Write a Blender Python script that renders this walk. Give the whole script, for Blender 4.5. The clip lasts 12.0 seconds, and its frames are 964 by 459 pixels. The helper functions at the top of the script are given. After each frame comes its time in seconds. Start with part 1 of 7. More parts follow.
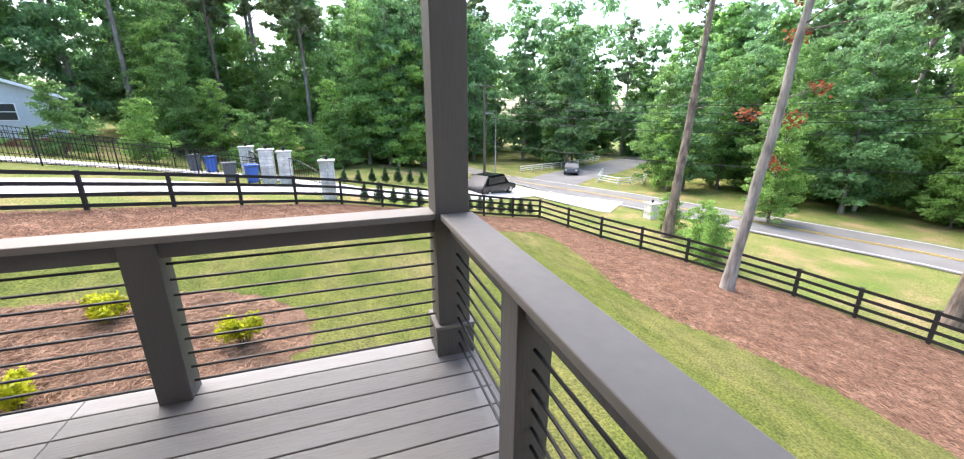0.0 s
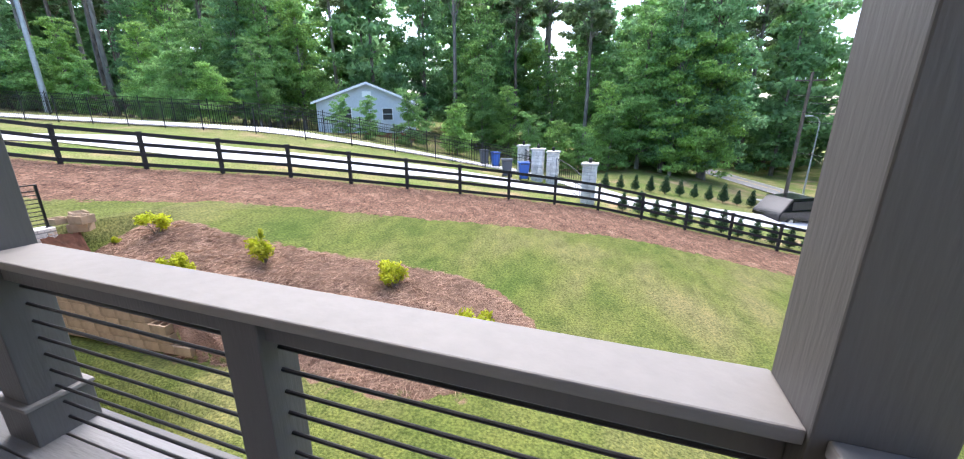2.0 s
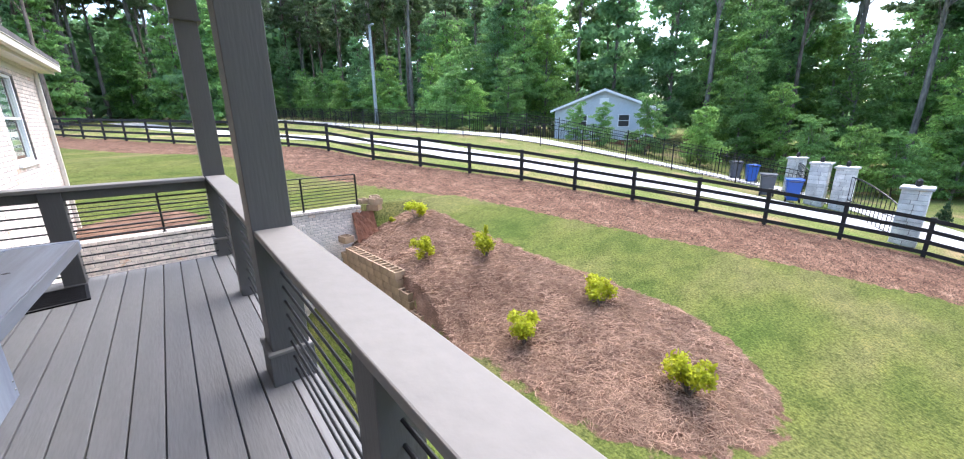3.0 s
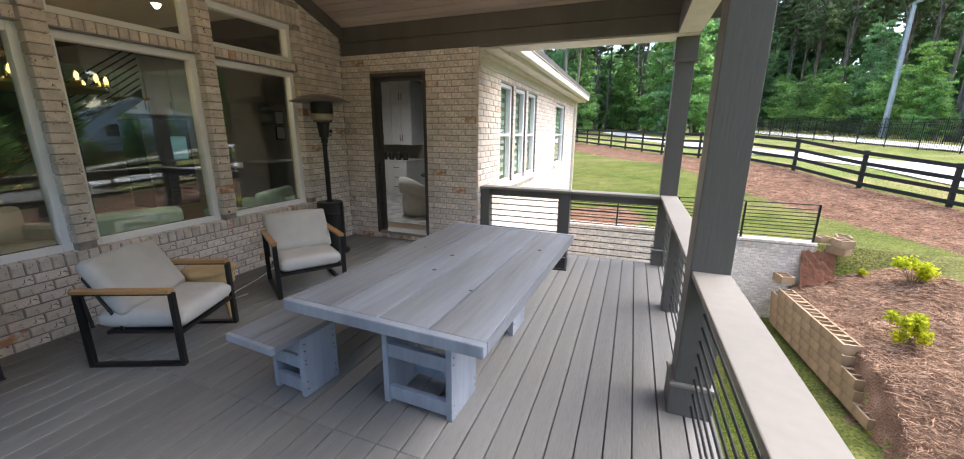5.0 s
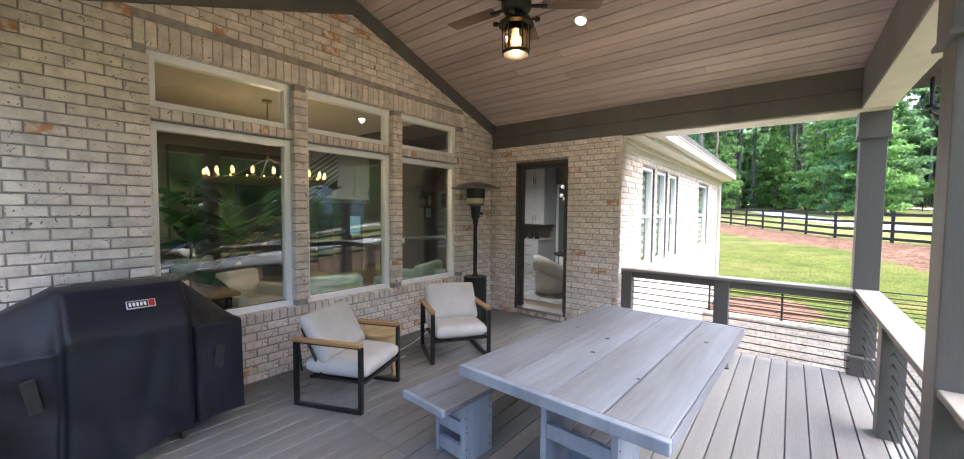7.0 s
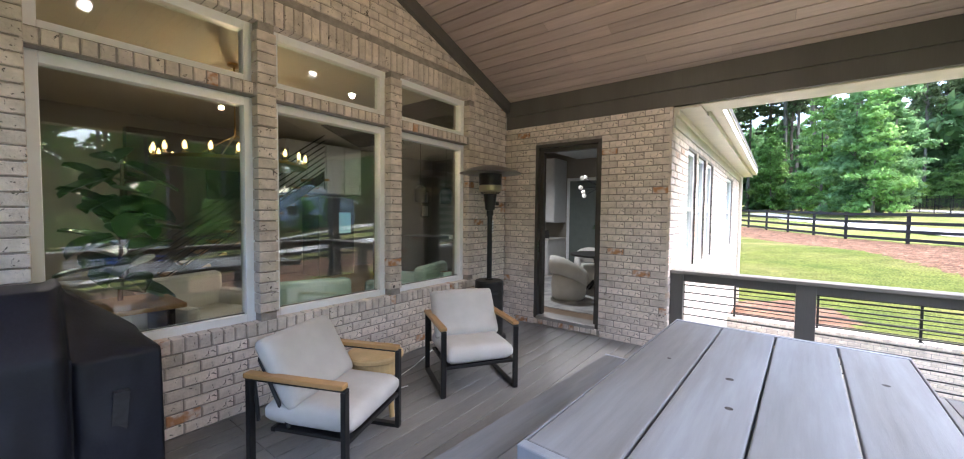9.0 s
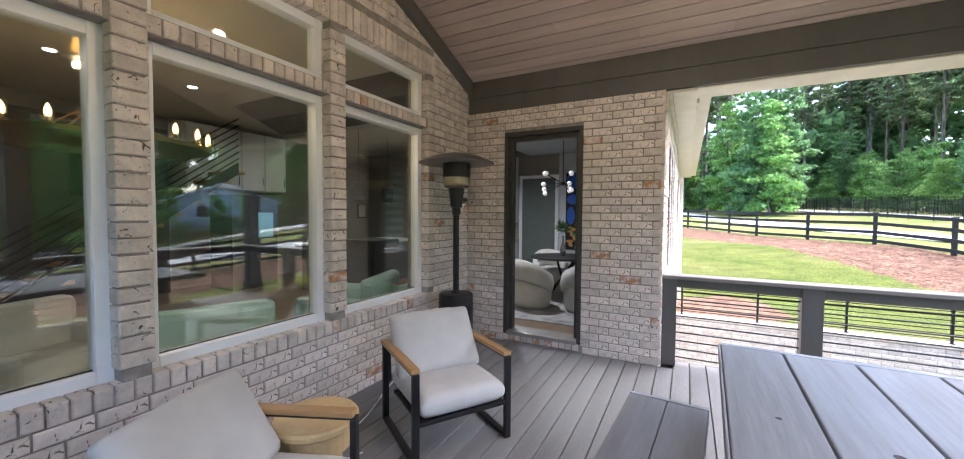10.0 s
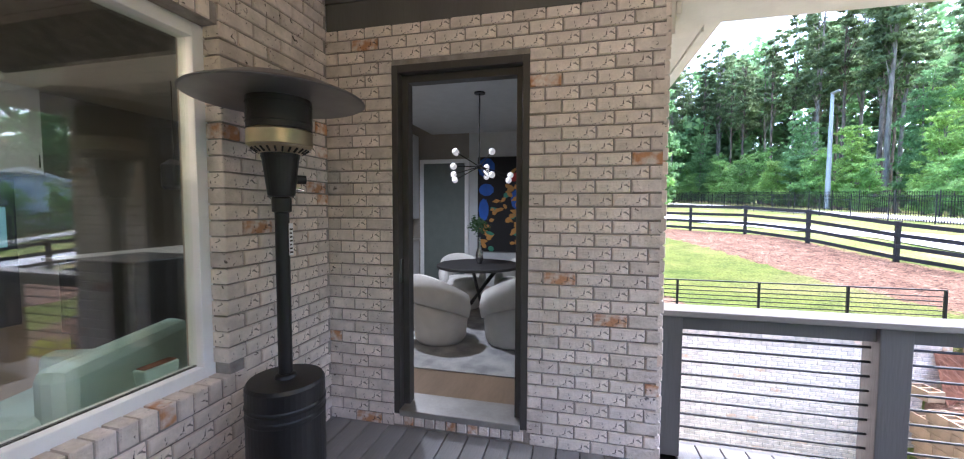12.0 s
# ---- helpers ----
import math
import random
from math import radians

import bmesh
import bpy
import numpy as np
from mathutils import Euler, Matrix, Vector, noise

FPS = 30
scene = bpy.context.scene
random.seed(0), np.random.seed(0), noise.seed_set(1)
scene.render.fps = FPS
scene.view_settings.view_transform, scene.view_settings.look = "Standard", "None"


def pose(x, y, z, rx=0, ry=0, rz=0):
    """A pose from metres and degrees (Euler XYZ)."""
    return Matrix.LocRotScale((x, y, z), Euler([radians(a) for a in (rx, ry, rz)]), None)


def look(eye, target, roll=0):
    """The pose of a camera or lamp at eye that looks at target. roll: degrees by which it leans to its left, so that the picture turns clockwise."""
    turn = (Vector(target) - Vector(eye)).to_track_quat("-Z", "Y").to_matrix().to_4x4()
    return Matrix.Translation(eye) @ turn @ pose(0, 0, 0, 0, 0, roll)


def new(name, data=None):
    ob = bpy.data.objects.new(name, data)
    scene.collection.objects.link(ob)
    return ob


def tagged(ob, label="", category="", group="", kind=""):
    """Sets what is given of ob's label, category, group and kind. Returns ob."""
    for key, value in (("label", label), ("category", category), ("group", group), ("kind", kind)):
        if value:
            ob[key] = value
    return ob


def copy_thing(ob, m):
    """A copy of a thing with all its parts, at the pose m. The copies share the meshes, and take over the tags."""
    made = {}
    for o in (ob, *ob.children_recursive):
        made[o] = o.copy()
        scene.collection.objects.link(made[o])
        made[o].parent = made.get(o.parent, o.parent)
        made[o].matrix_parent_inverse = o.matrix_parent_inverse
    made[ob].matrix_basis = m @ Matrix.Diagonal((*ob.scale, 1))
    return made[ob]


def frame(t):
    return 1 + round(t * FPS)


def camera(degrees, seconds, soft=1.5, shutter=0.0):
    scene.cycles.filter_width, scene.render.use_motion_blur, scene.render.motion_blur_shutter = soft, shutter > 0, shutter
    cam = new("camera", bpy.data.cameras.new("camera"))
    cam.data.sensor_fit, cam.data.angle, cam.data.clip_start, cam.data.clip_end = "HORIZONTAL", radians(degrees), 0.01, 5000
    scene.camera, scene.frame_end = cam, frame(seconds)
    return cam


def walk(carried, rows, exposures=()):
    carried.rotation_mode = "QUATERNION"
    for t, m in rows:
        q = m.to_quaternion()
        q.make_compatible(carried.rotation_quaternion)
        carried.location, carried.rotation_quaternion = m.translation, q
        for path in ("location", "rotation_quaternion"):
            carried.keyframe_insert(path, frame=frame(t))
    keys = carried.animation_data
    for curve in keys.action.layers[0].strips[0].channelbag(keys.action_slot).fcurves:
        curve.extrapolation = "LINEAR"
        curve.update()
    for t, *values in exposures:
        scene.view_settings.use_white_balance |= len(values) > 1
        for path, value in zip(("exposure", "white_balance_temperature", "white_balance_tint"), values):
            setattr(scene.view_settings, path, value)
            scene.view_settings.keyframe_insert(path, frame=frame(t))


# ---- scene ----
cam = camera(102.3, 12.0, soft=1.1)
PATH = [
    (0, (0.502, 2.167, 1.452), (-0.118, 0.353, 0.883), 0.0),
    (0.5, (0.399, 1.837, 1.49), (-0.144, 0.005, 0.9), -1.3),
    (1, (0.303, 1.449, 1.468), (0.039, -0.451, 0.901), 0.3),
    (1.5, (0.378, 1.078, 1.438), (0.644, -0.824, 0.877), -0.1),
    (2, (0.438, 0.798, 1.453), (1.052, -1.021, 0.892), 0.2),
    (2.5, (0.462, 0.508, 1.445), (1.597, -1.046, 0.901), -0.7),
    (2.7, (0.556, 0.418, 1.42), (1.86, -1.001, 0.884), -0.8),
    (4.5, (0.595, 0.265, 1.617), (2.519, 0.438, 1.1), 0.9),
    (5, (0.477, 0.441, 1.647), (2.291, 1.132, 1.165), 0.5),
    (5.2, (0.438, 0.507, 1.642), (2.199, 1.351, 1.209), 1.0),
    (5.5, (0.362, 0.549, 1.69), (2.058, 1.541, 1.315), 0.8),
    (6, (0.268, 0.542, 1.72), (1.919, 1.652, 1.509), 0.6),
    (6.5, (0.22, 0.567, 1.705), (1.849, 1.723, 1.608), 0.6),
    (7, (0.207, 0.609, 1.688), (1.769, 1.853, 1.593), 0.5),
    (7.2, (0.233, 0.652, 1.66), (1.78, 1.916, 1.573), 0.6),
    (9, (0.833, 1.468, 1.531), (2.419, 2.683, 1.449), 0.6),
    (9.5, (1.043, 1.863, 1.476), (2.747, 2.907, 1.403), 0.4),
    (10, (1.335, 2.232, 1.504), (3.102, 3.165, 1.429), 0.4),
    (10.5, (1.654, 2.517, 1.516), (3.489, 3.308, 1.431), 0.2),
    (11, (2.145, 2.664, 1.539), (4.027, 3.333, 1.445), 0.1),
    (11.5, (2.608, 2.836, 1.534), (4.512, 3.442, 1.435), -0.1),
    (12, (3.117, 2.955, 1.521), (5.06, 3.418, 1.414), 0.2),
]
EXPOSURES = [(0, 2.12, 6550, 13), (1.2, 2.0, 6250, 14), (2.5, 2.0, 6000, 14), (4.5, 1.9, 6300, 10), (5.5, 2.4, 6650, 11), (6.5, 2.75, 6400, 14), (9.0, 2.8, 6200, 14), (12, 3.02, 5700, 18)]
walk(cam, [(t, look(e, g, r)) for t, e, g, r in PATH], EXPOSURES)

# ---- light ----
world = bpy.data.worlds.new("world")
scene.world = world
world.use_nodes = True
_n = world.node_tree.nodes
_sky = _n.new("ShaderNodeTexSky")
_sky.sky_type = "NISHITA"
_sky.sun_disc = False
_sky.sun_elevation, _sky.sun_rotation = radians(59), radians(158)
_sky.air_density, _sky.dust_density, _sky.ozone_density = 1.0, 3.0, 1.5
_n["Background"].inputs["Strength"].default_value = 0.15
world.node_tree.links.new(_sky.outputs[0], _n["Background"].inputs["Color"])
sun = new("sun", bpy.data.lights.new("sun", "SUN"))
sun.data.energy, sun.data.angle, sun.data.color = 1.5, radians(75), (1.0, 0.97, 0.93)
sun.matrix_world = look((4.5, -11, 20), (0, 0, 0))


# ---- materials ----
def mat(name, col, rough=0.6, metal=0.0, var=0.12, scale=6.0, bump=0.15, bscale=40.0, col2=None, island=0.0, obj=0.0, stretch=(1, 1, 1), spec=0.5, detail=6.0):
    """Two-scale procedural surface: broad patches, fine grain, relief and a tint for each piece."""
    m = bpy.data.materials.new(name)
    m.use_nodes = True
    nt = m.node_tree
    N, L = nt.nodes, nt.links
    b = N["Principled BSDF"]
    b.inputs["Roughness"].default_value, b.inputs["Metallic"].default_value = rough, metal
    b.inputs["Specular IOR Level"].default_value = spec
    tc, mp = N.new("ShaderNodeTexCoord"), N.new("ShaderNodeMapping")
    mp.inputs["Scale"].default_value = stretch
    L.new(tc.outputs["Object"], mp.inputs["Vector"])
    n1, n2 = N.new("ShaderNodeTexNoise"), N.new("ShaderNodeTexNoise")
    n1.inputs["Scale"].default_value, n2.inputs["Scale"].default_value = scale, bscale
    n1.inputs["Detail"].default_value = detail
    n2.inputs["Detail"].default_value = 8.0
    L.new(mp.outputs[0], n1.inputs["Vector"])
    L.new(mp.outputs[0], n2.inputs["Vector"])
    c2 = col2 or tuple(min(1, c * (1 - 2.2 * var)) for c in col)
    mix = N.new("ShaderNodeMixRGB")
    mix.inputs[1].default_value, mix.inputs[2].default_value = (*c2, 1), (*col, 1)
    ramp = N.new("ShaderNodeValToRGB")
    ramp.color_ramp.elements[0].position, ramp.color_ramp.elements[1].position = 0.35, 0.65
    L.new(n1.outputs["Fac"], ramp.inputs[0])
    L.new(ramp.outputs[0], mix.inputs[0])
    hsv = N.new("ShaderNodeHueSaturation")
    L.new(mix.outputs[0], hsv.inputs["Color"])
    add = N.new("ShaderNodeMath")
    add.operation = "MULTIPLY_ADD"
    add.inputs[1].default_value, add.inputs[2].default_value = var * 2.4, 1 - var * 1.2
    L.new(n2.outputs["Fac"], add.inputs[0])
    last = add
    for amount, kind in ((island, "ShaderNodeNewGeometry"), (obj, "ShaderNodeObjectInfo")):
        if amount:
            g = N.new(kind)
            ma = N.new("ShaderNodeMath")
            ma.operation = "MULTIPLY_ADD"
            ma.inputs[1].default_value, ma.inputs[2].default_value = amount, 1 - amount / 2
            L.new(g.outputs["Random Per Island" if kind.endswith("Geometry") else "Random"], ma.inputs[0])
            mu = N.new("ShaderNodeMath")
            mu.operation = "MULTIPLY"
            L.new(last.outputs[0], mu.inputs[0])
            L.new(ma.outputs[0], mu.inputs[1])
            last = mu
    L.new(last.outputs[0], hsv.inputs["Value"])
    L.new(hsv.outputs[0], b.inputs["Base Color"])
    if bump:
        bp = N.new("ShaderNodeBump")
        bp.inputs["Strength"].default_value, bp.inputs["Distance"].default_value = bump, 0.01
        L.new(n2.outputs["Fac"], bp.inputs["Height"])
        L.new(bp.outputs[0], b.inputs["Normal"])
    return m


def glow(name, col, strength):
    m = bpy.data.materials.new(name)
    m.use_nodes = True
    b = m.node_tree.nodes["Principled BSDF"]
    b.inputs["Base Color"].default_value = (*col, 1)
    b.inputs["Emission Color"].default_value = (*col, 1)
    b.inputs["Emission Strength"].default_value = strength
    return m


def leafmat(name, col, col2):
    """Leaves: a tint for each leaf and some light through the blade."""
    m = mat(name, col, rough=0.55, var=0.1, scale=0.35, bump=0, col2=col2, island=0.6, obj=0.3, spec=0.3)
    N, L = m.node_tree.nodes, m.node_tree.links
    b = N["Principled BSDF"]
    tr, mx = N.new("ShaderNodeBsdfTranslucent"), N.new("ShaderNodeMixShader")
    mx.inputs[0].default_value = 0.62
    L.new(b.inputs["Base Color"].links[0].from_socket, tr.inputs["Color"])
    L.new(b.outputs[0], mx.inputs[1])
    L.new(tr.outputs[0], mx.inputs[2])
    L.new(mx.outputs[0], N["Material Output"].inputs["Surface"])
    return m


def brickmat(name, col, odd, dark):
    """Tumbled brick: pale wash, a few bare orange ones, dark pits."""
    m = mat(name, col, rough=0.9, var=0.11, scale=9.0, bump=0.6, bscale=55.0, obj=0.24, island=0.24, spec=0.2)
    N, L = m.node_tree.nodes, m.node_tree.links
    b = N["Principled BSDF"]
    src = b.inputs["Base Color"].links[0].from_socket
    g, oi = N.new("ShaderNodeNewGeometry"), N.new("ShaderNodeObjectInfo")
    s = N.new("ShaderNodeMath")
    s.operation = "ADD"
    L.new(g.outputs["Random Per Island"], s.inputs[0])
    L.new(oi.outputs["Random"], s.inputs[1])
    fr = N.new("ShaderNodeMath")
    fr.operation = "FRACT"
    L.new(s.outputs[0], fr.inputs[0])
    gt = N.new("ShaderNodeMath")
    gt.operation = "GREATER_THAN"
    gt.inputs[1].default_value = 0.965
    L.new(fr.outputs[0], gt.inputs[0])
    tc, nz = N.new("ShaderNodeTexCoord"), N.new("ShaderNodeTexNoise")
    nz.inputs["Scale"].default_value = 16
    L.new(tc.outputs["Object"], nz.inputs["Vector"])
    r1 = N.new("ShaderNodeValToRGB")
    r1.color_ramp.elements[0].position, r1.color_ramp.elements[1].position = 0.38, 0.6
    L.new(nz.outputs["Fac"], r1.inputs[0])
    mu = N.new("ShaderNodeMath")
    mu.operation = "MULTIPLY"
    L.new(gt.outputs[0], mu.inputs[0])
    L.new(r1.outputs[0], mu.inputs[1])
    m1 = N.new("ShaderNodeMixRGB")
    m1.inputs[2].default_value = (*odd, 1)
    L.new(mu.outputs[0], m1.inputs[0])
    L.new(src, m1.inputs[1])
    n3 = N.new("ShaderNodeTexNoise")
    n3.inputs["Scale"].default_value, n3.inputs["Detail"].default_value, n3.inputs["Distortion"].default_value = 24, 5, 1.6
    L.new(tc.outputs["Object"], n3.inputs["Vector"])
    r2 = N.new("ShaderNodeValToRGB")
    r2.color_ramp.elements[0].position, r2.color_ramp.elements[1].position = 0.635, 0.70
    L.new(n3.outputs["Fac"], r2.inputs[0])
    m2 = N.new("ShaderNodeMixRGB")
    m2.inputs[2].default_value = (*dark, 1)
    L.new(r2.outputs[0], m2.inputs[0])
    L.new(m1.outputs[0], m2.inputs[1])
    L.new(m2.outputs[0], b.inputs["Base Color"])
    return m


def glassmat(name, tint):
    m = bpy.data.materials.new(name)
    m.use_nodes = True
    b = m.node_tree.nodes["Principled BSDF"]
    b.inputs["Base Color"].default_value = (*tint, 1)
    b.inputs["Transmission Weight"].default_value = 1.0
    b.inputs["Roughness"].default_value = 0.0
    b.inputs["IOR"].default_value = 1.52
    return m


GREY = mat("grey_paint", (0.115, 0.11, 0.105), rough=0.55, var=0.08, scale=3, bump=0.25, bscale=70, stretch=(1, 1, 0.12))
# Caps: weathered paler, and lightened again for the sky their tops catch.
GREYH = mat("grey_paint_lit_cap", (0.228, 0.212, 0.195), rough=0.7, var=0.08, scale=3, bump=0.2, bscale=60, stretch=(0.3, 0.3, 1))
DECK = mat("deck_composite", (0.25, 0.243, 0.238), rough=0.62, var=0.15, scale=2.2, bump=0.25, bscale=90, obj=0.16, stretch=(0.12, 1, 1))
BLACK = mat("black_metal", (0.012, 0.012, 0.013), rough=0.4, var=0.1, bump=0.05, spec=0.4)
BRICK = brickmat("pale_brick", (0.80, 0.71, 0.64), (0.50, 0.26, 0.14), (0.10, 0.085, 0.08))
# Outer walls: brick and mortar paled, pits washed out, to carry their strong daylight.
BRICK_LIT = brickmat("lit_brick", (0.86, 0.755, 0.675), (0.66, 0.46, 0.33), (0.42, 0.38, 0.35))
MORTAR_LIT = mat("lit_mortar", (0.40, 0.37, 0.34), rough=0.95, var=0.12, scale=12, bump=0.5, bscale=120)
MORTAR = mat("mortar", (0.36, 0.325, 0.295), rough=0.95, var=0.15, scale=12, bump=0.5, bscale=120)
WHITE = mat("white_vinyl", (0.84, 0.86, 0.88), rough=0.35, var=0.02, bump=0.02)
TRIM = mat("cream_trim", (0.66, 0.63, 0.55), rough=0.55, var=0.04, bump=0.05)
CEIL = mat("ceiling_pine", (0.52, 0.42, 0.385), rough=0.6, var=0.16, scale=2.5, bump=0.2, bscale=30, island=0.25, stretch=(1, 0.08, 1), col2=(0.40, 0.32, 0.30))
GLASS = glassmat("window_glass", (0.93, 0.97, 0.94))
TABLE = mat("weathered_blue_wood", (0.225, 0.25, 0.295), rough=0.5, var=0.2, scale=5.0, bump=0.4, bscale=30, obj=0.22, stretch=(0.09, 1, 1), col2=(0.155, 0.158, 0.172), detail=10)
TABLEV = mat("weathered_blue_wood_upright", (0.34, 0.38, 0.455), rough=0.6, var=0.14, scale=3.5, bump=0.35, bscale=35, obj=0.15, stretch=(1, 1, 0.15), col2=(0.22, 0.25, 0.31))
CUSHION = mat("cushion_fabric", (0.54, 0.52, 0.495), rough=0.95, var=0.05, scale=5, bump=0.25, bscale=300, spec=0.2)
OAK = mat("arm_wood", (0.42, 0.24, 0.095), rough=0.45, var=0.12, scale=5, bump=0.12, bscale=60, stretch=(0.2, 1, 1))
PINEW = mat("pale_pine", (0.58, 0.40, 0.19), rough=0.45, var=0.1, scale=6, bump=0.1, bscale=50)
COVER = mat("cover_fabric", (0.0085, 0.0105, 0.021), rough=0.52, var=0.25, scale=2.5, bump=0.15, bscale=60, spec=0.4)


def groundmat():
    """Lawn, pine straw, mulch and rough verge, with ragged edges where they meet."""
    m = bpy.data.materials.new("ground_cover")
    m.use_nodes = True
    N, L = m.node_tree.nodes, m.node_tree.links
    b = N["Principled BSDF"]
    b.inputs["Roughness"].default_value, b.inputs["Specular IOR Level"].default_value = 0.95, 0.1
    tc = N.new("ShaderNodeTexCoord")

    def tex(scale, detail=8.0, stretch=None, dist=0.0):
        n = N.new("ShaderNodeTexNoise")
        n.inputs["Scale"].default_value, n.inputs["Detail"].default_value = scale, detail
        n.inputs["Distortion"].default_value = dist
        src = tc.outputs["Object"]
        if stretch:
            mp = N.new("ShaderNodeMapping")
            mp.inputs["Scale"].default_value = stretch[:3]
            mp.inputs["Rotation"].default_value = (0, 0, stretch[3])
            L.new(src, mp.inputs["Vector"])
            src = mp.outputs[0]
        L.new(src, n.inputs["Vector"])
        return n.outputs["Fac"]

    def ramp(fac, *stops):
        r = N.new("ShaderNodeValToRGB")
        e = r.color_ramp.elements
        while len(e) < len(stops):
            e.new(0.5)
        for q, (p, c) in zip(e, stops):
            q.position, q.color = p, (*c, 1)
        L.new(fac, r.inputs[0])
        return r.outputs[0]

    def mix(fac, a, c, mode="MIX"):
        x = N.new("ShaderNodeMixRGB")
        x.blend_type = mode
        if isinstance(fac, float):
            x.inputs[0].default_value = fac
        else:
            L.new(fac, x.inputs[0])
        L.new(a, x.inputs[1])
        L.new(c, x.inputs[2])
        return x.outputs[0]

    g1 = ramp(tex(0.45, 6, (1, 0.45, 1, 0.5)), (0.30, (0.078, 0.112, 0.022)), (0.5, (0.115, 0.132, 0.033)), (0.72, (0.18, 0.160, 0.068)))
    g0 = ramp(tex(2.6, 5, (1, 0.5, 1, 0.6)), (0.3, (0.74, 0.80, 0.72)), (0.5, (1.0, 1.0, 1.0)), (0.7, (1.22, 1.16, 1.12)))
    g1 = mix(1.0, g1, g0, "MULTIPLY")
    g2 = ramp(tex(20, 12), (0.32, (0.48, 0.52, 0.42)), (0.52, (1.0, 1.0, 1.0)), (0.7, (1.5, 1.42, 1.32)))
    lawn = mix(1.0, g1, g2, "MULTIPLY")
    s1 = ramp(tex(2.2, 6), (0.3, (0.115, 0.064, 0.043)), (0.6, (0.182, 0.110, 0.075)), (0.8, (0.25, 0.165, 0.118)))
    s2 = ramp(tex(16, 12, (1, 0.5, 1, 0.9), 1.5), (0.34, (0.25, 0.22, 0.2)), (0.5, (1.0, 0.98, 0.95)), (0.66, (1.8, 1.7, 1.6)))
    straw = mix(1.0, s1, s2, "MULTIPLY")
    m1 = ramp(tex(2.5, 6), (0.3, (0.12, 0.07, 0.049)), (0.6, (0.215, 0.135, 0.096)), (0.8, (0.29, 0.195, 0.145)))
    m2 = ramp(tex(62, 10, (1, 0.35, 1, 0.3), 3.0), (0.3, (0.3, 0.28, 0.26)), (0.5, (1.0, 0.97, 0.93)), (0.72, (1.6, 1.5, 1.4)))
    mulch = mix(1.0, m1, m2, "MULTIPLY")
    v1 = ramp(tex(0.5, 6), (0.35, (0.15, 0.20, 0.05)), (0.55, (0.22, 0.22, 0.08)), (0.7, (0.36, 0.26, 0.15)))
    verge = mix(1.0, v1, g2, "MULTIPLY")
    edge = tex(3.5, 6)
    col = lawn
    for name, c in (("verge", verge), ("straw", straw), ("bed", mulch)):
        at = N.new("ShaderNodeAttribute")
        at.attribute_name = name
        a = N.new("ShaderNodeMath")
        a.operation = "MULTIPLY_ADD"
        a.inputs[1].default_value = 0.9
        L.new(edge, a.inputs[0])
        L.new(at.outputs["Fac"], a.inputs[2])
        f = ramp(a.outputs[0], (0.42, (0, 0, 0)), (0.50, (1, 1, 1)))
        col = mix(f, col, c)
    L.new(col, b.inputs["Base Color"])
    bp = N.new("ShaderNodeBump")
    bp.inputs["Strength"].default_value, bp.inputs["Distance"].default_value = 0.9, 0.05
    L.new(tex(28, 10), bp.inputs["Height"])
    L.new(bp.outputs[0], b.inputs["Normal"])
    return m


GROUND = groundmat()
FENCE = mat("fence_black_stain", (0.017, 0.015, 0.014), rough=0.7, var=0.2, scale=3, bump=0.2, bscale=30, obj=0.4)
CONC = mat("concrete", (0.58, 0.565, 0.54), rough=0.85, var=0.05, scale=0.8, bump=0.2, bscale=60)
ROADM = mat("asphalt", (0.20, 0.195, 0.19), rough=0.9, var=0.1, scale=0.5, bump=0.3, bscale=80)
PAINTW = mat("road_paint_white", (0.7, 0.7, 0.68), rough=0.7, var=0.1)
PAINTY = mat("road_paint_yellow", (0.65, 0.45, 0.08), rough=0.7, var=0.1)
BARK = mat("pine_bark", (0.26, 0.205, 0.165), rough=0.95, var=0.3, scale=5, bump=1.0, bscale=16, stretch=(1, 1, 0.3), obj=0.3)
BARKG = mat("grey_bark", (0.30, 0.27, 0.235), rough=0.95, var=0.25, scale=5, bump=0.8, bscale=14, stretch=(1, 1, 0.25), obj=0.3)
LEAF = leafmat("leaf_green", (0.27, 0.46, 0.15), (0.21, 0.375, 0.13))
LEAFY = leafmat("leaf_light", (0.35, 0.545, 0.155), (0.26, 0.43, 0.125))
LEAFD = leafmat("leaf_dark", (0.24, 0.42, 0.185), (0.19, 0.34, 0.155))
NEEDLE = leafmat("pine_needles", (0.22, 0.30, 0.15), (0.17, 0.24, 0.12))
RUST = leafmat("dead_leaves", (0.30, 0.10, 0.045), (0.22, 0.07, 0.03))
SHRUB = leafmat("yellow_green_leaf", (0.66, 0.64, 0.03), (0.38, 0.44, 0.03))
BLOCK = mat("tan_block", (0.42, 0.29, 0.18), rough=0.95, var=0.15, scale=4, bump=0.6, bscale=70, obj=0.25)
STONE = mat("pillar_stone", (0.78, 0.755, 0.71), rough=0.9, var=0.15, scale=3, bump=0.6, bscale=30, island=0.35, obj=0.3)
CLAY = mat("red_clay", (0.24, 0.10, 0.055), rough=0.95, var=0.25, scale=3, bump=0.8, bscale=20)
SIDING = mat("pale_blue_siding", (0.55, 0.60, 0.66), rough=0.7, var=0.04)
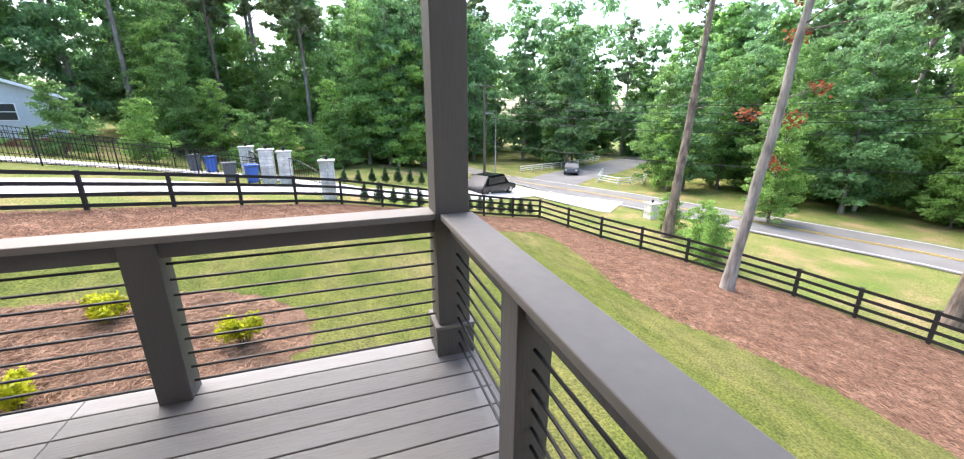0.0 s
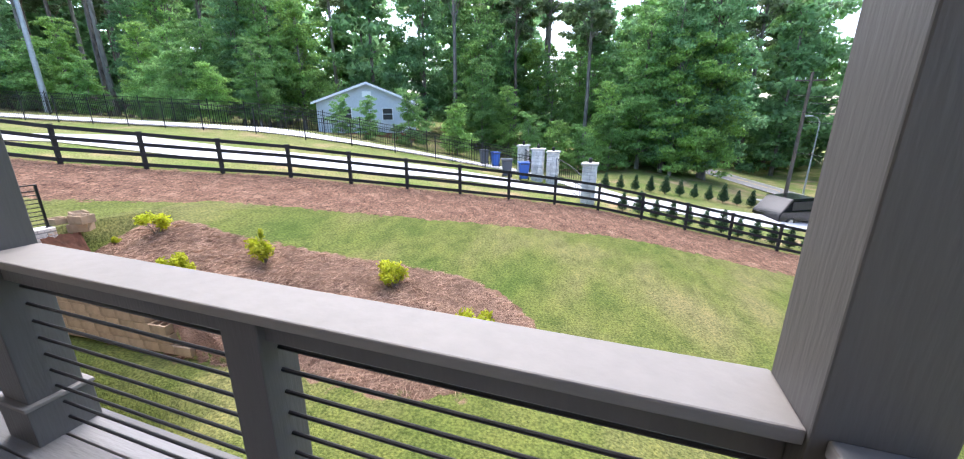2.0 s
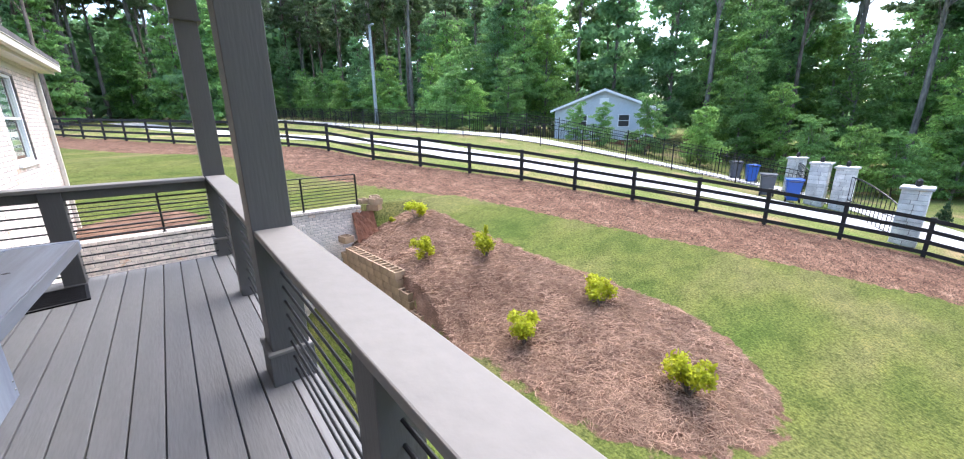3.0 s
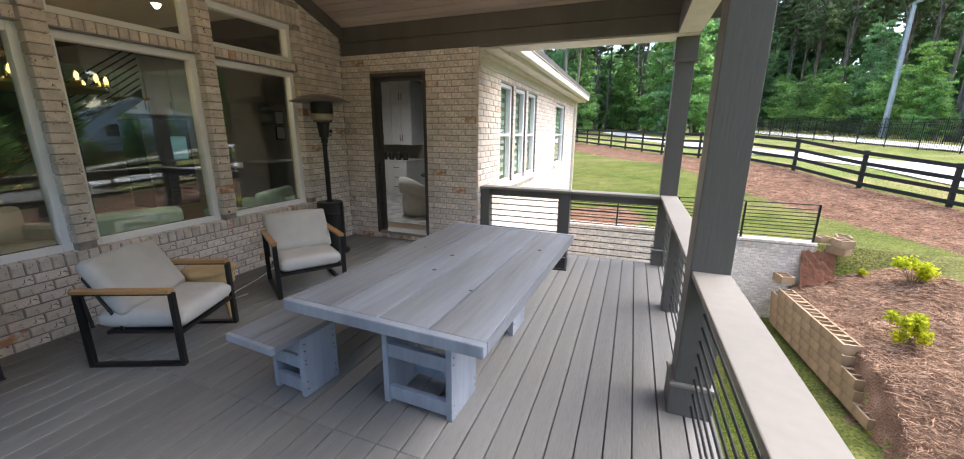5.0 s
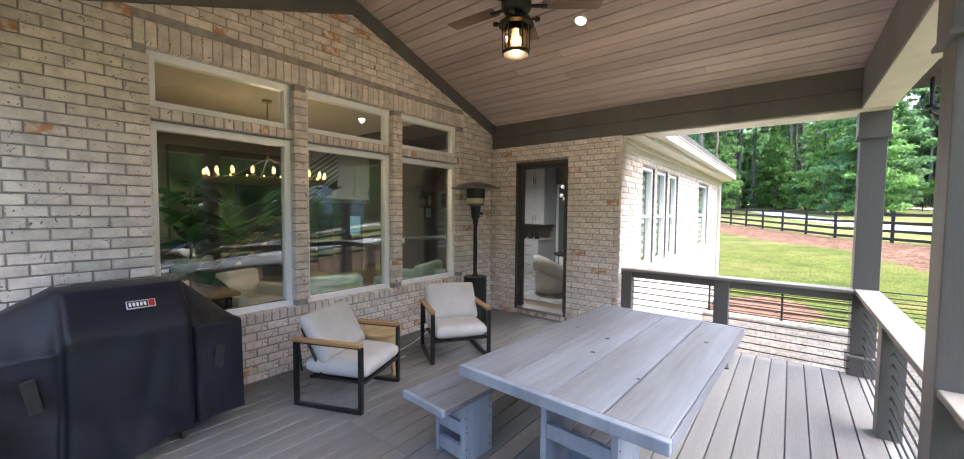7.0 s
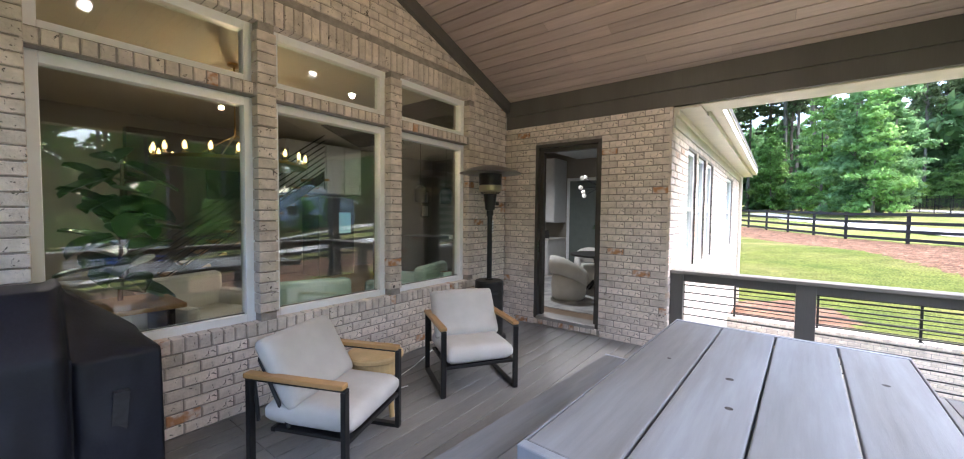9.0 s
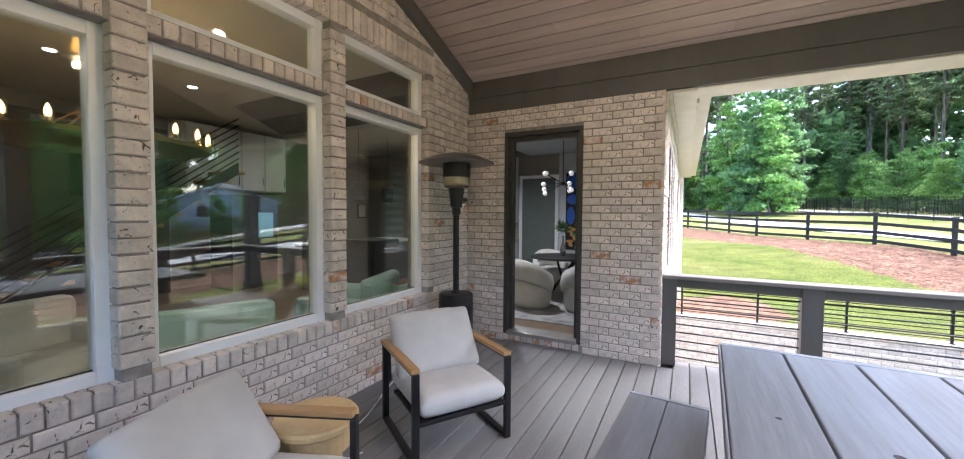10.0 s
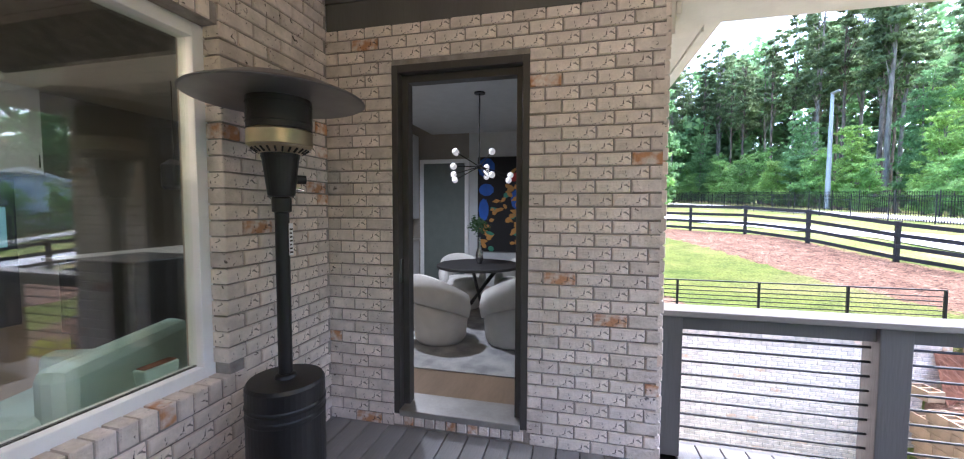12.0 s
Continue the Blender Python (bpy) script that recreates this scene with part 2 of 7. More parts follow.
ROOF = mat("roof_shingle", (0.12, 0.115, 0.11), rough=0.9, var=0.2, scale=6, bump=0.4)
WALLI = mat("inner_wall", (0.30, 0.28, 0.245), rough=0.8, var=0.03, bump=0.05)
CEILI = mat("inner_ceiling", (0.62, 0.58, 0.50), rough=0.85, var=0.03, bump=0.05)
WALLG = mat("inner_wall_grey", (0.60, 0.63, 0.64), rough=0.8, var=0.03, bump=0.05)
DARKI = mat("dark_panel", (0.03, 0.028, 0.027), rough=0.5, var=0.1)
FLOORI = mat("inner_floor", (0.30, 0.21, 0.14), rough=0.35, var=0.15, scale=2, stretch=(0.2, 1, 1))
WHITEF = mat("white_boucle", (0.66, 0.64, 0.60), rough=0.95, var=0.05, bump=0.5, bscale=120)
TEALF = mat("pale_blue_fabric", (0.44, 0.63, 0.62), rough=0.9, var=0.05, bump=0.2, bscale=150)
CHROME = mat("steel", (0.55, 0.55, 0.55), rough=0.25, metal=1.0, var=0.05, bump=0)
BRASS = mat("aged_brass", (0.45, 0.30, 0.12), rough=0.35, metal=1.0, var=0.1, bump=0)
BULB = glow("warm_bulb", (1.0, 0.56, 0.17), 1.3)
CANL = glow("downlight_lens", (1.0, 0.93, 0.82), 5.0)


# ---- helpers for meshes ----
def part(name, bm, material, parent=None, label="", smooth=False):
    me = bpy.data.meshes.new(name)
    bm.to_mesh(me)
    bm.free()
    if material:
        me.materials.append(material)
    if smooth:
        for p in me.polygons:
            p.use_smooth = True
    ob = new(name, me)
    ob.parent = parent
    if label:
        ob["label"] = label
    return ob


def pydata(name, verts, faces, material, parent=None):
    me = bpy.data.meshes.new(name)
    me.from_pydata(verts, [], faces)
    me.materials.append(material)
    ob = new(name, me)
    ob.parent = parent
    return ob


def thing(name, m, label, category, group="", kind=""):
    ob = new(name)
    ob.matrix_world = m
    ob.empty_display_size = 0.1
    return tagged(ob, label, category, group, kind)


def box(bm, x0, x1, y0, y1, z0, z1, bevel=0.0, m=None):
    """A box between two corners, with bevelled edges, into bm."""
    r = bmesh.ops.create_cube(bm, size=1.0)
    vs = r["verts"]
    for v in vs:
        v.co = Vector(((x0 + x1) / 2 + v.co.x * (x1 - x0), (y0 + y1) / 2 + v.co.y * (y1 - y0), (z0 + z1) / 2 + v.co.z * (z1 - z0)))
    if m is not None:
        bmesh.ops.transform(bm, matrix=m, verts=vs)
    if bevel:
        es = list({e for v in vs for e in v.link_edges})
        bmesh.ops.bevel(bm, geom=es, offset=bevel, segments=2, affect="EDGES", profile=0.5)
    return bm


def B(x0, x1, y0, y1, z0, z1, bevel=0.0, m=None):
    return box(bmesh.new(), x0, x1, y0, y1, z0, z1, bevel, m)


def tube(bm, a, b, r0, r1=None, n=12, caps=True):
    """A tapered round bar from a to b."""
    a, b = Vector(a), Vector(b)
    r1 = r0 if r1 is None else r1
    d = b - a
    m = Matrix.Translation((a + b) / 2) @ d.to_track_quat("Z", "Y").to_matrix().to_4x4()
    bmesh.ops.create_cone(bm, cap_ends=caps, segments=n, radius1=r0, radius2=r1, depth=d.length, matrix=m)
    return bm


def T(a, b, r0, r1=None, n=12):
    return tube(bmesh.new(), a, b, r0, r1, n)


def lathe(profile, n=24, c=(0, 0, 0)):
    """A turned body from (radius, height) pairs."""
    bm = bmesh.new()
    rings = []
    for r, z in profile:
        rings.append([bm.verts.new((c[0] + r * math.cos(2 * math.pi * i / n), c[1] + r * math.sin(2 * math.pi * i / n), c[2] + z)) for i in range(n)])
    for p, q in zip(rings, rings[1:]):
        for i in range(n):
            bm.faces.new((p[i], p[(i + 1) % n], q[(i + 1) % n], q[i]))
    if profile[0][0] > 1e-4:
        bm.faces.new(rings[0][::-1])
    if profile[-1][0] > 1e-4:
        bm.faces.new(rings[-1])
    bmesh.ops.recalc_face_normals(bm, faces=bm.faces)
    return bm


def wire(name, pts, r, material, parent=None):
    cu = bpy.data.curves.new(name, "CURVE")
    cu.dimensions, cu.bevel_depth, cu.bevel_resolution = "3D", r, 2
    sp = cu.splines.new("POLY")
    sp.points.add(len(pts) - 1)
    for p, q in zip(sp.points, pts):
        p.co = (*q, 1)
    cu.materials.append(material)
    ob = new(name, cu)
    ob.parent = parent
    return ob


def cushion(sx, sy, sz, puff=0.25):
    """A stuffed pad, fuller in the middle, centred at its base."""
    bm = bmesh.new()
    bmesh.ops.create_grid(bm, x_segments=14, y_segments=14, size=0.5)
    top = list(bm.verts)
    for v in top:
        u, w = v.co.x * 2, v.co.y * 2
        h = (1 - abs(u) ** 5) * (1 - abs(w) ** 5)
        v.co = Vector((v.co.x * sx, v.co.y * sy, sz * (0.78 + 0.22 * h ** puff)))
    r = bmesh.ops.extrude_face_region(bm, geom=list(bm.faces))
    for v in [g for g in r["geom"] if isinstance(g, bmesh.types.BMVert)]:
        v.co.z = sz - v.co.z
    bmesh.ops.recalc_face_normals(bm, faces=bm.faces)
    es = [e for e in bm.edges if e.calc_face_angle(0) > 0.9]
    bmesh.ops.bevel(bm, geom=es, offset=sz * 0.2, segments=3, affect="EDGES", profile=0.5)
    return bm


def pydata_box(a, b, h):
    """A thin upright board whose lower edge runs from a to b."""
    bm = bmesh.new()
    vs = [bm.verts.new((p[0], p[1] + d, p[2] + e)) for d in (0.0, 0.025) for p, e in ((a, 0), (b, 0), (b, h), (a, h))]
    for f in ((0, 1, 2, 3), (7, 6, 5, 4), (0, 4, 5, 1), (1, 5, 6, 2), (2, 6, 7, 3), (3, 7, 4, 0)):
        bm.faces.new([vs[k] for k in f])
    return bm


def smoothstep(a, b, x):
    t = max(0.0, min(1.0, (x - a) / (b - a)))
    return t * t * (3 - 2 * t)


# ---- plan, metres: the deck is z = 0, x runs along the windows, y towards them ----
WIN_Y, DOOR_X, CORNER_Y = 4.66, 5.56, 2.45
FRAME_Y = 4.746
RIDGE_X, EAVE_Z, RIDGE_Z = 2.80, 3.10, 4.10
POST = 0.098
RET_X = 12.3


def bump2(x, y, cx, cy, r):
    return math.exp(-((x - cx) ** 2 + (y - cy) ** 2) / (r * r))


def slope_z(x, y):
    """The hillside that the house stands on: it rises to the drive and falls to the road."""
    xx = 22 + 0.25 * (x - 22) if x > 22 else x
    xx = -19 + 0.06 * (xx + 19) if xx < -19 else xx
    z = 0.17 * xx - 3.56 - 0.026 * max(y, -18)
    z += smoothstep(-18, -34, y) * smoothstep(-4, 6, x) * -1.1
    z -= 0.45 * bump2(x, y, -10, -20, 9)
    return z


def ground_z(x, y):
    z = slope_z(x, y)
    if x > RET_X + 0.12:
        k = smoothstep(20, RET_X, x) * smoothstep(-9, -5, y)
        return z + (max(z, -1.05) - z) * k
    z += 0.30 * bump2(x, y, 11.5, -6.0, 2.2)
    low = -3.15 + 0.12 * min(0.0, x) - 1.3 * smoothstep(-3.2, -1.8, y) * smoothstep(5.5, 8, x)
    open_m = smoothstep(-6.6, -3.0, y) * smoothstep(-14, 2, x)
    soft = z + (low - z) * open_m
    bank = low if y > -3.7 else min(z, -2.12 + 0.42 * (-3.85 - y))
    k = smoothstep(6.6, 8.1, x)
    return soft + (bank - soft) * k


# ---- ground: one sheet, finer near the house ----
def axis(lo, hi, bands):
    v, out = lo, []
    while v < hi:
        out.append(v)
        step = 6.0
        for a, b, st in bands:
            if a <= v < b:
                step = min(step, st)
        v += step
    out.append(hi)
    return out


def bed_gap(x, y):
    """Inside (above zero) or outside the mulch bed, in metres."""
    if x > RET_X:
        return 1.5 - math.hypot(x - 14.0, y - 1.3)
    if x < 4.3:
        return (1 - math.hypot((x - 4.3) / 2.75, (y + 6.0) / 2.15)) * 2.2
    near, far = -3.85 + 0.3 * smoothstep(5.6, 6.4, x), -8.15 + (x - 4.3) * 0.31
    return min(near - y, y - far)


FENCE_LINE = [(52, 10), (43, 7), (35.9, 3.3), (27.6, -1.2), (23.6, -4.8), (18.7, -7.4), (13.1, -11.9), (7.0, -15.5), (1.0, -18.9), (-5.2, -20.2), (-11.8, -21.4), (-13.6, -16.8), (-16.0, -12.6), (-18.0, -8.4), (-19.2, -4.4), (-20.2, 2), (-21, 12)]


def fence_gap(x, y):
    """Distance inside the paddock fence; below zero beyond it."""
    best, side = 1e9, 1
    for (ax, ay), (bx, by) in zip(FENCE_LINE, FENCE_LINE[1:]):
        dx, dy = bx - ax, by - ay
        t = max(0.0, min(1.0, ((x - ax) * dx + (y - ay) * dy) / (dx * dx + dy * dy)))
        px, py = ax + t * dx - x, ay + t * dy - y
        d = px * px + py * py
        if d < best:
            best, side = d, (dx * (y - ay) - dy * (x - ax))
    return math.sqrt(best) * (1 if side < 0 else -1)


def build_ground():
    xs = axis(-160, 190, ((-26, 34, 0.5), (0, 13.5, 0.2), (12.2, 12.4, 0.05)))
    ys = axis(-170, 130, ((-26, 6, 0.5), (-9, -2.5, 0.2), (-4.2, -3.6, 0.05)))
    vs, fs, at = [], [], {"bed": [], "straw": [], "verge": []}
    for y in ys:
        for x in xs:
            vs.append((x, y, ground_z(x, y) + 0.03 * noise.noise(Vector((x * 0.8, y * 0.8, 3)))))
            g = fence_gap(x, y)
            wide = 3.7 + 5.2 * smoothstep(-17, -6, y) * smoothstep(-2, -7, x)
            at["straw"].append(max(-1, min(1, min(g + 0.1, wide - g))))
            at["bed"].append(max(-1, min(1, bed_gap(x, y))))
            at["verge"].append(max(-1, min(1, -0.4 - g)))
    w = len(xs)
    for j in range(len(ys) - 1):
        for i in range(w - 1):
            fs.append((j * w + i, j * w + i + 1, (j + 1) * w + i + 1, (j + 1) * w + i))
    ob = pydata("ground", vs, fs, GROUND)
    for k, v in at.items():
        ob.data.attributes.new(k, "FLOAT", "POINT").data.foreach_set("value", v)
    ob.data.polygons.foreach_set("use_smooth", [True] * len(fs))
    return tagged(ob, "sloping mown lawn with brown pine straw and mulch beds", "ground", kind="structure")


ground = build_ground()


# ---- deck ----
deck = thing("floor", pose(0, 0, 0), "grey composite board porch deck floor", "floor", kind="structure")
part("deck_frame", B(-0.1, DOOR_X + 0.25, -0.1, WIN_Y, -0.32, -0.03), BLACK, deck)
_meshes = {}


def plank(x0, x1, y0, y1, parent):
    key = (round(x1 - x0, 3), round(y1 - y0, 3))
    if key not in _meshes:
        bm = B(0, x1 - x0, 0, y1 - y0, -0.025, 0.0)
        top = [e for e in bm.edges if all(v.co.z > -0.001 for v in e.verts)]
        bmesh.ops.bevel(bm, geom=top, offset=0.0025, segments=1, affect="EDGES")
        me = bpy.data.meshes.new("plank")
        bm.to_mesh(me)
        bm.free()
        me.materials.append(DECK)
        _meshes[key] = me
    ob = new("plank", _meshes[key])
    ob.location = (x0, y0, 0)
    ob.parent = parent
    return ob


_x0, _x1 = -0.14, DOOR_X + 0.24
part("rim_board", B(_x0 - 0.03, _x1 + 0.03, -0.155, -0.13, -0.34, -0.002), GREY, deck)
part("rim_board", B(_x0 - 0.03, _x0, -0.13, WIN_Y, -0.34, -0.002), GREY, deck)
part("rim_board", B(_x1, _x1 + 0.03, -0.13, CORNER_Y, -0.34, -0.002), GREY, deck)
_y = -0.13
while _y < WIN_Y - 0.02:
    _w = min(0.1362, WIN_Y - 0.003 - _y)
    xe = _x1 if _y + _w < CORNER_Y else DOOR_X - 0.004
    cut = 1.93
    plank(_x0, cut - 0.0015, _y, _y + _w, deck)
    plank(cut + 0.0015, xe, _y, _y + _w, deck)
    _y += 0.1445


# ---- porch posts, rails ----
def porch_post(x, y, top=2.732):
    p = thing("porch_post", pose(x, y, 0), "tall square grey painted wooden porch post with base trim", "post", "porch posts")
    part("shaft", B(-POST, POST, -POST, POST, 0.0, top, 0.005), GREY, p)
    h = POST + 0.02
    part("base_trim", B(-h, h, -h, h, 0.0, 0.19, 0.004), GREY, p)
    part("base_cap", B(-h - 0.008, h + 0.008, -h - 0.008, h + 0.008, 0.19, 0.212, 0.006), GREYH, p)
    part("top_trim", B(-h, h, -h, h, top - 0.25, top, 0.004), GREY, p)
    part("top_trim", B(-h - 0.012, h + 0.012, -h - 0.012, h + 0.012, top - 0.275, top - 0.25, 0.004), GREY, p)
    q = thing("support_post", pose(x, y, 0), "square post under the deck standing on the lawn", "post", "deck supports")
    part("support_shaft", B(-0.09, 0.09, -0.09, 0.09, ground_z(x, y) - 0.3, -0.33), GREY, q)
    return p


P = [(-0.033, -0.015), (2.9, -0.015), (5.86, -0.015)]
for _p in P:
    porch_post(*_p)


def rail_run(a, b, mids, name_label):
    """A rail between two points: cap, sub rail, small posts and steel bars."""
    a, b = Vector((*a, 0)), Vector((*b, 0))
    d = b - a
    ln = d.length
    r = thing("porch_railing", Matrix.Translation(a) @ pose(0, 0, 0, 0, 0, math.degrees(math.atan2(d.y, d.x))), name_label, "railing", "porch railings")
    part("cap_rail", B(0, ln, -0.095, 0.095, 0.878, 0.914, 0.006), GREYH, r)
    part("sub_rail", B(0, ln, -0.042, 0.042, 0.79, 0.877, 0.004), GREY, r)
    for u in mids:
        part("rail_post", B(u - 0.076, u + 0.076, -0.07, 0.07, 0.0, 0.877, 0.005), GREY, r)
    for k in range(9):
        z = 0.075 + k * 0.084
        part("rail_bar", T((0, 0, z), (ln, 0, z), 0.0075, n=8), BLACK, r)
    return r


RAILL = "grey wooden porch railing with thin black horizontal steel bars"
rail_run((P[0][0] + POST, -0.02), (P[1][0] - POST, -0.02), [1.405], RAILL)
rail_run((P[1][0] + POST, -0.02), (P[2][0] - POST, -0.02), [1.39], RAILL)
rail_run((-0.055, P[0][1] + POST), (-0.055, WIN_Y - 0.02), [0.95, 2.4, 3.9], RAILL)
rail_run((5.72, P[2][1] + POST), (5.72, CORNER_Y - 0.01), [1.16, 2.30], RAILL)

# ---- beams, ceiling, roof ----
part_beam = thing("beam", pose(0, 0, 0), "grey painted roof beams over the porch posts", "beam", kind="structure")
part("beam_box", B(5.545, 5.98, -0.13, WIN_Y - 0.014, 2.735, 2.915, 0.004), GREY, part_beam)
part("beam_board", B(5.535, 5.98, -0.13, WIN_Y - 0.014, 2.918, 3.12, 0.004), GREY, part_beam)
part("beam_soffit", B(5.60, 5.97, -0.12, CORNER_Y - 0.02, 2.724, 2.7345), TRIM, part_beam)
part("beam_box", B(-0.13, 5.532, -0.13, 0.11, 2.735, 3.12, 0.004), GREY, part_beam)
part("beam_soffit", B(0.12, 5.56, -0.12, 0.10, 2.724, 2.7345), TRIM, part_beam)
part("beam_box", B(-0.13, 0.12, 0.112, WIN_Y - 0.014, 2.735, 3.12, 0.004), GREY, part_beam)


def ceiling_side(x_eave, name):
    """One slope of the vault: boards that run along the ridge, with V joints."""
    bm = bmesh.new()
    run = RIDGE_X - x_eave
    ln = math.hypot(run, RIDGE_Z - EAVE_Z)
    n = int(ln / 0.135)
    w = ln / n
    ang = math.atan2(RIDGE_Z - EAVE_Z, run)
    m = Matrix.Translation((x_eave, 0, EAVE_Z)) @ Matrix.Rotation(-ang, 4, "Y")
    for i in range(n):
        rnd = random.uniform(1.2, 3.6)
        for y0, y1 in ((-0.6, rnd), (rnd, WIN_Y - 0.014)):
            if run > 0:
                box(bm, i * w + 0.006, (i + 1) * w - 0.006, y0 + 0.001, y1 - 0.001, random.uniform(0, 0.003), 0.02, 0.0, m)
            else:
                box(bm, i * w + 0.006, (i + 1) * w - 0.006, y0 + 0.001, y1 - 0.001, -0.02, random.uniform(-0.003, 0), 0.0, m)
    ob = part(name, bm, CEIL)
    return tagged(ob, "vaulted ceiling of stained pine boards", "ceiling", kind="structure")


ceiling_side(0.0, "ceiling")
ceiling_side(5.6, "ceiling")


def slab(name, pts, th, material, parent=None):
    """A sloped plate from four corners, with thickness upwards."""
    vs = [tuple(p) for p in pts] + [(p[0], p[1], p[2] + th) for p in pts]
    fs = [(3, 2, 1, 0), (4, 5, 6, 7), (0, 1, 5, 4), (1, 2, 6, 5), (2, 3, 7, 6), (3, 0, 4, 7)]
    return pydata(name, vs, fs, material, parent)


_s = (RIDGE_Z - EAVE_Z) / RIDGE_X
roof = thing("roof", pose(0, 0, 0), "dark shingled gable roof over the porch", "roof", kind="structure")
slab("roof_slope", [(-0.5, -0.6, EAVE_Z - 0.5 * _s + 0.05), (RIDGE_X, -0.6, RIDGE_Z + 0.05), (RIDGE_X, 9, RIDGE_Z + 0.05), (-0.5, 9, EAVE_Z - 0.5 * _s + 0.05)], 0.12, ROOF, roof)
slab("roof_slope", [(RIDGE_X, -0.6, RIDGE_Z + 0.05), (6.1, -0.6, EAVE_Z - 0.5 * _s + 0.05), (6.1, 9, EAVE_Z - 0.5 * _s + 0.05), (RIDGE_X, 9, RIDGE_Z + 0.05)], 0.12, ROOF, roof)
pydata("gable_board", [(-0.1, -0.05, 3.122), (5.7, -0.05, 3.122), (RIDGE_X, -0.05, 4.19), (-0.1, 0.0, 3.122), (5.7, 0.0, 3.122), (RIDGE_X, 0.0, 4.19)], [(0, 1, 2), (5, 4, 3), (0, 3, 4, 1), (1, 4, 5, 2), (2, 5, 3, 0)], GREY, roof)
_a = math.degrees(math.atan(_s))
slab("rake_trim", [(2.85, WIN_Y - 0.075, RIDGE_Z - 0.17), (5.6, WIN_Y - 0.075, EAVE_Z - 0.17 + 0.02), (5.6, WIN_Y - 0.014, EAVE_Z - 0.15), (2.85, WIN_Y - 0.014, RIDGE_Z - 0.17)], 0.15, GREY, part_beam)
slab("rake_trim", [(0.0, WIN_Y - 0.075, EAVE_Z - 0.15), (2.85, WIN_Y - 0.075, RIDGE_Z - 0.17), (2.85, WIN_Y - 0.014, RIDGE_Z - 0.17), (0.0, WIN_Y - 0.014, EAVE_Z - 0.15)], 0.15, GREY, part_beam)


# ---- brick walls ----
CH, BL, BH = 0.081, 0.203, 0.071


def brick_verts(l, h, d):
    """A brick whose face looks along -y, its face edges worn round."""
    c = 0.005
    f = [(c, 0, c), (l - c, 0, c), (l - c, 0, h - c), (c, 0, h - c)]
    g = [(0, c, 0), (l, c, 0), (l, c, h), (0, c, h)]
    b = [(0, d, 0), (l, d, 0), (l, d, h), (0, d, h)]
    fs = [(0, 1, 2, 3)]
    for k in range(4):
        j = (k + 1) % 4
        fs.append((4 + k, 4 + j, j, k))
        fs.append((8 + k, 8 + j, 4 + j, 4 + k))
    return f + g + b, fs


_brick_mesh = {}


def shared_brick(l, h, material, deep):
    key = (round(l, 3), round(h, 3), material.name, deep)
    if key not in _brick_mesh:
        v, f = brick_verts(l, h, deep)
        me = bpy.data.meshes.new("brick")
        me.from_pydata(v, [], f)
        me.materials.append(material)
        _brick_mesh[key] = me
    return _brick_mesh[key]


def brick_face(wall, m, width, z0, z1, holes, material, single=lambda u, z: False, top=lambda u: 1e9, extra=(), seed=1, deep=0.03):
    """Running bond on a wall face: m maps (along, out, up). holes: (u0, u1, z0, z1) kept free.
    Full bricks where single() says so are objects; the rest is one mesh."""
    rng = random.Random(seed)
    V, F = [], []
    n_single = 0

    def put(u, z, l, h, solo):
        nonlocal n_single
        jut = rng.uniform(-0.003, 0.003)
        if solo and n_single < 300:
            ob = new("brick", shared_brick(l, h, material, deep))
            ob.matrix_world = m @ Matrix.Translation((u, -0.012 + jut, z))
            ob.parent = wall
            n_single += 1
            return
        vs, fs = brick_verts(l, h, deep)
        k = len(V)
        a = rng.uniform(-0.002, 0.002)
        V.extend(tuple(m @ Vector((u + p[0], -0.012 + jut + p[1], z + p[2] + a))) for p in vs)
        F.extend(tuple(i + k for i in f) for f in fs)

    row = 0
    z = z0
    while z + BH < z1 + 0.04:
        u = -BL / 2 if row % 2 else 0.0
        while u < width:
            segs = [(max(0.0, u), min(width, u + BL - 0.010))]
            for h0, h1, hz0, hz1 in holes:
                if z + BH > hz0 + 0.01 and z < hz1 - 0.01:
                    nxt = []
                    for a, b in segs:
                        if b <= h0 or a >= h1:
                            nxt.append((a, b))
                        else:
                            nxt += [(a, h0), (h1, b)]
                    segs = nxt
            for a, b in segs:
                for h0, h1, hz0, hz1 in holes:
                    if z + BH > hz0 + 0.01 and z < hz1 - 0.01:
                        a = h1 if 0 < a - h1 < 0.065 else a
                        b = h0 if 0 < h0 - b < 0.065 else b
                if b - a > 0.052 and z + BH < top((a + b) / 2):
                    put(a, z, b - a, BH, b - a > BL - 0.012 and single(a, z))
            u += BL
        z += CH
        row += 1
    for u, z, l, h in extra:
        put(u, z, l, h, False)
    if V:
        ob = pydata("brickwork", V, F, material, wall)
        ob["kind"] = "stuff"
        ob["label"] = "rows of tumbled bricks set in mortar"


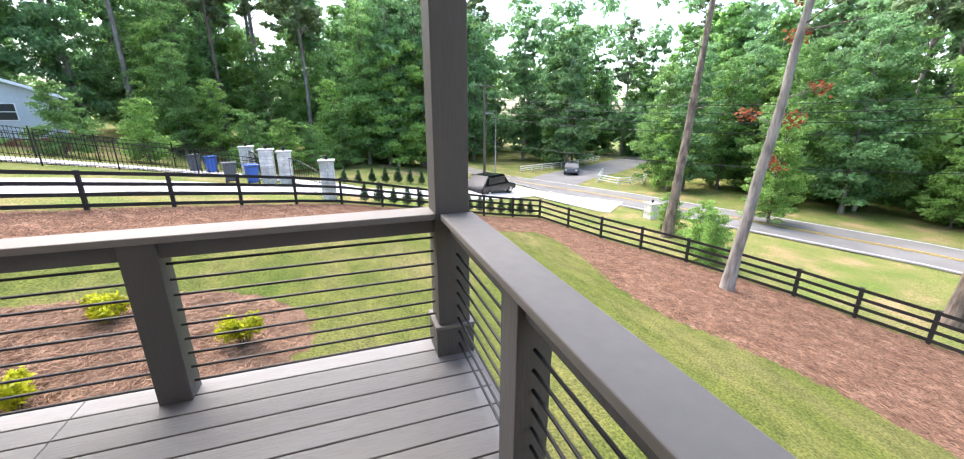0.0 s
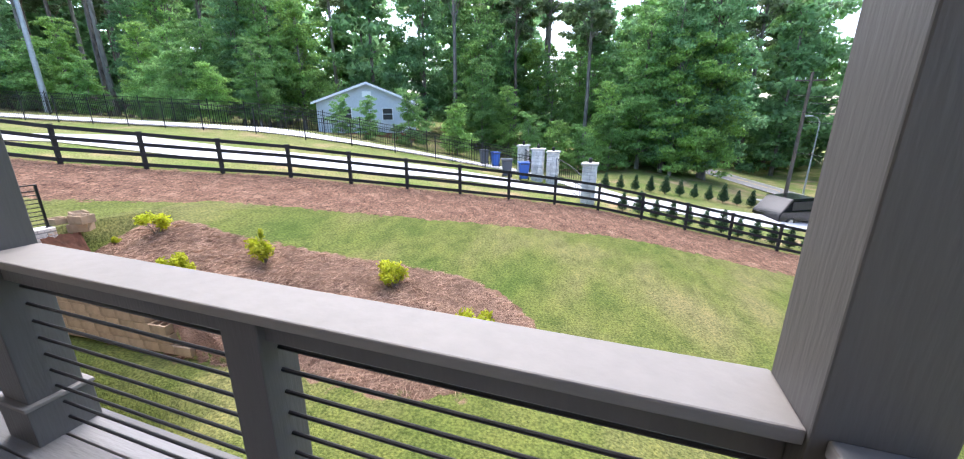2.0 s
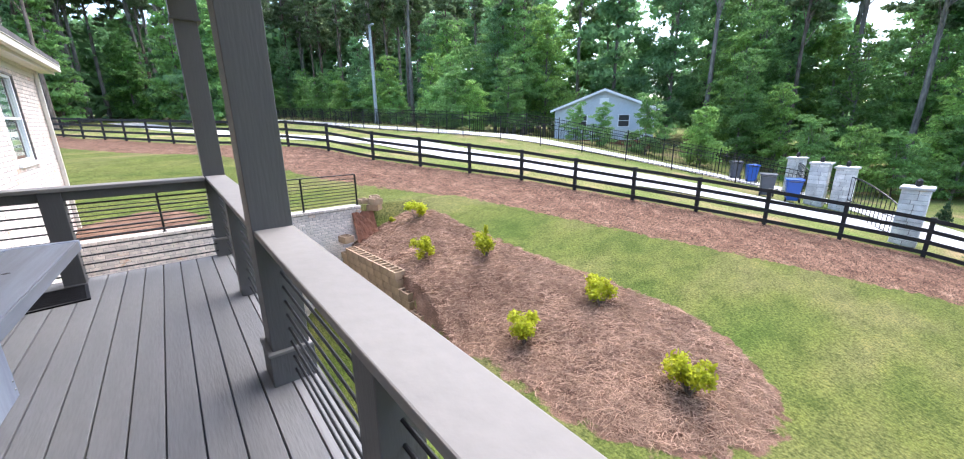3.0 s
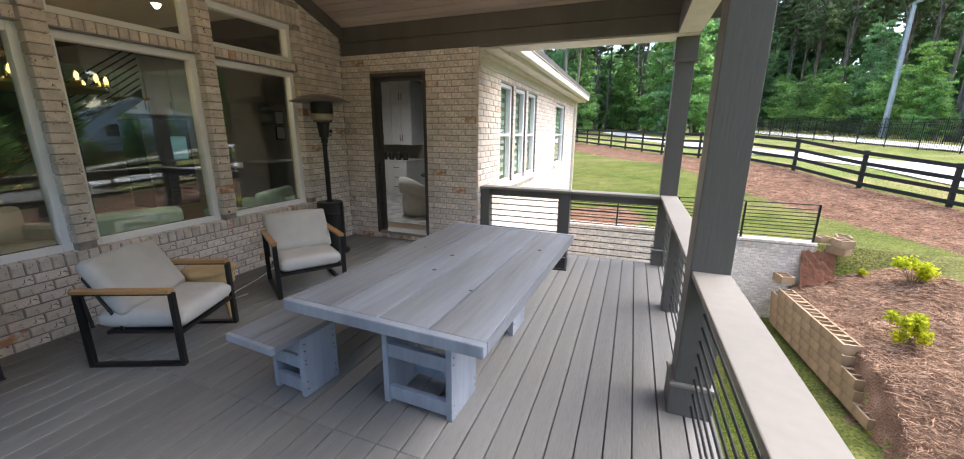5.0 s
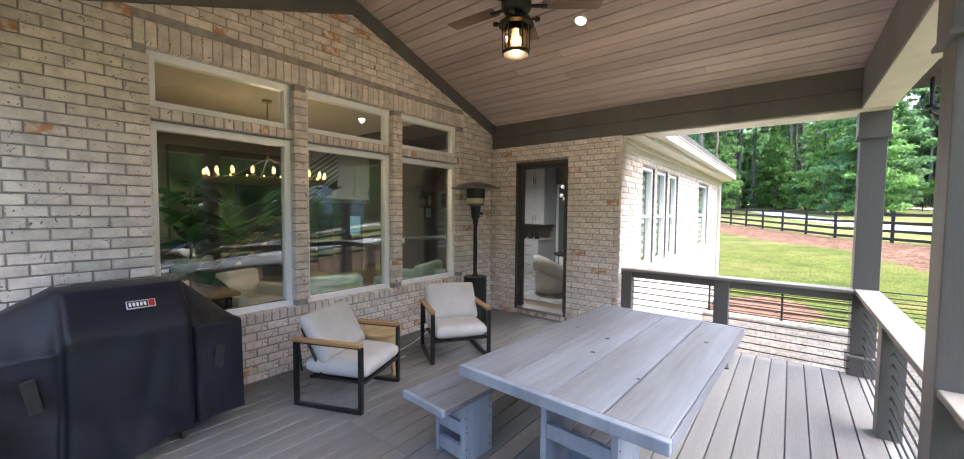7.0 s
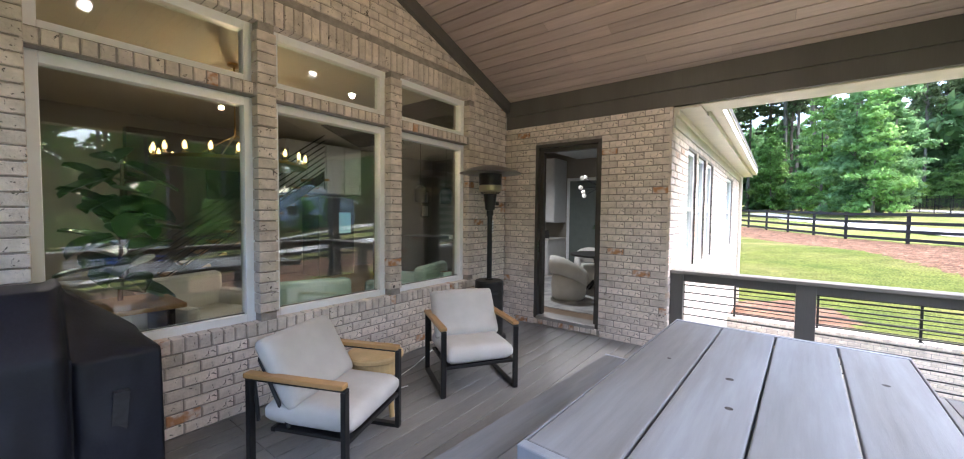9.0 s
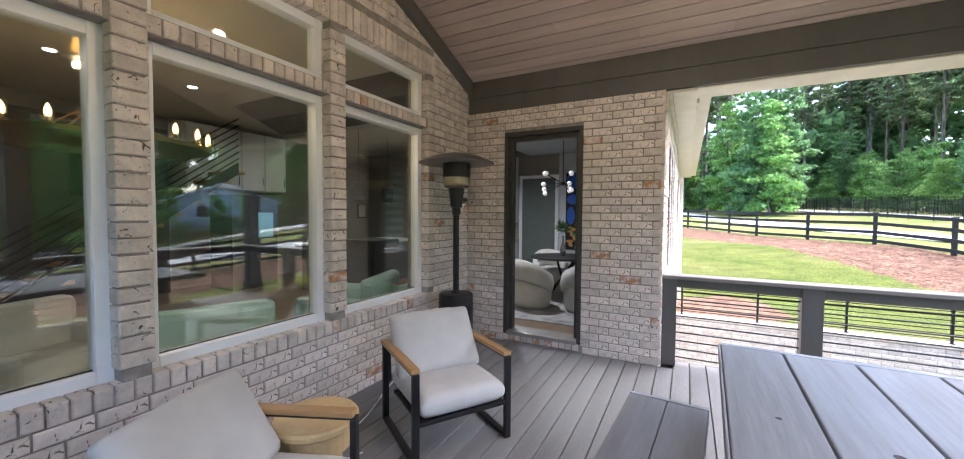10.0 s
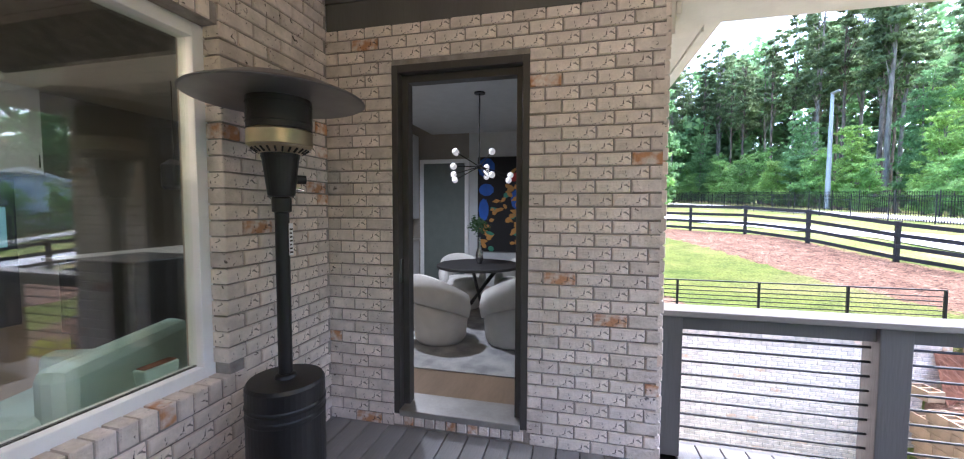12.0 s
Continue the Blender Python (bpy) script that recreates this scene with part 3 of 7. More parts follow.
def wall_mesh(name, label, m, width, z0, z1, th, holes, material):
    """A wall with real openings: the slab behind the brick face."""
    us = sorted({0.0, width, *[h for q in holes for h in q[:2]]})
    zs = sorted({z0, z1, *[h for q in holes for h in q[2:]]})
    bm = bmesh.new()
    for a, b in zip(us, us[1:]):
        col = []
        for c, d in zip(zs, zs[1:]):
            if not any(q[0] <= a + 1e-6 and b <= q[1] + 1e-6 and q[2] <= c + 1e-6 and d <= q[3] + 1e-6 for q in holes):
                if col and abs(col[-1][1] - c) < 1e-6:
                    col[-1] = (col[-1][0], d)
                else:
                    col.append((c, d))
        for c, d in col:
            box(bm, a, b, 0, th, c, d, 0, m)
    bmesh.ops.remove_doubles(bm, verts=bm.verts, dist=1e-5)
    ob = part(name, bm, material)
    return tagged(ob, label, "wall", kind="structure")


# window openings along x: (x0, x1); main panes and transoms
WX = [(1.01, 2.16), (2.305, 3.435), (3.585, 4.70)]
SILL, MAIN_TOP, TR_BOT, TR_TOP = 0.67, 2.395, 2.52, 2.965
holes_w = [(a + 3.0, b + 3.0, SILL, MAIN_TOP) for a, b in WX] + [(a + 3.0, b + 3.0, TR_BOT, TR_TOP) for a, b in WX]
MW = pose(-3.0, WIN_Y, 0)
wall_w = wall_mesh("wall_north", "pale tumbled brick porch wall with large windows", MW, DOOR_X + 3.0, -3.6, 4.5, 0.28, [(q[0] - 0.014, q[1] + 0.014, q[2] - 0.014, q[3] + 0.014) for q in holes_w], MORTAR)
extra = []
u = 3.0 + WX[0][0] - 0.09
while u < 3.0 + WX[2][1] + 0.09:
    extra.append((u, 0.572, 0.066, 0.095))
    extra.append((u, MAIN_TOP + 0.02, 0.066, 0.085)) if any(a + 2.98 < u < b + 2.96 for a, b in WX) else None
    extra.append((u, TR_TOP + 0.012, 0.068, 0.195))
    u += 0.0765
free_w = holes_w + [(3.0 + WX[0][0] - 0.1, 3.0 + WX[2][1] + 0.1, 0.572, SILL)] + [(3 + a, 3 + b, MAIN_TOP, TR_BOT) for a, b in WX] + [(3.0 + WX[0][0] - 0.1, 3.0 + WX[2][1] + 0.1, TR_TOP, TR_TOP + 0.215)]
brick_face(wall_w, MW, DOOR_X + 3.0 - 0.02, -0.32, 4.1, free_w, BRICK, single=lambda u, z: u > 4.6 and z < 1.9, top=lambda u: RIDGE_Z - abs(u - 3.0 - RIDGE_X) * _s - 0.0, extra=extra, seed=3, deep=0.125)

MD = Matrix.Translation((DOOR_X, WIN_Y, 0)) @ pose(0, 0, 0, 0, 0, -90)
DY = (WIN_Y - 4.165, WIN_Y - 3.235)
D_BOT, D_TOP = 0.09, 2.475
holes_d = [(DY[0], DY[1], D_BOT, D_TOP)]
wall_d = wall_mesh("wall_east", "pale tumbled brick wall around the porch door", MD, WIN_Y - CORNER_Y, -3.6, 2.733, 0.25, holes_d, MORTAR)
extra = [(DY[0] + 0.0765 * i, D_BOT - 0.075, 0.066, 0.07) for i in range(13) if DY[0] + 0.0765 * i + 0.06 < DY[1] + 0.03]
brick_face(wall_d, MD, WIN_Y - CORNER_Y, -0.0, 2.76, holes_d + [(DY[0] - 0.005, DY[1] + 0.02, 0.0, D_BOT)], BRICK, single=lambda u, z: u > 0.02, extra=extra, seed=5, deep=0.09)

MS = pose(DOOR_X - 0.012, CORNER_Y, 0)
MS_SLAB = pose(DOOR_X + 0.04, CORNER_Y, 0)
SW = [(6.50, 7.20), (7.33, 8.06), (8.20, 8.93), (11.15, 12.55)]
holes_s = [(a - DOOR_X + 0.012, b - DOOR_X + 0.012, 0.82, 2.42) for a, b in SW]
wall_s = wall_mesh("wall_south", "brick side wall with sunlight put into its paler colour and shuttered windows", MS_SLAB, 14.36 - DOOR_X, -3.8, 2.9, 0.25, [(q[0] - 0.052, q[1] - 0.052, q[2], q[3]) for q in holes_s], MORTAR_LIT)
brick_face(wall_s, MS, 14.4 - DOOR_X, -3.3, 2.85, holes_s, BRICK_LIT, single=lambda u, z: u < 2.2 and z > -0.2, seed=7)

MR = Matrix.Translation((RET_X, CORNER_Y - 0.015, 0)) @ pose(0, 0, 0, 0, 0, -90)
wall_r = wall_mesh("wall_retaining", "brick retaining wall with bright daylight put into its paler colour and a stone cap", MR, CORNER_Y + 4.1, -5.2, -1.06, 0.3, [], MORTAR_LIT)
brick_face(wall_r, MR, CORNER_Y + 4.1, -4.97, -1.08, [], BRICK_LIT, single=lambda u, z: u > 2.2 and z > -2.6, seed=9)
_cap = bmesh.new()
for _i in range(62):
    _yy = -4.11 + _i * 0.1055
    box(_cap, RET_X - 0.03, RET_X + 0.33, _yy, _yy + 0.098, -1.06, -0.99, 0.006)
part("cap", _cap, BRICK_LIT, wall_r, "row of header bricks along the wall top")
ME_ = Matrix.Translation((14.4, CORNER_Y + 8, 0)) @ pose(0, 0, 0, 0, 0, -90)
wall_mesh("wall_far_end", "brick end wall of the house", pose(14.4, CORNER_Y, 0, 0, 0, 90), 9, -3.8, 2.9, 0.25, [], BRICK_LIT)


# ---- windows and door ----
_wn = 0


def window_unit(m, w, h, label, rails=(), material=WHITE, fw=0.055, depth=0.09, blind=False, double=False):
    """A framed window in its opening; m maps (along, in, up) from the lower left corner."""
    global _wn
    _wn += 1
    o = thing("window_%d" % _wn, m, label, "window", kind="structure")
    fr = bmesh.new()
    box(fr, 0, fw, 0, depth, 0, h, 0.004)
    box(fr, w - fw, w, 0, depth, 0, h, 0.004)
    box(fr, fw, w - fw, 0, depth, 0, fw, 0.004)
    box(fr, fw, w - fw, 0, depth, h - fw, h, 0.004)
    for z in rails:
        box(fr, fw, w - fw, 0.012, depth - 0.01, z - 0.022, z + 0.022, 0.003)
    part("window_frame", fr, material, o)
    g = part("pane", B(fw - 0.01, w - fw + 0.01, 0.04, 0.046, fw - 0.01, h - fw + 0.01), GLASS, o)
    g.visible_shadow = False
    if double:
        g = part("pane", B(fw - 0.01, w - fw + 0.01, 0.062, 0.068, fw - 0.01, h - fw + 0.01), GLASS, o)
        g.visible_shadow = False
        part("glazing_gasket", B(fw - 0.001, w - fw + 0.001, 0.047, 0.061, fw - 0.001, fw + 0.006), BLACK, o)
    if blind:
        z = h - fw
        i = 0
        while z > fw + 0.08:
            part("blind_band", B(fw, w - fw, 0.11, 0.115, z - 0.07, z), BLINDW if i % 2 else BLIND_REFL, o)
            z -= 0.072
            i += 1
    return o


# The green bands hold the trees' reflection as a blind colour.
BLIND_REFL = mat("tree_reflection_green", (0.10, 0.24, 0.19), rough=0.6, var=0.05)
BLINDW = mat("pale_shade", (0.55, 0.62, 0.58), rough=0.8, var=0.04)
for a, b in WX:
    window_unit(pose(a - 0.012, FRAME_Y, SILL - 0.012), b - a + 0.024, MAIN_TOP - SILL + 0.024, "large white framed fixed picture window", fw=0.067, depth=0.1, double=True)
    window_unit(pose(a - 0.012, FRAME_Y, TR_BOT - 0.012), b - a + 0.024, TR_TOP - TR_BOT + 0.024, "low white framed transom window above the picture window", fw=0.067, depth=0.1, double=True)
for k, (a, b) in enumerate(SW):
    window_unit(pose(a, CORNER_Y + 0.03, 0.82), b - a, 1.6, "white double-hung window with blinds banded by a painted tree reflection", rails=(0.8,), blind=True)
    part("window_sill", B(-0.05, b - a + 0.05, -0.09, 0.0, -0.07, -0.003, 0.006), WHITE, bpy.data.objects["window_%d" % _wn])

DARKF = mat("dark_bronze_frame", (0.06, 0.055, 0.05), rough=0.45, var=0.1, bump=0.05)
door = thing("door_1", pose(DOOR_X, 0, 0), "dark bronze framed glass door standing open inwards", "door", kind="structure")
_f = bmesh.new()
box(_f, -0.005, 0.16, 3.235, 3.28, D_BOT, D_TOP, 0.004)
box(_f, -0.005, 0.16, 4.12, 4.165, D_BOT, D_TOP, 0.004)
box(_f, -0.005, 0.16, 3.28, 4.12, D_TOP - 0.05, D_TOP, 0.004)
part("door_frame", _f, DARKF, door)
_f = bmesh.new()
box(_f, 0.06, 0.14, 3.28, 3.325, D_BOT + 0.04, D_TOP - 0.05, 0.003)
box(_f, 0.06, 0.14, 4.075, 4.12, D_BOT + 0.04, D_TOP - 0.05, 0.003)
box(_f, 0.06, 0.14, 3.325, 4.075, D_TOP - 0.1, D_TOP - 0.05, 0.003)
part("door_stop", _f, DARKF, door)
part("threshold", B(-0.02, 0.24, 3.28, 4.12, D_BOT - 0.01, D_BOT + 0.035, 0.006), mat("aluminium_sill", (0.42, 0.40, 0.37), rough=0.45, metal=0.6, var=0.08), door)
part("strike_plate", B(0.02, 0.07, 4.113, 4.121, 1.0, 1.17, 0.002), CHROME, door)
_l = bmesh.new()
box(_l, 0.16, 0.28, 3.285, 3.33, D_BOT + 0.05, D_TOP - 0.06, 0.003)
box(_l, 0.86, 1.0, 3.285, 3.33, D_BOT + 0.05, D_TOP - 0.06, 0.003)
box(_l, 0.28, 0.86, 3.285, 3.33, D_BOT + 0.05, D_BOT + 0.3, 0.003)
box(_l, 0.28, 0.86, 3.285, 3.33, D_TOP - 0.2, D_TOP - 0.06, 0.003)
leaf = part("door_leaf", _l, DARKI, door)
for _z in (0.45, 1.25, 2.05):
    part("hinge", B(0.145, 0.165, 3.275, 3.295, _z, _z + 0.1, 0.002), CHROME, leaf)

# ---- side eave ----
eave = thing("eave", pose(0, 0, 0), "cream soffit, fascia and gutter along the side wall", "eave", kind="structure")
part("soffit", B(5.575, 14.9, CORNER_Y - 0.28, CORNER_Y + 0.02, 2.70, 2.72), TRIM, eave)
part("frieze_board", B(5.575, 14.4, CORNER_Y - 0.035, CORNER_Y - 0.013, 2.52, 2.70, 0.003), TRIM, eave)
part("crown_moulding", B(5.575, 14.4, CORNER_Y - 0.07, CORNER_Y - 0.036, 2.63, 2.70, 0.01), TRIM, eave)
part("fascia", B(5.985, 14.92, CORNER_Y - 0.30, CORNER_Y - 0.281, 2.68, 2.88, 0.003), TRIM, eave)
_g = bmesh.new()
box(_g, 5.985, 14.93, CORNER_Y - 0.40, CORNER_Y - 0.305, 2.75, 2.765)
box(_g, 5.985, 14.93, CORNER_Y - 0.415, CORNER_Y - 0.401, 2.75, 2.87, 0.004)
box(_g, 5.985, 14.93, CORNER_Y - 0.43, CORNER_Y - 0.38, 2.872, 2.885, 0.003)
part("gutter", _g, TRIM, eave)
part("downspout", B(14.28, 14.36, CORNER_Y - 0.1, CORNER_Y - 0.02, -1.0, 2.69, 0.01), TRIM, eave)
slab("side_roof", [(5.985, CORNER_Y - 0.42, 2.89), (14.95, CORNER_Y - 0.42, 2.89), (14.95, 8, 5.2), (5.985, 8, 5.2)], 0.1, ROOF, eave)


# ---- ceiling fan and fixtures ----
def ceiling_fan(x, y):
    o = thing("ceiling_fan", pose(x, y, 0), "bronze ceiling fan with amber lantern light", "fan")
    part("canopy", lathe([(0.075, 4.06), (0.07, 4.0), (0.03, 3.97)]), BLACK, o)
    part("downrod", T((0, 0, 3.42), (0, 0, 4.0), 0.014), BLACK, o)
    part("motor", lathe([(0.03, 3.44), (0.08, 3.42), (0.115, 3.36), (0.12, 3.28), (0.1, 3.24), (0.06, 3.22)]), BLACK, o, smooth=True)
    for i in range(5):
        a = 72 * i + 20
        bl = bmesh.new()
        box(bl, 0.2, 0.66, -0.065, 0.065, 3.30, 3.308, 0.003, Matrix.Rotation(radians(a), 4, "Z"))
        blade = part("blade", bl, mat_blade, o)
        part("blade_iron", B(0.09, 0.24, -0.018, 0.018, 3.285, 3.298, 0.003, Matrix.Rotation(radians(a), 4, "Z")), BLACK, blade)
    part("lantern_top", lathe([(0.06, 3.22), (0.09, 3.19), (0.135, 3.155), (0.14, 3.14), (0.1, 3.135)]), BLACK, o)
    g = part("lantern_glass", lathe([(0.088, 2.93), (0.096, 3.03), (0.09, 3.135)], 20), AMBER, o, "amber seeded glass")
    g.visible_shadow = False
    part("lantern_ring", lathe([(0.098, 2.915), (0.108, 2.925), (0.108, 2.94), (0.098, 2.945)]), BLACK, o)
    for i in range(6):
        a = math.pi * i / 3
        part("lantern_rib", T((0.103 * math.cos(a), 0.103 * math.sin(a), 2.93), (0.108 * math.cos(a), 0.108 * math.sin(a), 3.14), 0.005, n=6), BLACK, o)
    part("bulb", lathe([(0.001, 2.96), (0.022, 2.98), (0.026, 3.01), (0.014, 3.06), (0.012, 3.1)], 12), BULB, o)
    for i in range(4):
        a = math.pi * i / 2 + 0.4
        part("lantern_scroll", lathe([(0.001, -0.02), (0.02, -0.012), (0.024, 0.0), (0.02, 0.012), (0.001, 0.02)], 10, (0.165 * math.cos(a), 0.165 * math.sin(a), 3.17)), BLACK, o)
        part("scroll_arm", T((0.1 * math.cos(a), 0.1 * math.sin(a), 3.18), (0.16 * math.cos(a), 0.16 * math.sin(a), 3.17), 0.007, n=6), BLACK, o)
    wire("pull_chain", [(0.1, 0.05, 3.14), (0.1, 0.05, 2.9)], 0.002, BLACK, o)
    return o


mat_blade = mat("blade_wood", (0.20, 0.13, 0.09), rough=0.5, var=0.1)
AMBER = glassmat("amber_glass", (1.0, 0.72, 0.36))
ceiling_fan(RIDGE_X, 2.35)
lamp_fan = new("fan_light", bpy.data.lights.new("fan_light", "POINT"))
lamp_fan.data.energy, lamp_fan.data.color, lamp_fan.data.shadow_soft_size = 5, (1, 0.7, 0.35), 0.03
lamp_fan.location = (RIDGE_X, 2.35, 2.86)


def downlight(x, y, z, tilt=0.0):
    o = thing("recessed_downlight", Matrix.Translation((x, y, z)) @ Matrix.Rotation(tilt, 4, "Y"), "small round white recessed ceiling downlight", "downlight", "recessed downlights")
    part("trim_ring", lathe([(0.052, -0.006), (0.066, -0.008), (0.068, 0.0), (0.052, 0.0)]), WHITE, o)
    part("lens", lathe([(0.001, -0.0075), (0.051, -0.0065)]), CANL, o)
    return o


downlight(4.03, 2.38, EAVE_Z + (5.6 - 4.03) * _s - 0.004, math.atan(_s))
downlight(1.57, 2.38, EAVE_Z + 1.57 * _s - 0.004, -math.atan(_s))
for _x in (4.03, 1.57):
    dl = new("downlight_lamp", bpy.data.lights.new("downlight_lamp", "SPOT"))
    dl.data.energy, dl.data.color, dl.data.spot_size, dl.data.spot_blend, dl.data.shadow_soft_size = 4, (1.0, 0.9, 0.78), radians(150), 0.6, 0.06
    dl.location = (_x, 2.38, EAVE_Z + (2.8 - abs(_x - 2.8)) * _s - 0.03)


def flood_light(x, y, z):
    o = thing("flood_light", pose(x, y, z), "black twin-head security flood light under the eave", "light")
    part("base_plate", lathe([(0.055, 0.0), (0.055, -0.025), (0.03, -0.035)], 16), BLACK, o)
    part("stem", T((0, 0, -0.01), (0, 0, 0.33), 0.016, n=10), BLACK, o)
    for s in (-1, 1):
        h = part("lamp_head", T((0.03 * s, -0.02, -0.05), (0.11 * s, -0.08, -0.09), 0.03, 0.052, 14), BLACK, o)
        part("lens", T((0.108 * s, -0.0785, -0.089), (0.112 * s, -0.0815, -0.091), 0.047, 0.047, 14), WHITE, h)
    return o


flood_light(5.95, -0.42, 2.76)


# ---- table and bench ----
def screws(o, pts, r=0.006):
    for p in pts:
        part("screw", lathe([(r, 0.0), (r * 0.7, 0.003)], 8), CHROME, o).matrix_local = p


def trestle(o, x0, x1, y0, y1, top, th=0.04):
    """Two upright boards joined by slats; screw heads on the faces."""
    for y in (y0, y1 - th):
        part("leg_board", B(x0, x1, y, y + th, 0.0, top, 0.004), TABLEV, o)
    for x in (x0 + 0.004, x1 - th - 0.004):
        for z in (0.03, top * 0.48, top - 0.105):
            part("leg_slat", B(x, x + th, y0 + th, y1 - th, z, z + 0.09, 0.004), TABLEV, o)
    for x in (x0 + 0.025, x1 - 0.025):
        for z in (0.05, 0.1, top * 0.55, top * 0.62, top - 0.09, top - 0.04):
            screws(o, [Matrix.Translation((x, y0, z)) @ Matrix.Rotation(radians(90), 4, "X")])


def dining_table():
    o = thing("dining_table", pose(2.93, 1.505, 0, 0, 0, -2.4) @ Matrix.Translation((-2.9075, -1.5325, 0)), "large weathered blue-grey wooden plank dining table", "table")
    x0, x1, y0, y1 = 1.865, 3.95, 0.94, 2.125
    n = 4
    w = (y1 - y0 - 0.016) / n
    for i in range(n):
        a = y0 + 0.008 + i * w
        part("top_plank", B(x0 + 0.045, x1 - 0.045, a + 0.0055, a + w - 0.0055, 0.722, 0.762, 0.006), TABLE, o)
    part("end_apron", B(x0, x0 + 0.043, y0, y1, 0.702, 0.764, 0.006), TABLEV, o)
    part("end_apron", B(x1 - 0.043, x1, y0, y1, 0.702, 0.764, 0.006), TABLEV, o)
    part("side_apron", B(x0 + 0.044, x1 - 0.044, y0, y0 + 0.0095, 0.702, 0.762, 0.003), TABLE, o)
    part("side_apron", B(x0 + 0.044, x1 - 0.044, y1 - 0.0095, y1, 0.702, 0.762, 0.003), TABLE, o)
    part("cross_beam", B(2.0, 3.8, 1.48, 1.58, 0.665, 0.721, 0.004), TABLE, o)
    trestle(o, 2.21, 2.55, 1.28, 1.76, 0.665)
    trestle(o, 3.30, 3.62, 1.28, 1.76, 0.665)
    for x, y, s in ((2.62, 1.62, 0.016), (2.95, 1.66, 0.018), (2.4, 1.25, 0.012), (3.35, 1.1, 0.016), (3.05, 1.95, 0.011)):
        part("knot", lathe([(s, 0.7622), (0.001, 0.7626)], 9, (x, y, 0)), KNOT, o)
    return o


KNOT = mat("dark_knot", (0.05, 0.045, 0.05), rough=0.7, var=0.3, scale=30)
dining_table()
bench = thing("bench", pose(1.92, 2.45, 0, 0, 0, -4.5) @ Matrix.Translation((-1.92, -2.44, 0)), "weathered blue-grey wooden bench beside the table", "bench")
part("seat_plank", B(1.93, 3.76, 2.235, 2.44, 0.408, 0.45, 0.006), TABLE, bench)
part("seat_plank", B(1.93, 3.76, 2.443, 2.645, 0.408, 0.45, 0.006), TABLE, bench)
part("seat_edge", B(1.90, 1.929, 2.235, 2.645, 0.405, 0.452, 0.005), TABLEV, bench)
part("seat_edge", B(3.761, 3.79, 2.235, 2.645, 0.405, 0.452, 0.005), TABLEV, bench)
trestle(bench, 2.1, 2.38, 2.245, 2.53, 0.405, 0.035)
trestle(bench, 3.32, 3.6, 2.245, 2.53, 0.405, 0.035)

mat_o = thing("door_mat", pose(5.28, 1.5, 0.0, 0, 0, 8), "black bristly door mat lying on the deck", "mat")
_m = B(-0.24, 0.24, -0.39, 0.39, 0.0, 0.012, 0.004)
part("mat_base", _m, mat("black_rubber", (0.014, 0.014, 0.016), rough=1.0, spec=0.1, var=0.4, scale=60, bump=0.8, bscale=120), mat_o)
for _s in (-1, 1):
    part("mat_border", B(-0.24, 0.24, _s * 0.378 - 0.012, _s * 0.378 + 0.012, 0.0122, 0.015, 0.001), BLACK, mat_o)
    part("mat_border", B(_s * 0.228 - 0.012, _s * 0.228 + 0.012, -0.365, 0.365, 0.0122, 0.015, 0.001), BLACK, mat_o)


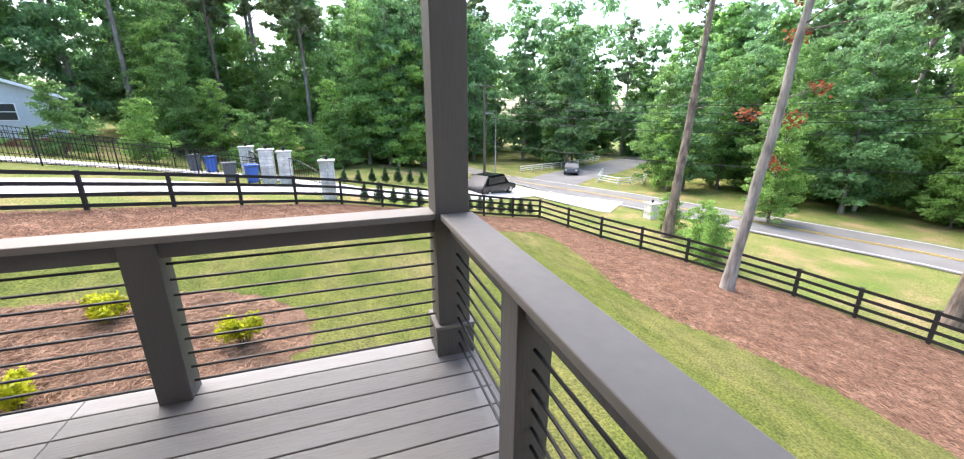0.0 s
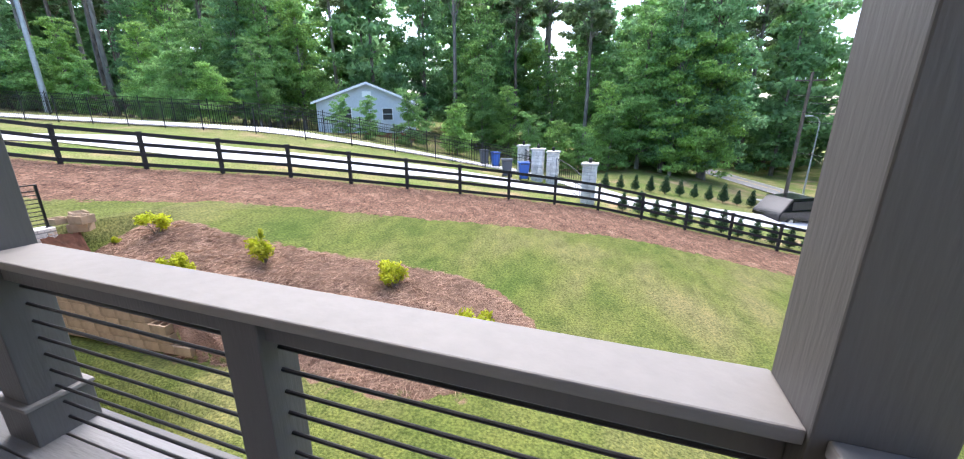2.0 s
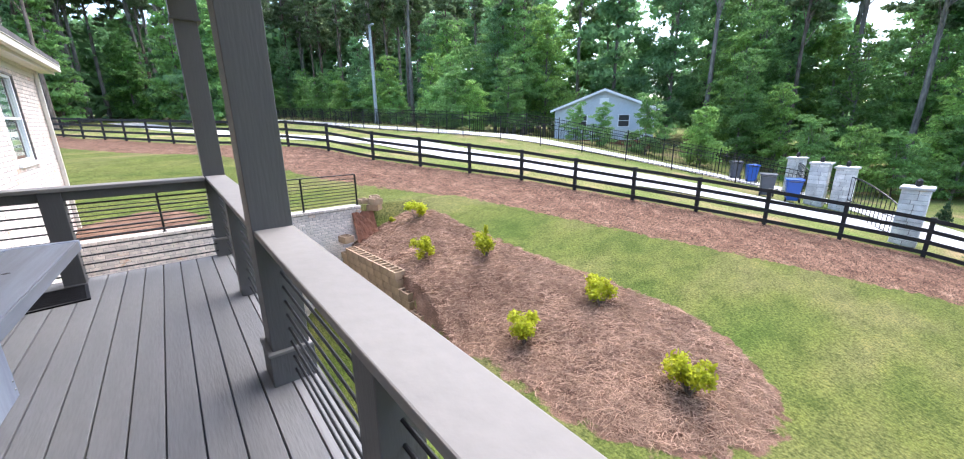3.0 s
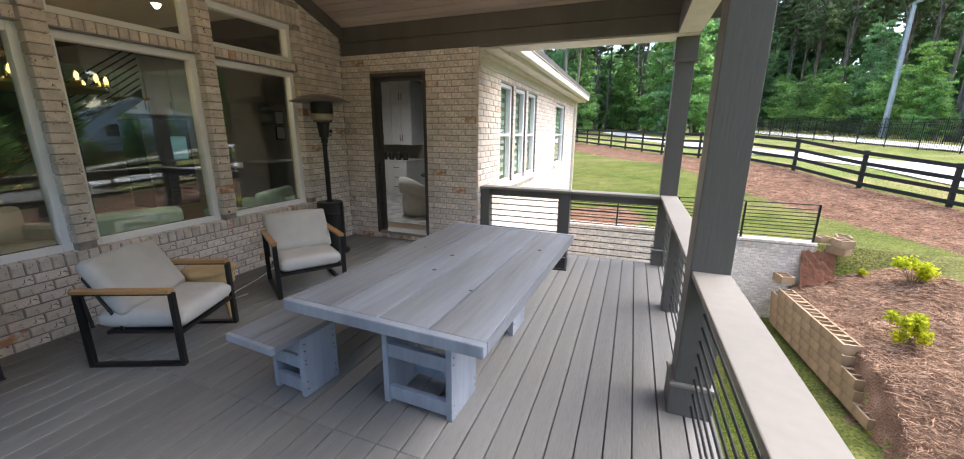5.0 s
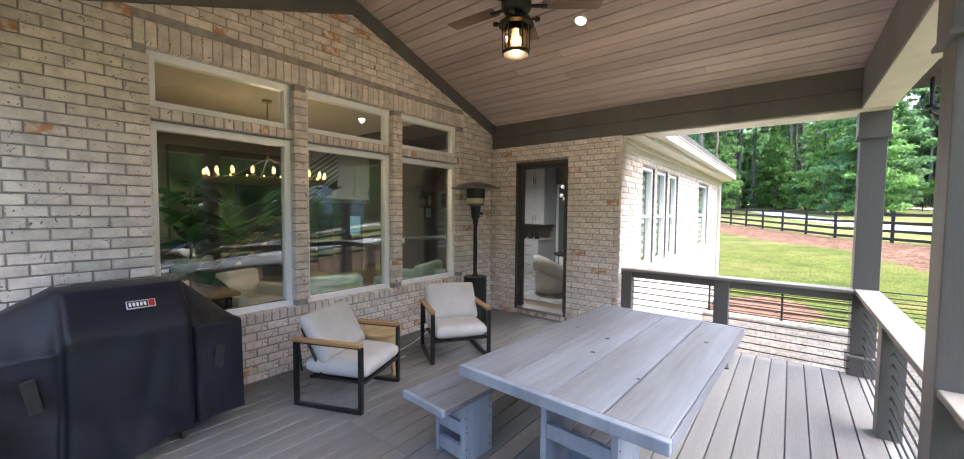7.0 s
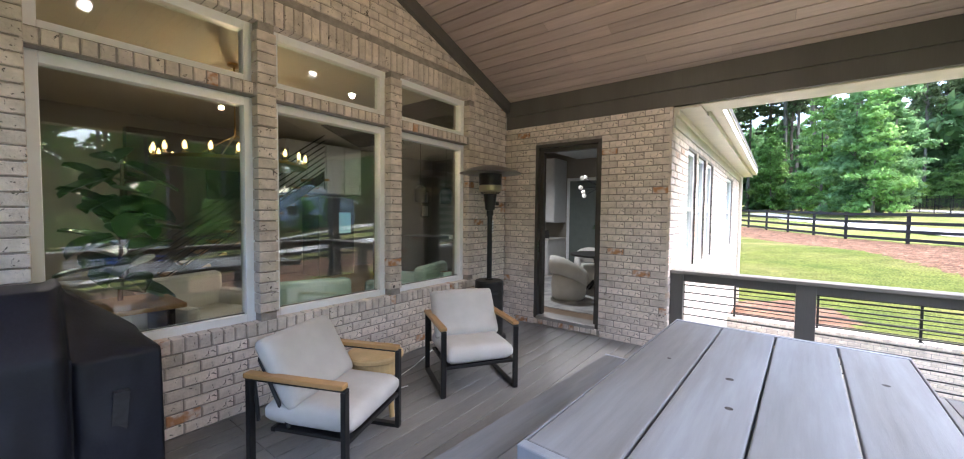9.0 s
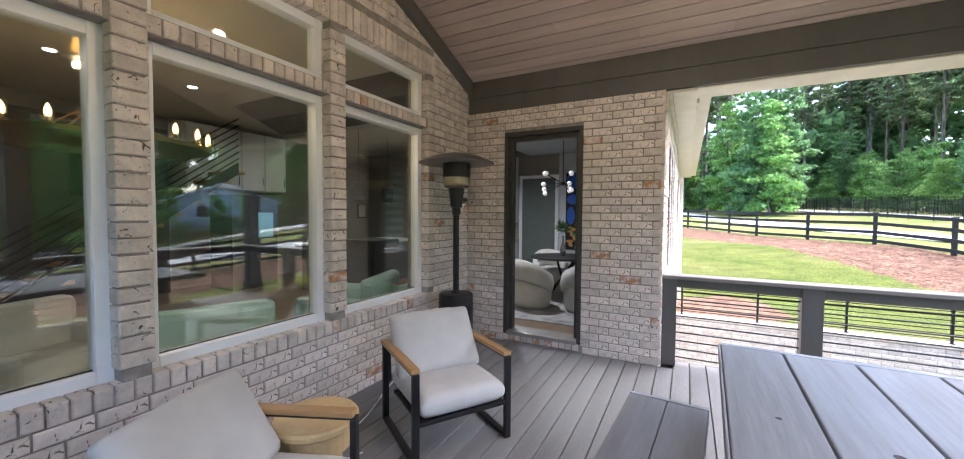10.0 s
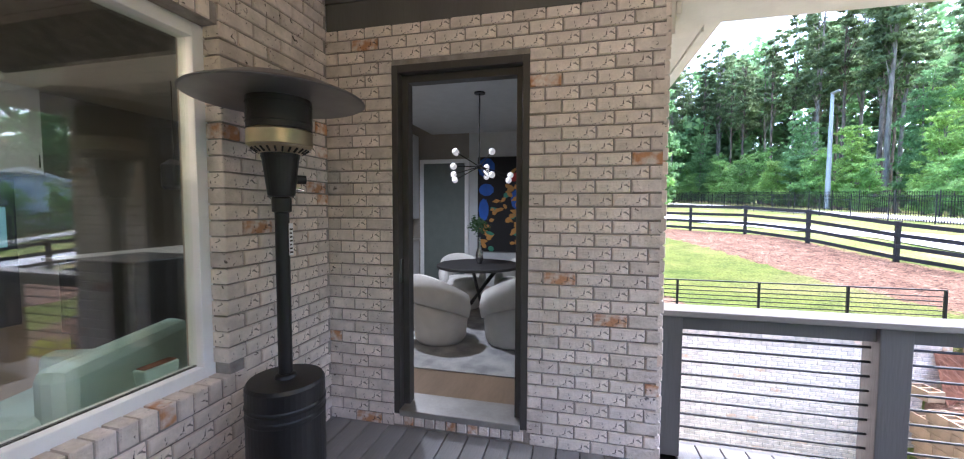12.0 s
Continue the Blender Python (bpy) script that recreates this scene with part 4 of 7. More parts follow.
# ---- armchairs ----
def armchair(m):
    """Sled-legged outdoor chair; front is -y."""
    o = thing("armchair", m, "black metal outdoor armchair with wooden arms and light grey cushions", "chair", "porch armchairs")
    hw, d, t = 0.325, 0.33, 0.022
    for s in (-1, 1):
        x = s * hw
        part("front_leg", B(x - t, x + t, -d, -d + 0.03, 0.0, 0.545, 0.003), BLACK, o)
        part("back_leg", B(x - t, x + t, d - 0.03, d, 0.0, 0.545, 0.003), BLACK, o)
        part("sled_bar", B(x - t, x + t, -d + 0.031, d - 0.031, 0.0, 0.025, 0.003), BLACK, o)
        part("arm_bar", B(x - t, x + t, -d, d, 0.546, 0.557, 0.002), BLACK, o)
        part("armrest", B(x - 0.03, x + 0.03, -d + 0.012, d + 0.01, 0.558, 0.587, 0.006), OAKX, o, "wooden armrest")
        part("brace", tube(bmesh.new(), (x * 0.93, d - 0.05, 0.29), (x * 0.93, d - 0.02, 0.545), 0.012), BLACK, o)
        part("back_upright", T((x * 0.86, 0.085, 0.262), (x * 0.86, 0.29, 0.65), 0.012), BLACK, o)
    part("seat_rail", B(-hw + t, hw - t, -d + 0.002, -d + 0.028, 0.235, 0.262, 0.003), BLACK, o)
    part("seat_rail", B(-hw + t, hw - t, d - 0.16, d - 0.134, 0.235, 0.262, 0.003), BLACK, o)
    part("seat_pan", B(-hw + t + 0.002, hw - t - 0.002, -d + 0.029, d - 0.165, 0.24, 0.258, 0.003), BLACK, o)
    part("back_rail", T((-hw * 0.86, 0.29, 0.65), (hw * 0.86, 0.29, 0.65), 0.012), BLACK, o)
    sc = part("seat_cushion", cushion(0.60, 0.60, 0.15), CUSHION, o, smooth=True)
    sc.matrix_local = pose(0, -0.045, 0.262)
    bc = part("back_cushion", cushion(0.62, 0.45, 0.14), CUSHION, o, smooth=True)
    bc.matrix_local = pose(0, 0.185, 0.565, 58) @ Matrix.Translation((0, 0, -0.05))
    tag = part("fabric_tag", B(-0.025, 0.025, -0.001, 0.001, 0, 0.016), WHITE, bc)
    tag.matrix_local = pose(-0.02, -0.235, 0.1)
    return o


OAKX = mat("arm_oak", (0.44, 0.25, 0.10), rough=0.45, var=0.12, scale=5, bump=0.12, bscale=60, stretch=(1, 0.2, 1))
chair_a = armchair(pose(2.215, 3.75, 0, 0, 0, 23.5))
copy_thing(chair_a, pose(3.595, 3.72, 0, 0, 0, -32.5))

stool = thing("side_table", pose(2.70, 3.93, 0), "small round pale wooden side table with three legs", "side table")
part("tabletop", lathe([(0.205, 0.41), (0.215, 0.42), (0.215, 0.44), (0.205, 0.452), (0.19, 0.455)], 36), PINEW, stool)
part("rim", lathe([(0.17, 0.3), (0.185, 0.3), (0.185, 0.409), (0.17, 0.409)], 30), PINEW, stool)
for _a in (30, 150, 270):
    c, s = math.cos(radians(_a)), math.sin(radians(_a))
    part("leg", T((0.2 * c, 0.2 * s, 0.0), (0.14 * c, 0.14 * s, 0.409), 0.019, 0.024), PINEW, stool)

# ---- patio heater ----
GOLDM = mat("champagne_metal", (0.50, 0.42, 0.29), rough=0.38, metal=0.9, var=0.08, bump=0.02)
MESHD = mat("burnt_dark_steel", (0.02, 0.015, 0.013), rough=0.3, metal=0.0, var=0.35, scale=9, bump=0.3, bscale=260)
heater = thing("patio_heater", pose(4.66, 4.28, 0), "black freestanding gas patio heater with round steel reflector", "heater")
part("foot", lathe([(0.215, 0.0), (0.22, 0.02), (0.21, 0.04), (0.18, 0.05)], 36), BLACK, heater)
part("tank_housing", lathe([(0.168, 0.051), (0.173, 0.065), (0.173, 0.55), (0.176, 0.558), (0.176, 0.572), (0.173, 0.58), (0.173, 0.60), (0.176, 0.607), (0.176, 0.618), (0.173, 0.625), (0.173, 0.70), (0.164, 0.716), (0.05, 0.722), (0.045, 0.735), (0.034, 0.74)], 48), BLACK, heater)
part("pole", T((0, 0, 0.741), (0, 0, 1.57), 0.031, n=24), BLACK, heater)
part("pole_collar", lathe([(0.032, 1.50), (0.042, 1.505), (0.042, 1.565), (0.038, 1.571)], 24), BLACK, heater)
part("control_neck", lathe([(0.05, 1.572), (0.058, 1.58), (0.078, 1.745), (0.082, 1.755), (0.082, 1.768)], 28), BLACK, heater)
kn = part("knob", T((0.05, -0.045, 1.655), (0.078, -0.072, 1.655), 0.021, n=14), BLACK, heater)
part("igniter", T((0.05, -0.04, 1.605), (0.074, -0.062, 1.605), 0.008, n=8), CHROME, kn)
part("vent_cone", lathe([(0.083, 1.769), (0.09, 1.769), (0.128, 1.796), (0.13, 1.80)], 36), GOLDM, heater, "champagne coloured vent ring with dark slots")
for _i in range(24):
    _a = 2 * math.pi * _i / 24
    part("vent_slot", T((0.096 * math.cos(_a), 0.096 * math.sin(_a), 1.7725), (0.121 * math.cos(_a), 0.121 * math.sin(_a), 1.790), 0.0048, n=5), BLACK, heater)
part("burner_band", lathe([(0.131, 1.801), (0.139, 1.806), (0.139, 1.866), (0.135, 1.872), (0.131, 1.874)], 96), GOLDM, heater, "champagne coloured metal burner band")
part("burner_screen", lathe([(0.137, 1.875), (0.1385, 1.90), (0.1385, 2.055), (0.132, 2.062)], 96), MESHD, heater, "dark glossy perforated burner screen")
for _z in (1.90, 1.985, 2.045):
    part("screen_hoop", lathe([(0.1388, _z), (0.1405, _z + 0.003), (0.1388, _z + 0.006)], 40), BLACK, heater)
part("reflector", lathe([(0.368, 2.012), (0.377, 2.016), (0.368, 2.024), (0.25, 2.075), (0.1, 2.112), (0.001, 2.12)], 56), mat("reflector_steel", (0.33, 0.33, 0.33), rough=0.42, metal=1.0, var=0.06, bump=0.03), heater, "brushed steel reflector dish")
for _i in range(3):
    _a = 2 * math.pi * _i / 3
    part("reflector_strut", T((0.1 * math.cos(_a), 0.1 * math.sin(_a), 2.05), (0.12 * math.cos(_a), 0.12 * math.sin(_a), 2.1), 0.005, n=6), CHROME, heater)
part("label_strip", B(0.004, 0.030, -0.0335, -0.0315, 1.30, 1.45), WHITE, heater, "white warning sticker")
for _i in range(7):
    part("print_bar", B(0.007, 0.027 - 0.003 * (_i % 3), -0.0345, -0.0337, 1.31 + _i * 0.018, 1.318 + _i * 0.018), DARKI, heater)

outlet = thing("outlet_cover", pose(4.30, WIN_Y - 0.014, 0.38), "grey weatherproof outlet box on the brick wall", "outlet")
part("cover", B(-0.06, 0.06, -0.07, 0.0, -0.08, 0.08, 0.015), mat("grey_plastic", (0.3, 0.3, 0.3), rough=0.4, var=0.03), outlet)
wire("power_cord", [(4.30, 4.6, 0.34), (4.27, 4.55, 0.1), (3.8, 4.45, 0.012), (3.45, 4.3, 0.012), (3.1, 4.2, 0.012), (2.95, 4.05, 0.012), (3.05, 3.95, 0.05)], 0.005, WHITE, outlet).matrix_parent_inverse = outlet.matrix_world.inverted()


# ---- covered grill ----
STRAP = mat("webbing", (0.03, 0.03, 0.036), rough=0.7, var=0.2, scale=30, bump=0.3, bscale=200)
def grill_cover():
    o = thing("covered_grill", pose(0, 0, 0), "barbecue grill under a fitted black fabric cover", "grill")
    bm = bmesh.new()
    rows = []
    xs = sorted([-0.13, -0.11, 0.395, 0.405, 0.415, 0.43, 0.445, 1.035, 1.05, 1.063, 1.075, 1.39, 1.405] + [-0.08 + 0.03 * i for i in range(16)] + [0.47 + 0.03 * i for i in range(19)] + [1.10 + 0.03 * i for i in range(10)])
    for x in xs:
        hood = smoothstep(0.41, 0.44, x) * (1 - smoothstep(1.04, 1.07, x))
        side = min(1.0, max((x - 1.06) / 0.33, (0.42 - x) / 0.53, 0.0))
        top = 1.155 - 0.30 * side - (0.03 if x < -0.12 or x > 1.4 else 0)
        lip = 0.90 * hood + (1 - hood) * 0.815
        f = 3.885 * hood + (1 - hood) * (3.975 + 0.03 * side)
        drop = 0.09 + 0.04 * (1 - hood)
        drop += 0.05 * hood * smoothstep(0.55, 1.05, x)
        prof = [(f - 0.03 + 0.03 * k / 22, drop + (lip - 0.012 - drop) * k / 22) for k in range(23)]
        prof += [(f + 0.006, lip), (f + 0.02, lip + 0.012 * (1 + hood))]
        seam = max(math.exp(-((x - 0.425) / 0.014) ** 2), 1.9 * math.exp(-((x - 1.06) / 0.016) ** 2))
        ty = 4.13 * hood + (1 - hood) * (4.2 + 0.25 * side)
        for k in range(1, 6):
            u = k / 6
            prof.append((f + 0.02 + (ty - f - 0.02) * u, lip + 0.012 + (top - lip - 0.02) * (u ** (0.85 if hood > 0.5 else 1.0))))
        prof += [(ty, top - 0.006), (ty + 0.03, top), (4.46, top), (4.54, top - 0.02), (4.58, top - 0.07)]
        prof += [(4.59, top - 0.07 - (top - 0.17) * k / 5) for k in range(1, 6)]
        row = []
        for y, z in prof:
            low = 1.3 - z
            sag = abs(noise.noise(Vector((x * 3.1 + z * 1.3, z * 2.3, 9.0))))
            pleat = abs(noise.noise(Vector((x * 7.0 - z * 0.8, 2.0, z * 0.9))))
            n = 0.026 * seam + 0.018 * (1 - hood) * math.exp(-((z - lip + 0.03) / 0.014) ** 2) - 0.045 * (sag ** 0.6 - 0.35) * low * (1 if y < 4.2 else 0.3) - 0.05 * (pleat ** 0.7 - 0.3) * max(0, low - 0.4)
            n += noise.noise(Vector((x * 5.0, y * 2.0, z * 1.4))) * 0.016 * low + noise.noise(Vector((x * 13, y, z * 2.0 + 5))) * 0.009 + noise.noise(Vector((x * 6 + z * 9, y * 6, z * 3))) * 0.006
            row.append(bm.verts.new((x + n * 0.35, y + n, z + n * 0.3)))
        rows.append(row)
    for p, q in zip(rows, rows[1:]):
        for i in range(len(p) - 1):
            bm.faces.new((p[i], q[i], q[i + 1], p[i + 1]))
    bm.faces.new(rows[0][::-1])
    bm.faces.new(rows[-1])
    bmesh.ops.recalc_face_normals(bm, faces=bm.faces)
    part("cover", bm, COVER, o, smooth=True)
    for x, y in ((0.05, 4.15), (1.02, 4.05), (0.05, 4.5), (1.02, 4.5)):
        c = part("caster", T((x - 0.012, y, 0.035), (x + 0.012, y, 0.035), 0.035, n=16), BLACK, o)
        part("caster_fork", B(x - 0.018, x + 0.018, y - 0.012, y + 0.012, 0.06, 0.12, 0.003), CHROME, c)
    p = part("badge", B(-0.075, 0.075, -0.004, 0.0, -0.03, 0.03, 0.003), WHITE, o, "white rimmed maker's badge")
    p.matrix_local = pose(0.80, 3.998, 1.045, -42)
    part("badge_field", B(-0.07, 0.036, -0.0055, -0.0045, -0.025, 0.025), DARKI, p)
    part("badge_field", B(0.038, 0.07, -0.0055, -0.0045, -0.025, 0.025), mat("badge_red", (0.5, 0.02, 0.02), rough=0.4, var=0.03), p)
    for i in range(5):
        part("badge_bar", B(-0.062 + i * 0.019, -0.05 + i * 0.019, -0.007, -0.0058, -0.014, 0.014), WHITE, p)
    hem = bmesh.new()
    for p, q in zip(xs, xs[1:]):
        if q < 0.40 or p > 1.08:
            tube(hem, (p, 3.965, 0.135), (q, 3.965, 0.135), 0.006, n=6, caps=False)
    part("hem", hem, COVER, o)
    for x, y, z, t in ((1.24, 3.972, 0.66, 4), (0.29, 3.972, 0.70, -9)):
        tab = part("pull_tab", B(-0.03, 0.03, -0.03, -0.024, -0.2, 0.0, 0.002), STRAP, o, "loose webbing strap")
        tab.matrix_local = pose(x, y, z, 4, t, 0)
        part("strap_stitch", B(-0.03, 0.03, -0.024, 0.01, -0.03, 0.0, 0.004), STRAP, tab)
    return o


grill_cover()


# ---- garden by the deck ----
def leaf_cloud(blobs, n, size, rng, aspect=0.55, three=False, spread=1.5):
    """Many small leaf blades on the outer parts of several lobes."""
    blobs = np.array(blobs, float)
    vol = np.prod(blobs[:, 3:6], axis=1) ** (2 / 3)
    pick = rng.choice(len(blobs), n, p=vol / vol.sum())
    d = rng.normal(size=(n, 3))
    d /= np.linalg.norm(d, axis=1)[:, None]
    r = rng.uniform(0.1, 1.0, n) ** 0.5 * rng.uniform(0.8, spread, n)
    c = blobs[pick, :3] + d * blobs[pick, 3:6] * r[:, None]
    nrm = d * 0.6 + rng.normal(size=(n, 3)) * 0.7
    nrm[:, 2] += 0.5
    nrm /= np.linalg.norm(nrm, axis=1)[:, None]
    t = np.cross(nrm, rng.normal(size=(n, 3)))
    t /= np.linalg.norm(t, axis=1)[:, None] + 1e-9
    b = np.cross(nrm, t)
    s = size * rng.uniform(0.6, 1.4, n)[:, None]
    t, b = t * s, b * s * aspect
    if three:
        V = np.stack([c - t - b * 0.8, c + t, c - t * 0.6 + b], axis=1).reshape(-1, 3)
        return V, np.arange(3 * n).reshape(-1, 3)
    V = np.stack([c - t, c + b, c + t, c - b], axis=1).reshape(-1, 3)
    F = np.arange(4 * n).reshape(-1, 4)
    return V, F


def cloud_mesh(name, blobs, n, size, seed, material, aspect=0.55, three=False):
    V, F = leaf_cloud(blobs, n, size, np.random.RandomState(seed), aspect, three, 1.35 if three else 1.5)
    me = bpy.data.meshes.new(name)
    me.from_pydata(V.tolist(), [], F.tolist())
    me.materials.append(material)
    return me


def obm(name, me, parent):
    ob = new(name, me)
    ob.parent = parent
    return ob


def shrub(x, y, s, seed, label="young yellow-green shrub in the brown mulch bed", sprig=False):
    rng = random.Random(seed)
    o = thing("shrub", pose(x, y, ground_z(x, y), 0, 0, rng.uniform(0, 360)), label, "shrub", "shrubs in the mulch bed")
    blobs = []
    stems = bmesh.new()
    for i in range(11):
        a, r = rng.uniform(0, 6.28), rng.uniform(0.05, 0.42) * s
        h = rng.uniform(0.25, 0.62) * s
        q = (r * math.cos(a), r * math.sin(a), h)
        blobs.append((*q, 0.13 * s, 0.13 * s, 0.14 * s))
        tube(stems, (q[0] * 0.1, q[1] * 0.1, -0.03), q, 0.012 * s, 0.005 * s, 5)
    if sprig:
        blobs += [(0.02, 0, 0.8 * s, 0.05, 0.05, 0.1), (0.03, 0, 0.95 * s, 0.05, 0.05, 0.08)]
        tube(stems, (0, 0, 0), (0.03, 0, 0.98 * s), 0.008, 0.004, 5)
    part("stems", stems, BARK, o)
    obm("foliage", cloud_mesh("foliage", blobs, 1500, 0.035 * s + 0.008, seed, SHRUB), o)
    return o


def pine_straw():
    """Loose needles and bark shreds lying over the mulch bed."""
    rng = random.Random(61)
    V, F = [], []
    while len(F) < 42000:
        x, y = rng.uniform(1.4, 12.2), rng.uniform(-8.4, -3.5)
        if bed_gap(x, y) < 0.02 + 0.3 * abs(noise.noise(Vector((x * 2, y * 2, 1)))):
            continue
        z = ground_z(x, y) + 0.03 * noise.noise(Vector((x * 0.8, y * 0.8, 3))) + rng.uniform(0.004, 0.035)
        a, l, w = rng.uniform(0, 6.283), rng.uniform(0.06, 0.14), rng.uniform(0.004, 0.010)
        dx, dy, up = math.cos(a) * l, math.sin(a) * l, rng.uniform(-0.02, 0.035)
        k = len(V)
        V += [(x - dx, y - dy, z), (x - dy / l * w, y + dx / l * w, z + up * 0.5 + 0.006), (x + dx, y + dy, z + up)]
        F.append((k, k + 1, k + 2))
    ob = pydata("pine_straw", V, F, STRAW)
    tagged(ob, "loose brown pine straw strewn over the mulch bed", "mulch", kind="stuff")


STRAW = mat("straw_needles", (0.46, 0.30, 0.205), rough=0.9, var=0.15, scale=1.5, bump=0, island=0.9, spec=0.15)
pine_straw()
shrub(2.78, -5.78, 1.02, 1)
shrub(5.52, -4.65, 0.92, 2)
shrub(5.14, -6.65, 0.95, 3)
shrub(8.2, -5.87, 0.85, 4, sprig=True)
shrub(8.95, -4.4, 0.75, 5)
shrub(11.2, -5.47, 0.78, 6)
shrub(12.05, -5.0, 0.26, 7, "small green weed in the mulch bed")


# hollow concrete blocks
def block_mesh():
    bm = bmesh.new()
    l, d, h, w = 0.39, 0.30, 0.19, 0.035
    for x in (0, l / 2 - w / 2, l - w):
        box(bm, x, x + w, w, d - w, 0, h)
    box(bm, 0, l, 0, w, 0, h)
    box(bm, 0, l, d - w, d, 0, h)
    me = bpy.data.meshes.new("block")
    bm.to_mesh(me)
    bm.free()
    me.materials.append(BLOCK)
    return me


BLOCKME = block_mesh()
bw_a, bw_b = Vector((7.85, -3.72, 0)), Vector((12.0, -3.40, 0))
bw_d = (bw_b - bw_a).normalized()
blocks = thing("block_wall", pose(0, 0, 0), "low dry-laid wall of hollow tan concrete blocks", "wall")
for _c in range(5):
    _z = -3.0 + _c * 0.2 - 0.05
    _s0 = 0.34 * _c * 0.75 + (0.2 if _c % 2 else 0)
    _u = _s0
    while _u + 0.39 < (bw_b - bw_a).length:
        q = bw_a + bw_d * _u
        ob = new("block", BLOCKME)
        ob.matrix_world = Matrix.Translation((q.x, q.y - 0.15, _z)) @ pose(0, 0, 0, 0, 0, math.degrees(math.atan2(bw_d.y, bw_d.x)))
        ob.parent = blocks
        _u += 0.4
for _x, _y, _z, _r in ((12.05, -4.75, -1.0, 10), (12.45, -4.85, -1.0, -14), (12.25, -4.8, -1.2, 40), (12.7, -4.6, -1.22, 4), (11.7, -3.6, -1.95, 12)):
    o = thing("concrete_block", Matrix.Translation((_x, _y, ground_z(_x, _y) + 0.02 if _z > -0.5 else max(_z, ground_z(_x, _y) - 0.05))) @ pose(0, 0, 0, 0, 0, _r), "loose hollow tan concrete block", "block", "loose blocks")
    obm("block", BLOCKME, o)
clay = pydata("clay_bank", *(lambda n: ([(11.9 + 0.38 * i / n, -4.5 + 0.7 * j / n, max(ground_z(11.9 + 0.38 * i / n, -4.5 + 0.7 * j / n), -2.2 + 0.95 * i / n) + 0.06 + 0.07 * noise.noise(Vector((i * 0.5, j * 0.5, 0)))) for j in range(n + 1) for i in range(n + 1)], [(j * (n + 1) + i, j * (n + 1) + i + 1, (j + 1) * (n + 1) + i + 1, (j + 1) * (n + 1) + i) for j in range(n) for i in range(n)]))(14), CLAY)
tagged(clay, "bare red clay bank beside the retaining wall", "soil", kind="structure")

# black guard rail on the retaining wall
guard = thing("guard_rail", pose(RET_X + 0.12, 0, -0.99), "black metal guard rail with horizontal bars on the wall", "railing")
_y0, _y1 = -4.05, 2.3
for _i in range(5):
    _yy = _y0 + (_y1 - _y0) * _i / 4
    p = part("guard_post", B(-0.022, 0.022, _yy - 0.022, _yy + 0.022, 0.0, 0.95, 0.003), BLACK, guard)
    part("post_foot", B(-0.05, 0.05, _yy - 0.05, _yy + 0.05, 0.0, 0.012), BLACK, p)
part("guard_top", B(-0.025, 0.025, _y0 - 0.02, _y1, 0.951, 0.975, 0.003), BLACK, guard)
for _k in range(9):
    part("guard_bar", B(-0.008, 0.008, _y0, _y1, 0.09 + _k * 0.092, 0.108 + _k * 0.092), BLACK, guard)


# ---- paddock fence ----
def fence_run(line, step=2.44, h=1.32, label="black stained four-board wooden paddock fence", mat_f=FENCE, boards=4):
    o = thing("paddock_fence", pose(0, 0, 0), label, "fence")
    pts = [Vector((*line[0], 0))]
    for a, b in zip(line, line[1:]):
        a, b = Vector((*a, 0)), Vector((*b, 0))
        n = max(1, round((b - a).length / step))
        pts += [a + (b - a) * (i + 1) / n for i in range(n)]
    bmp = B(-0.06, 0.06, -0.06, 0.06, -0.3, h, 0.008)
    mp = bpy.data.meshes.new("fence_post")
    bmp.to_mesh(mp)
    bmp.free()
    mp.materials.append(mat_f)
    cap = B(-0.075, 0.075, -0.075, 0.075, h + 0.001, h + 0.03, 0.008)
    mc = bpy.data.meshes.new("post_cap")
    cap.to_mesh(mc)
    cap.free()
    mc.materials.append(mat_f)
    for p in pts:
        ob = new("fence_post", mp)
        ob.parent = o
        ob.location = (p.x, p.y, ground_z(p.x, p.y))
        c = new("post_cap", mc)
        c.parent = ob
    for a, b in zip(pts, pts[1:]):
        za, zb = ground_z(a.x, a.y), ground_z(b.x, b.y)
        d = (b - a)
        nrm = Vector((-d.y, d.x, 0)).normalized()
        for k in range(boards):
            z = 0.16 + k * (h - 0.22) / (boards - 1)
            vs = []
            for q, zz in ((a, za), (b, zb)):
                for s in (0.062, 0.087):
                    for e in (0.0, 0.13):
                        vs.append((q.x - nrm.x * s, q.y - nrm.y * s, zz + z - 0.065 + e))
            ob = pydata("fence_board", vs, [(0, 1, 5, 4), (2, 6, 7, 3), (1, 3, 7, 5), (0, 4, 6, 2), (0, 2, 3, 1), (4, 5, 7, 6)], mat_f, o)
    return o


fence_run(FENCE_LINE)


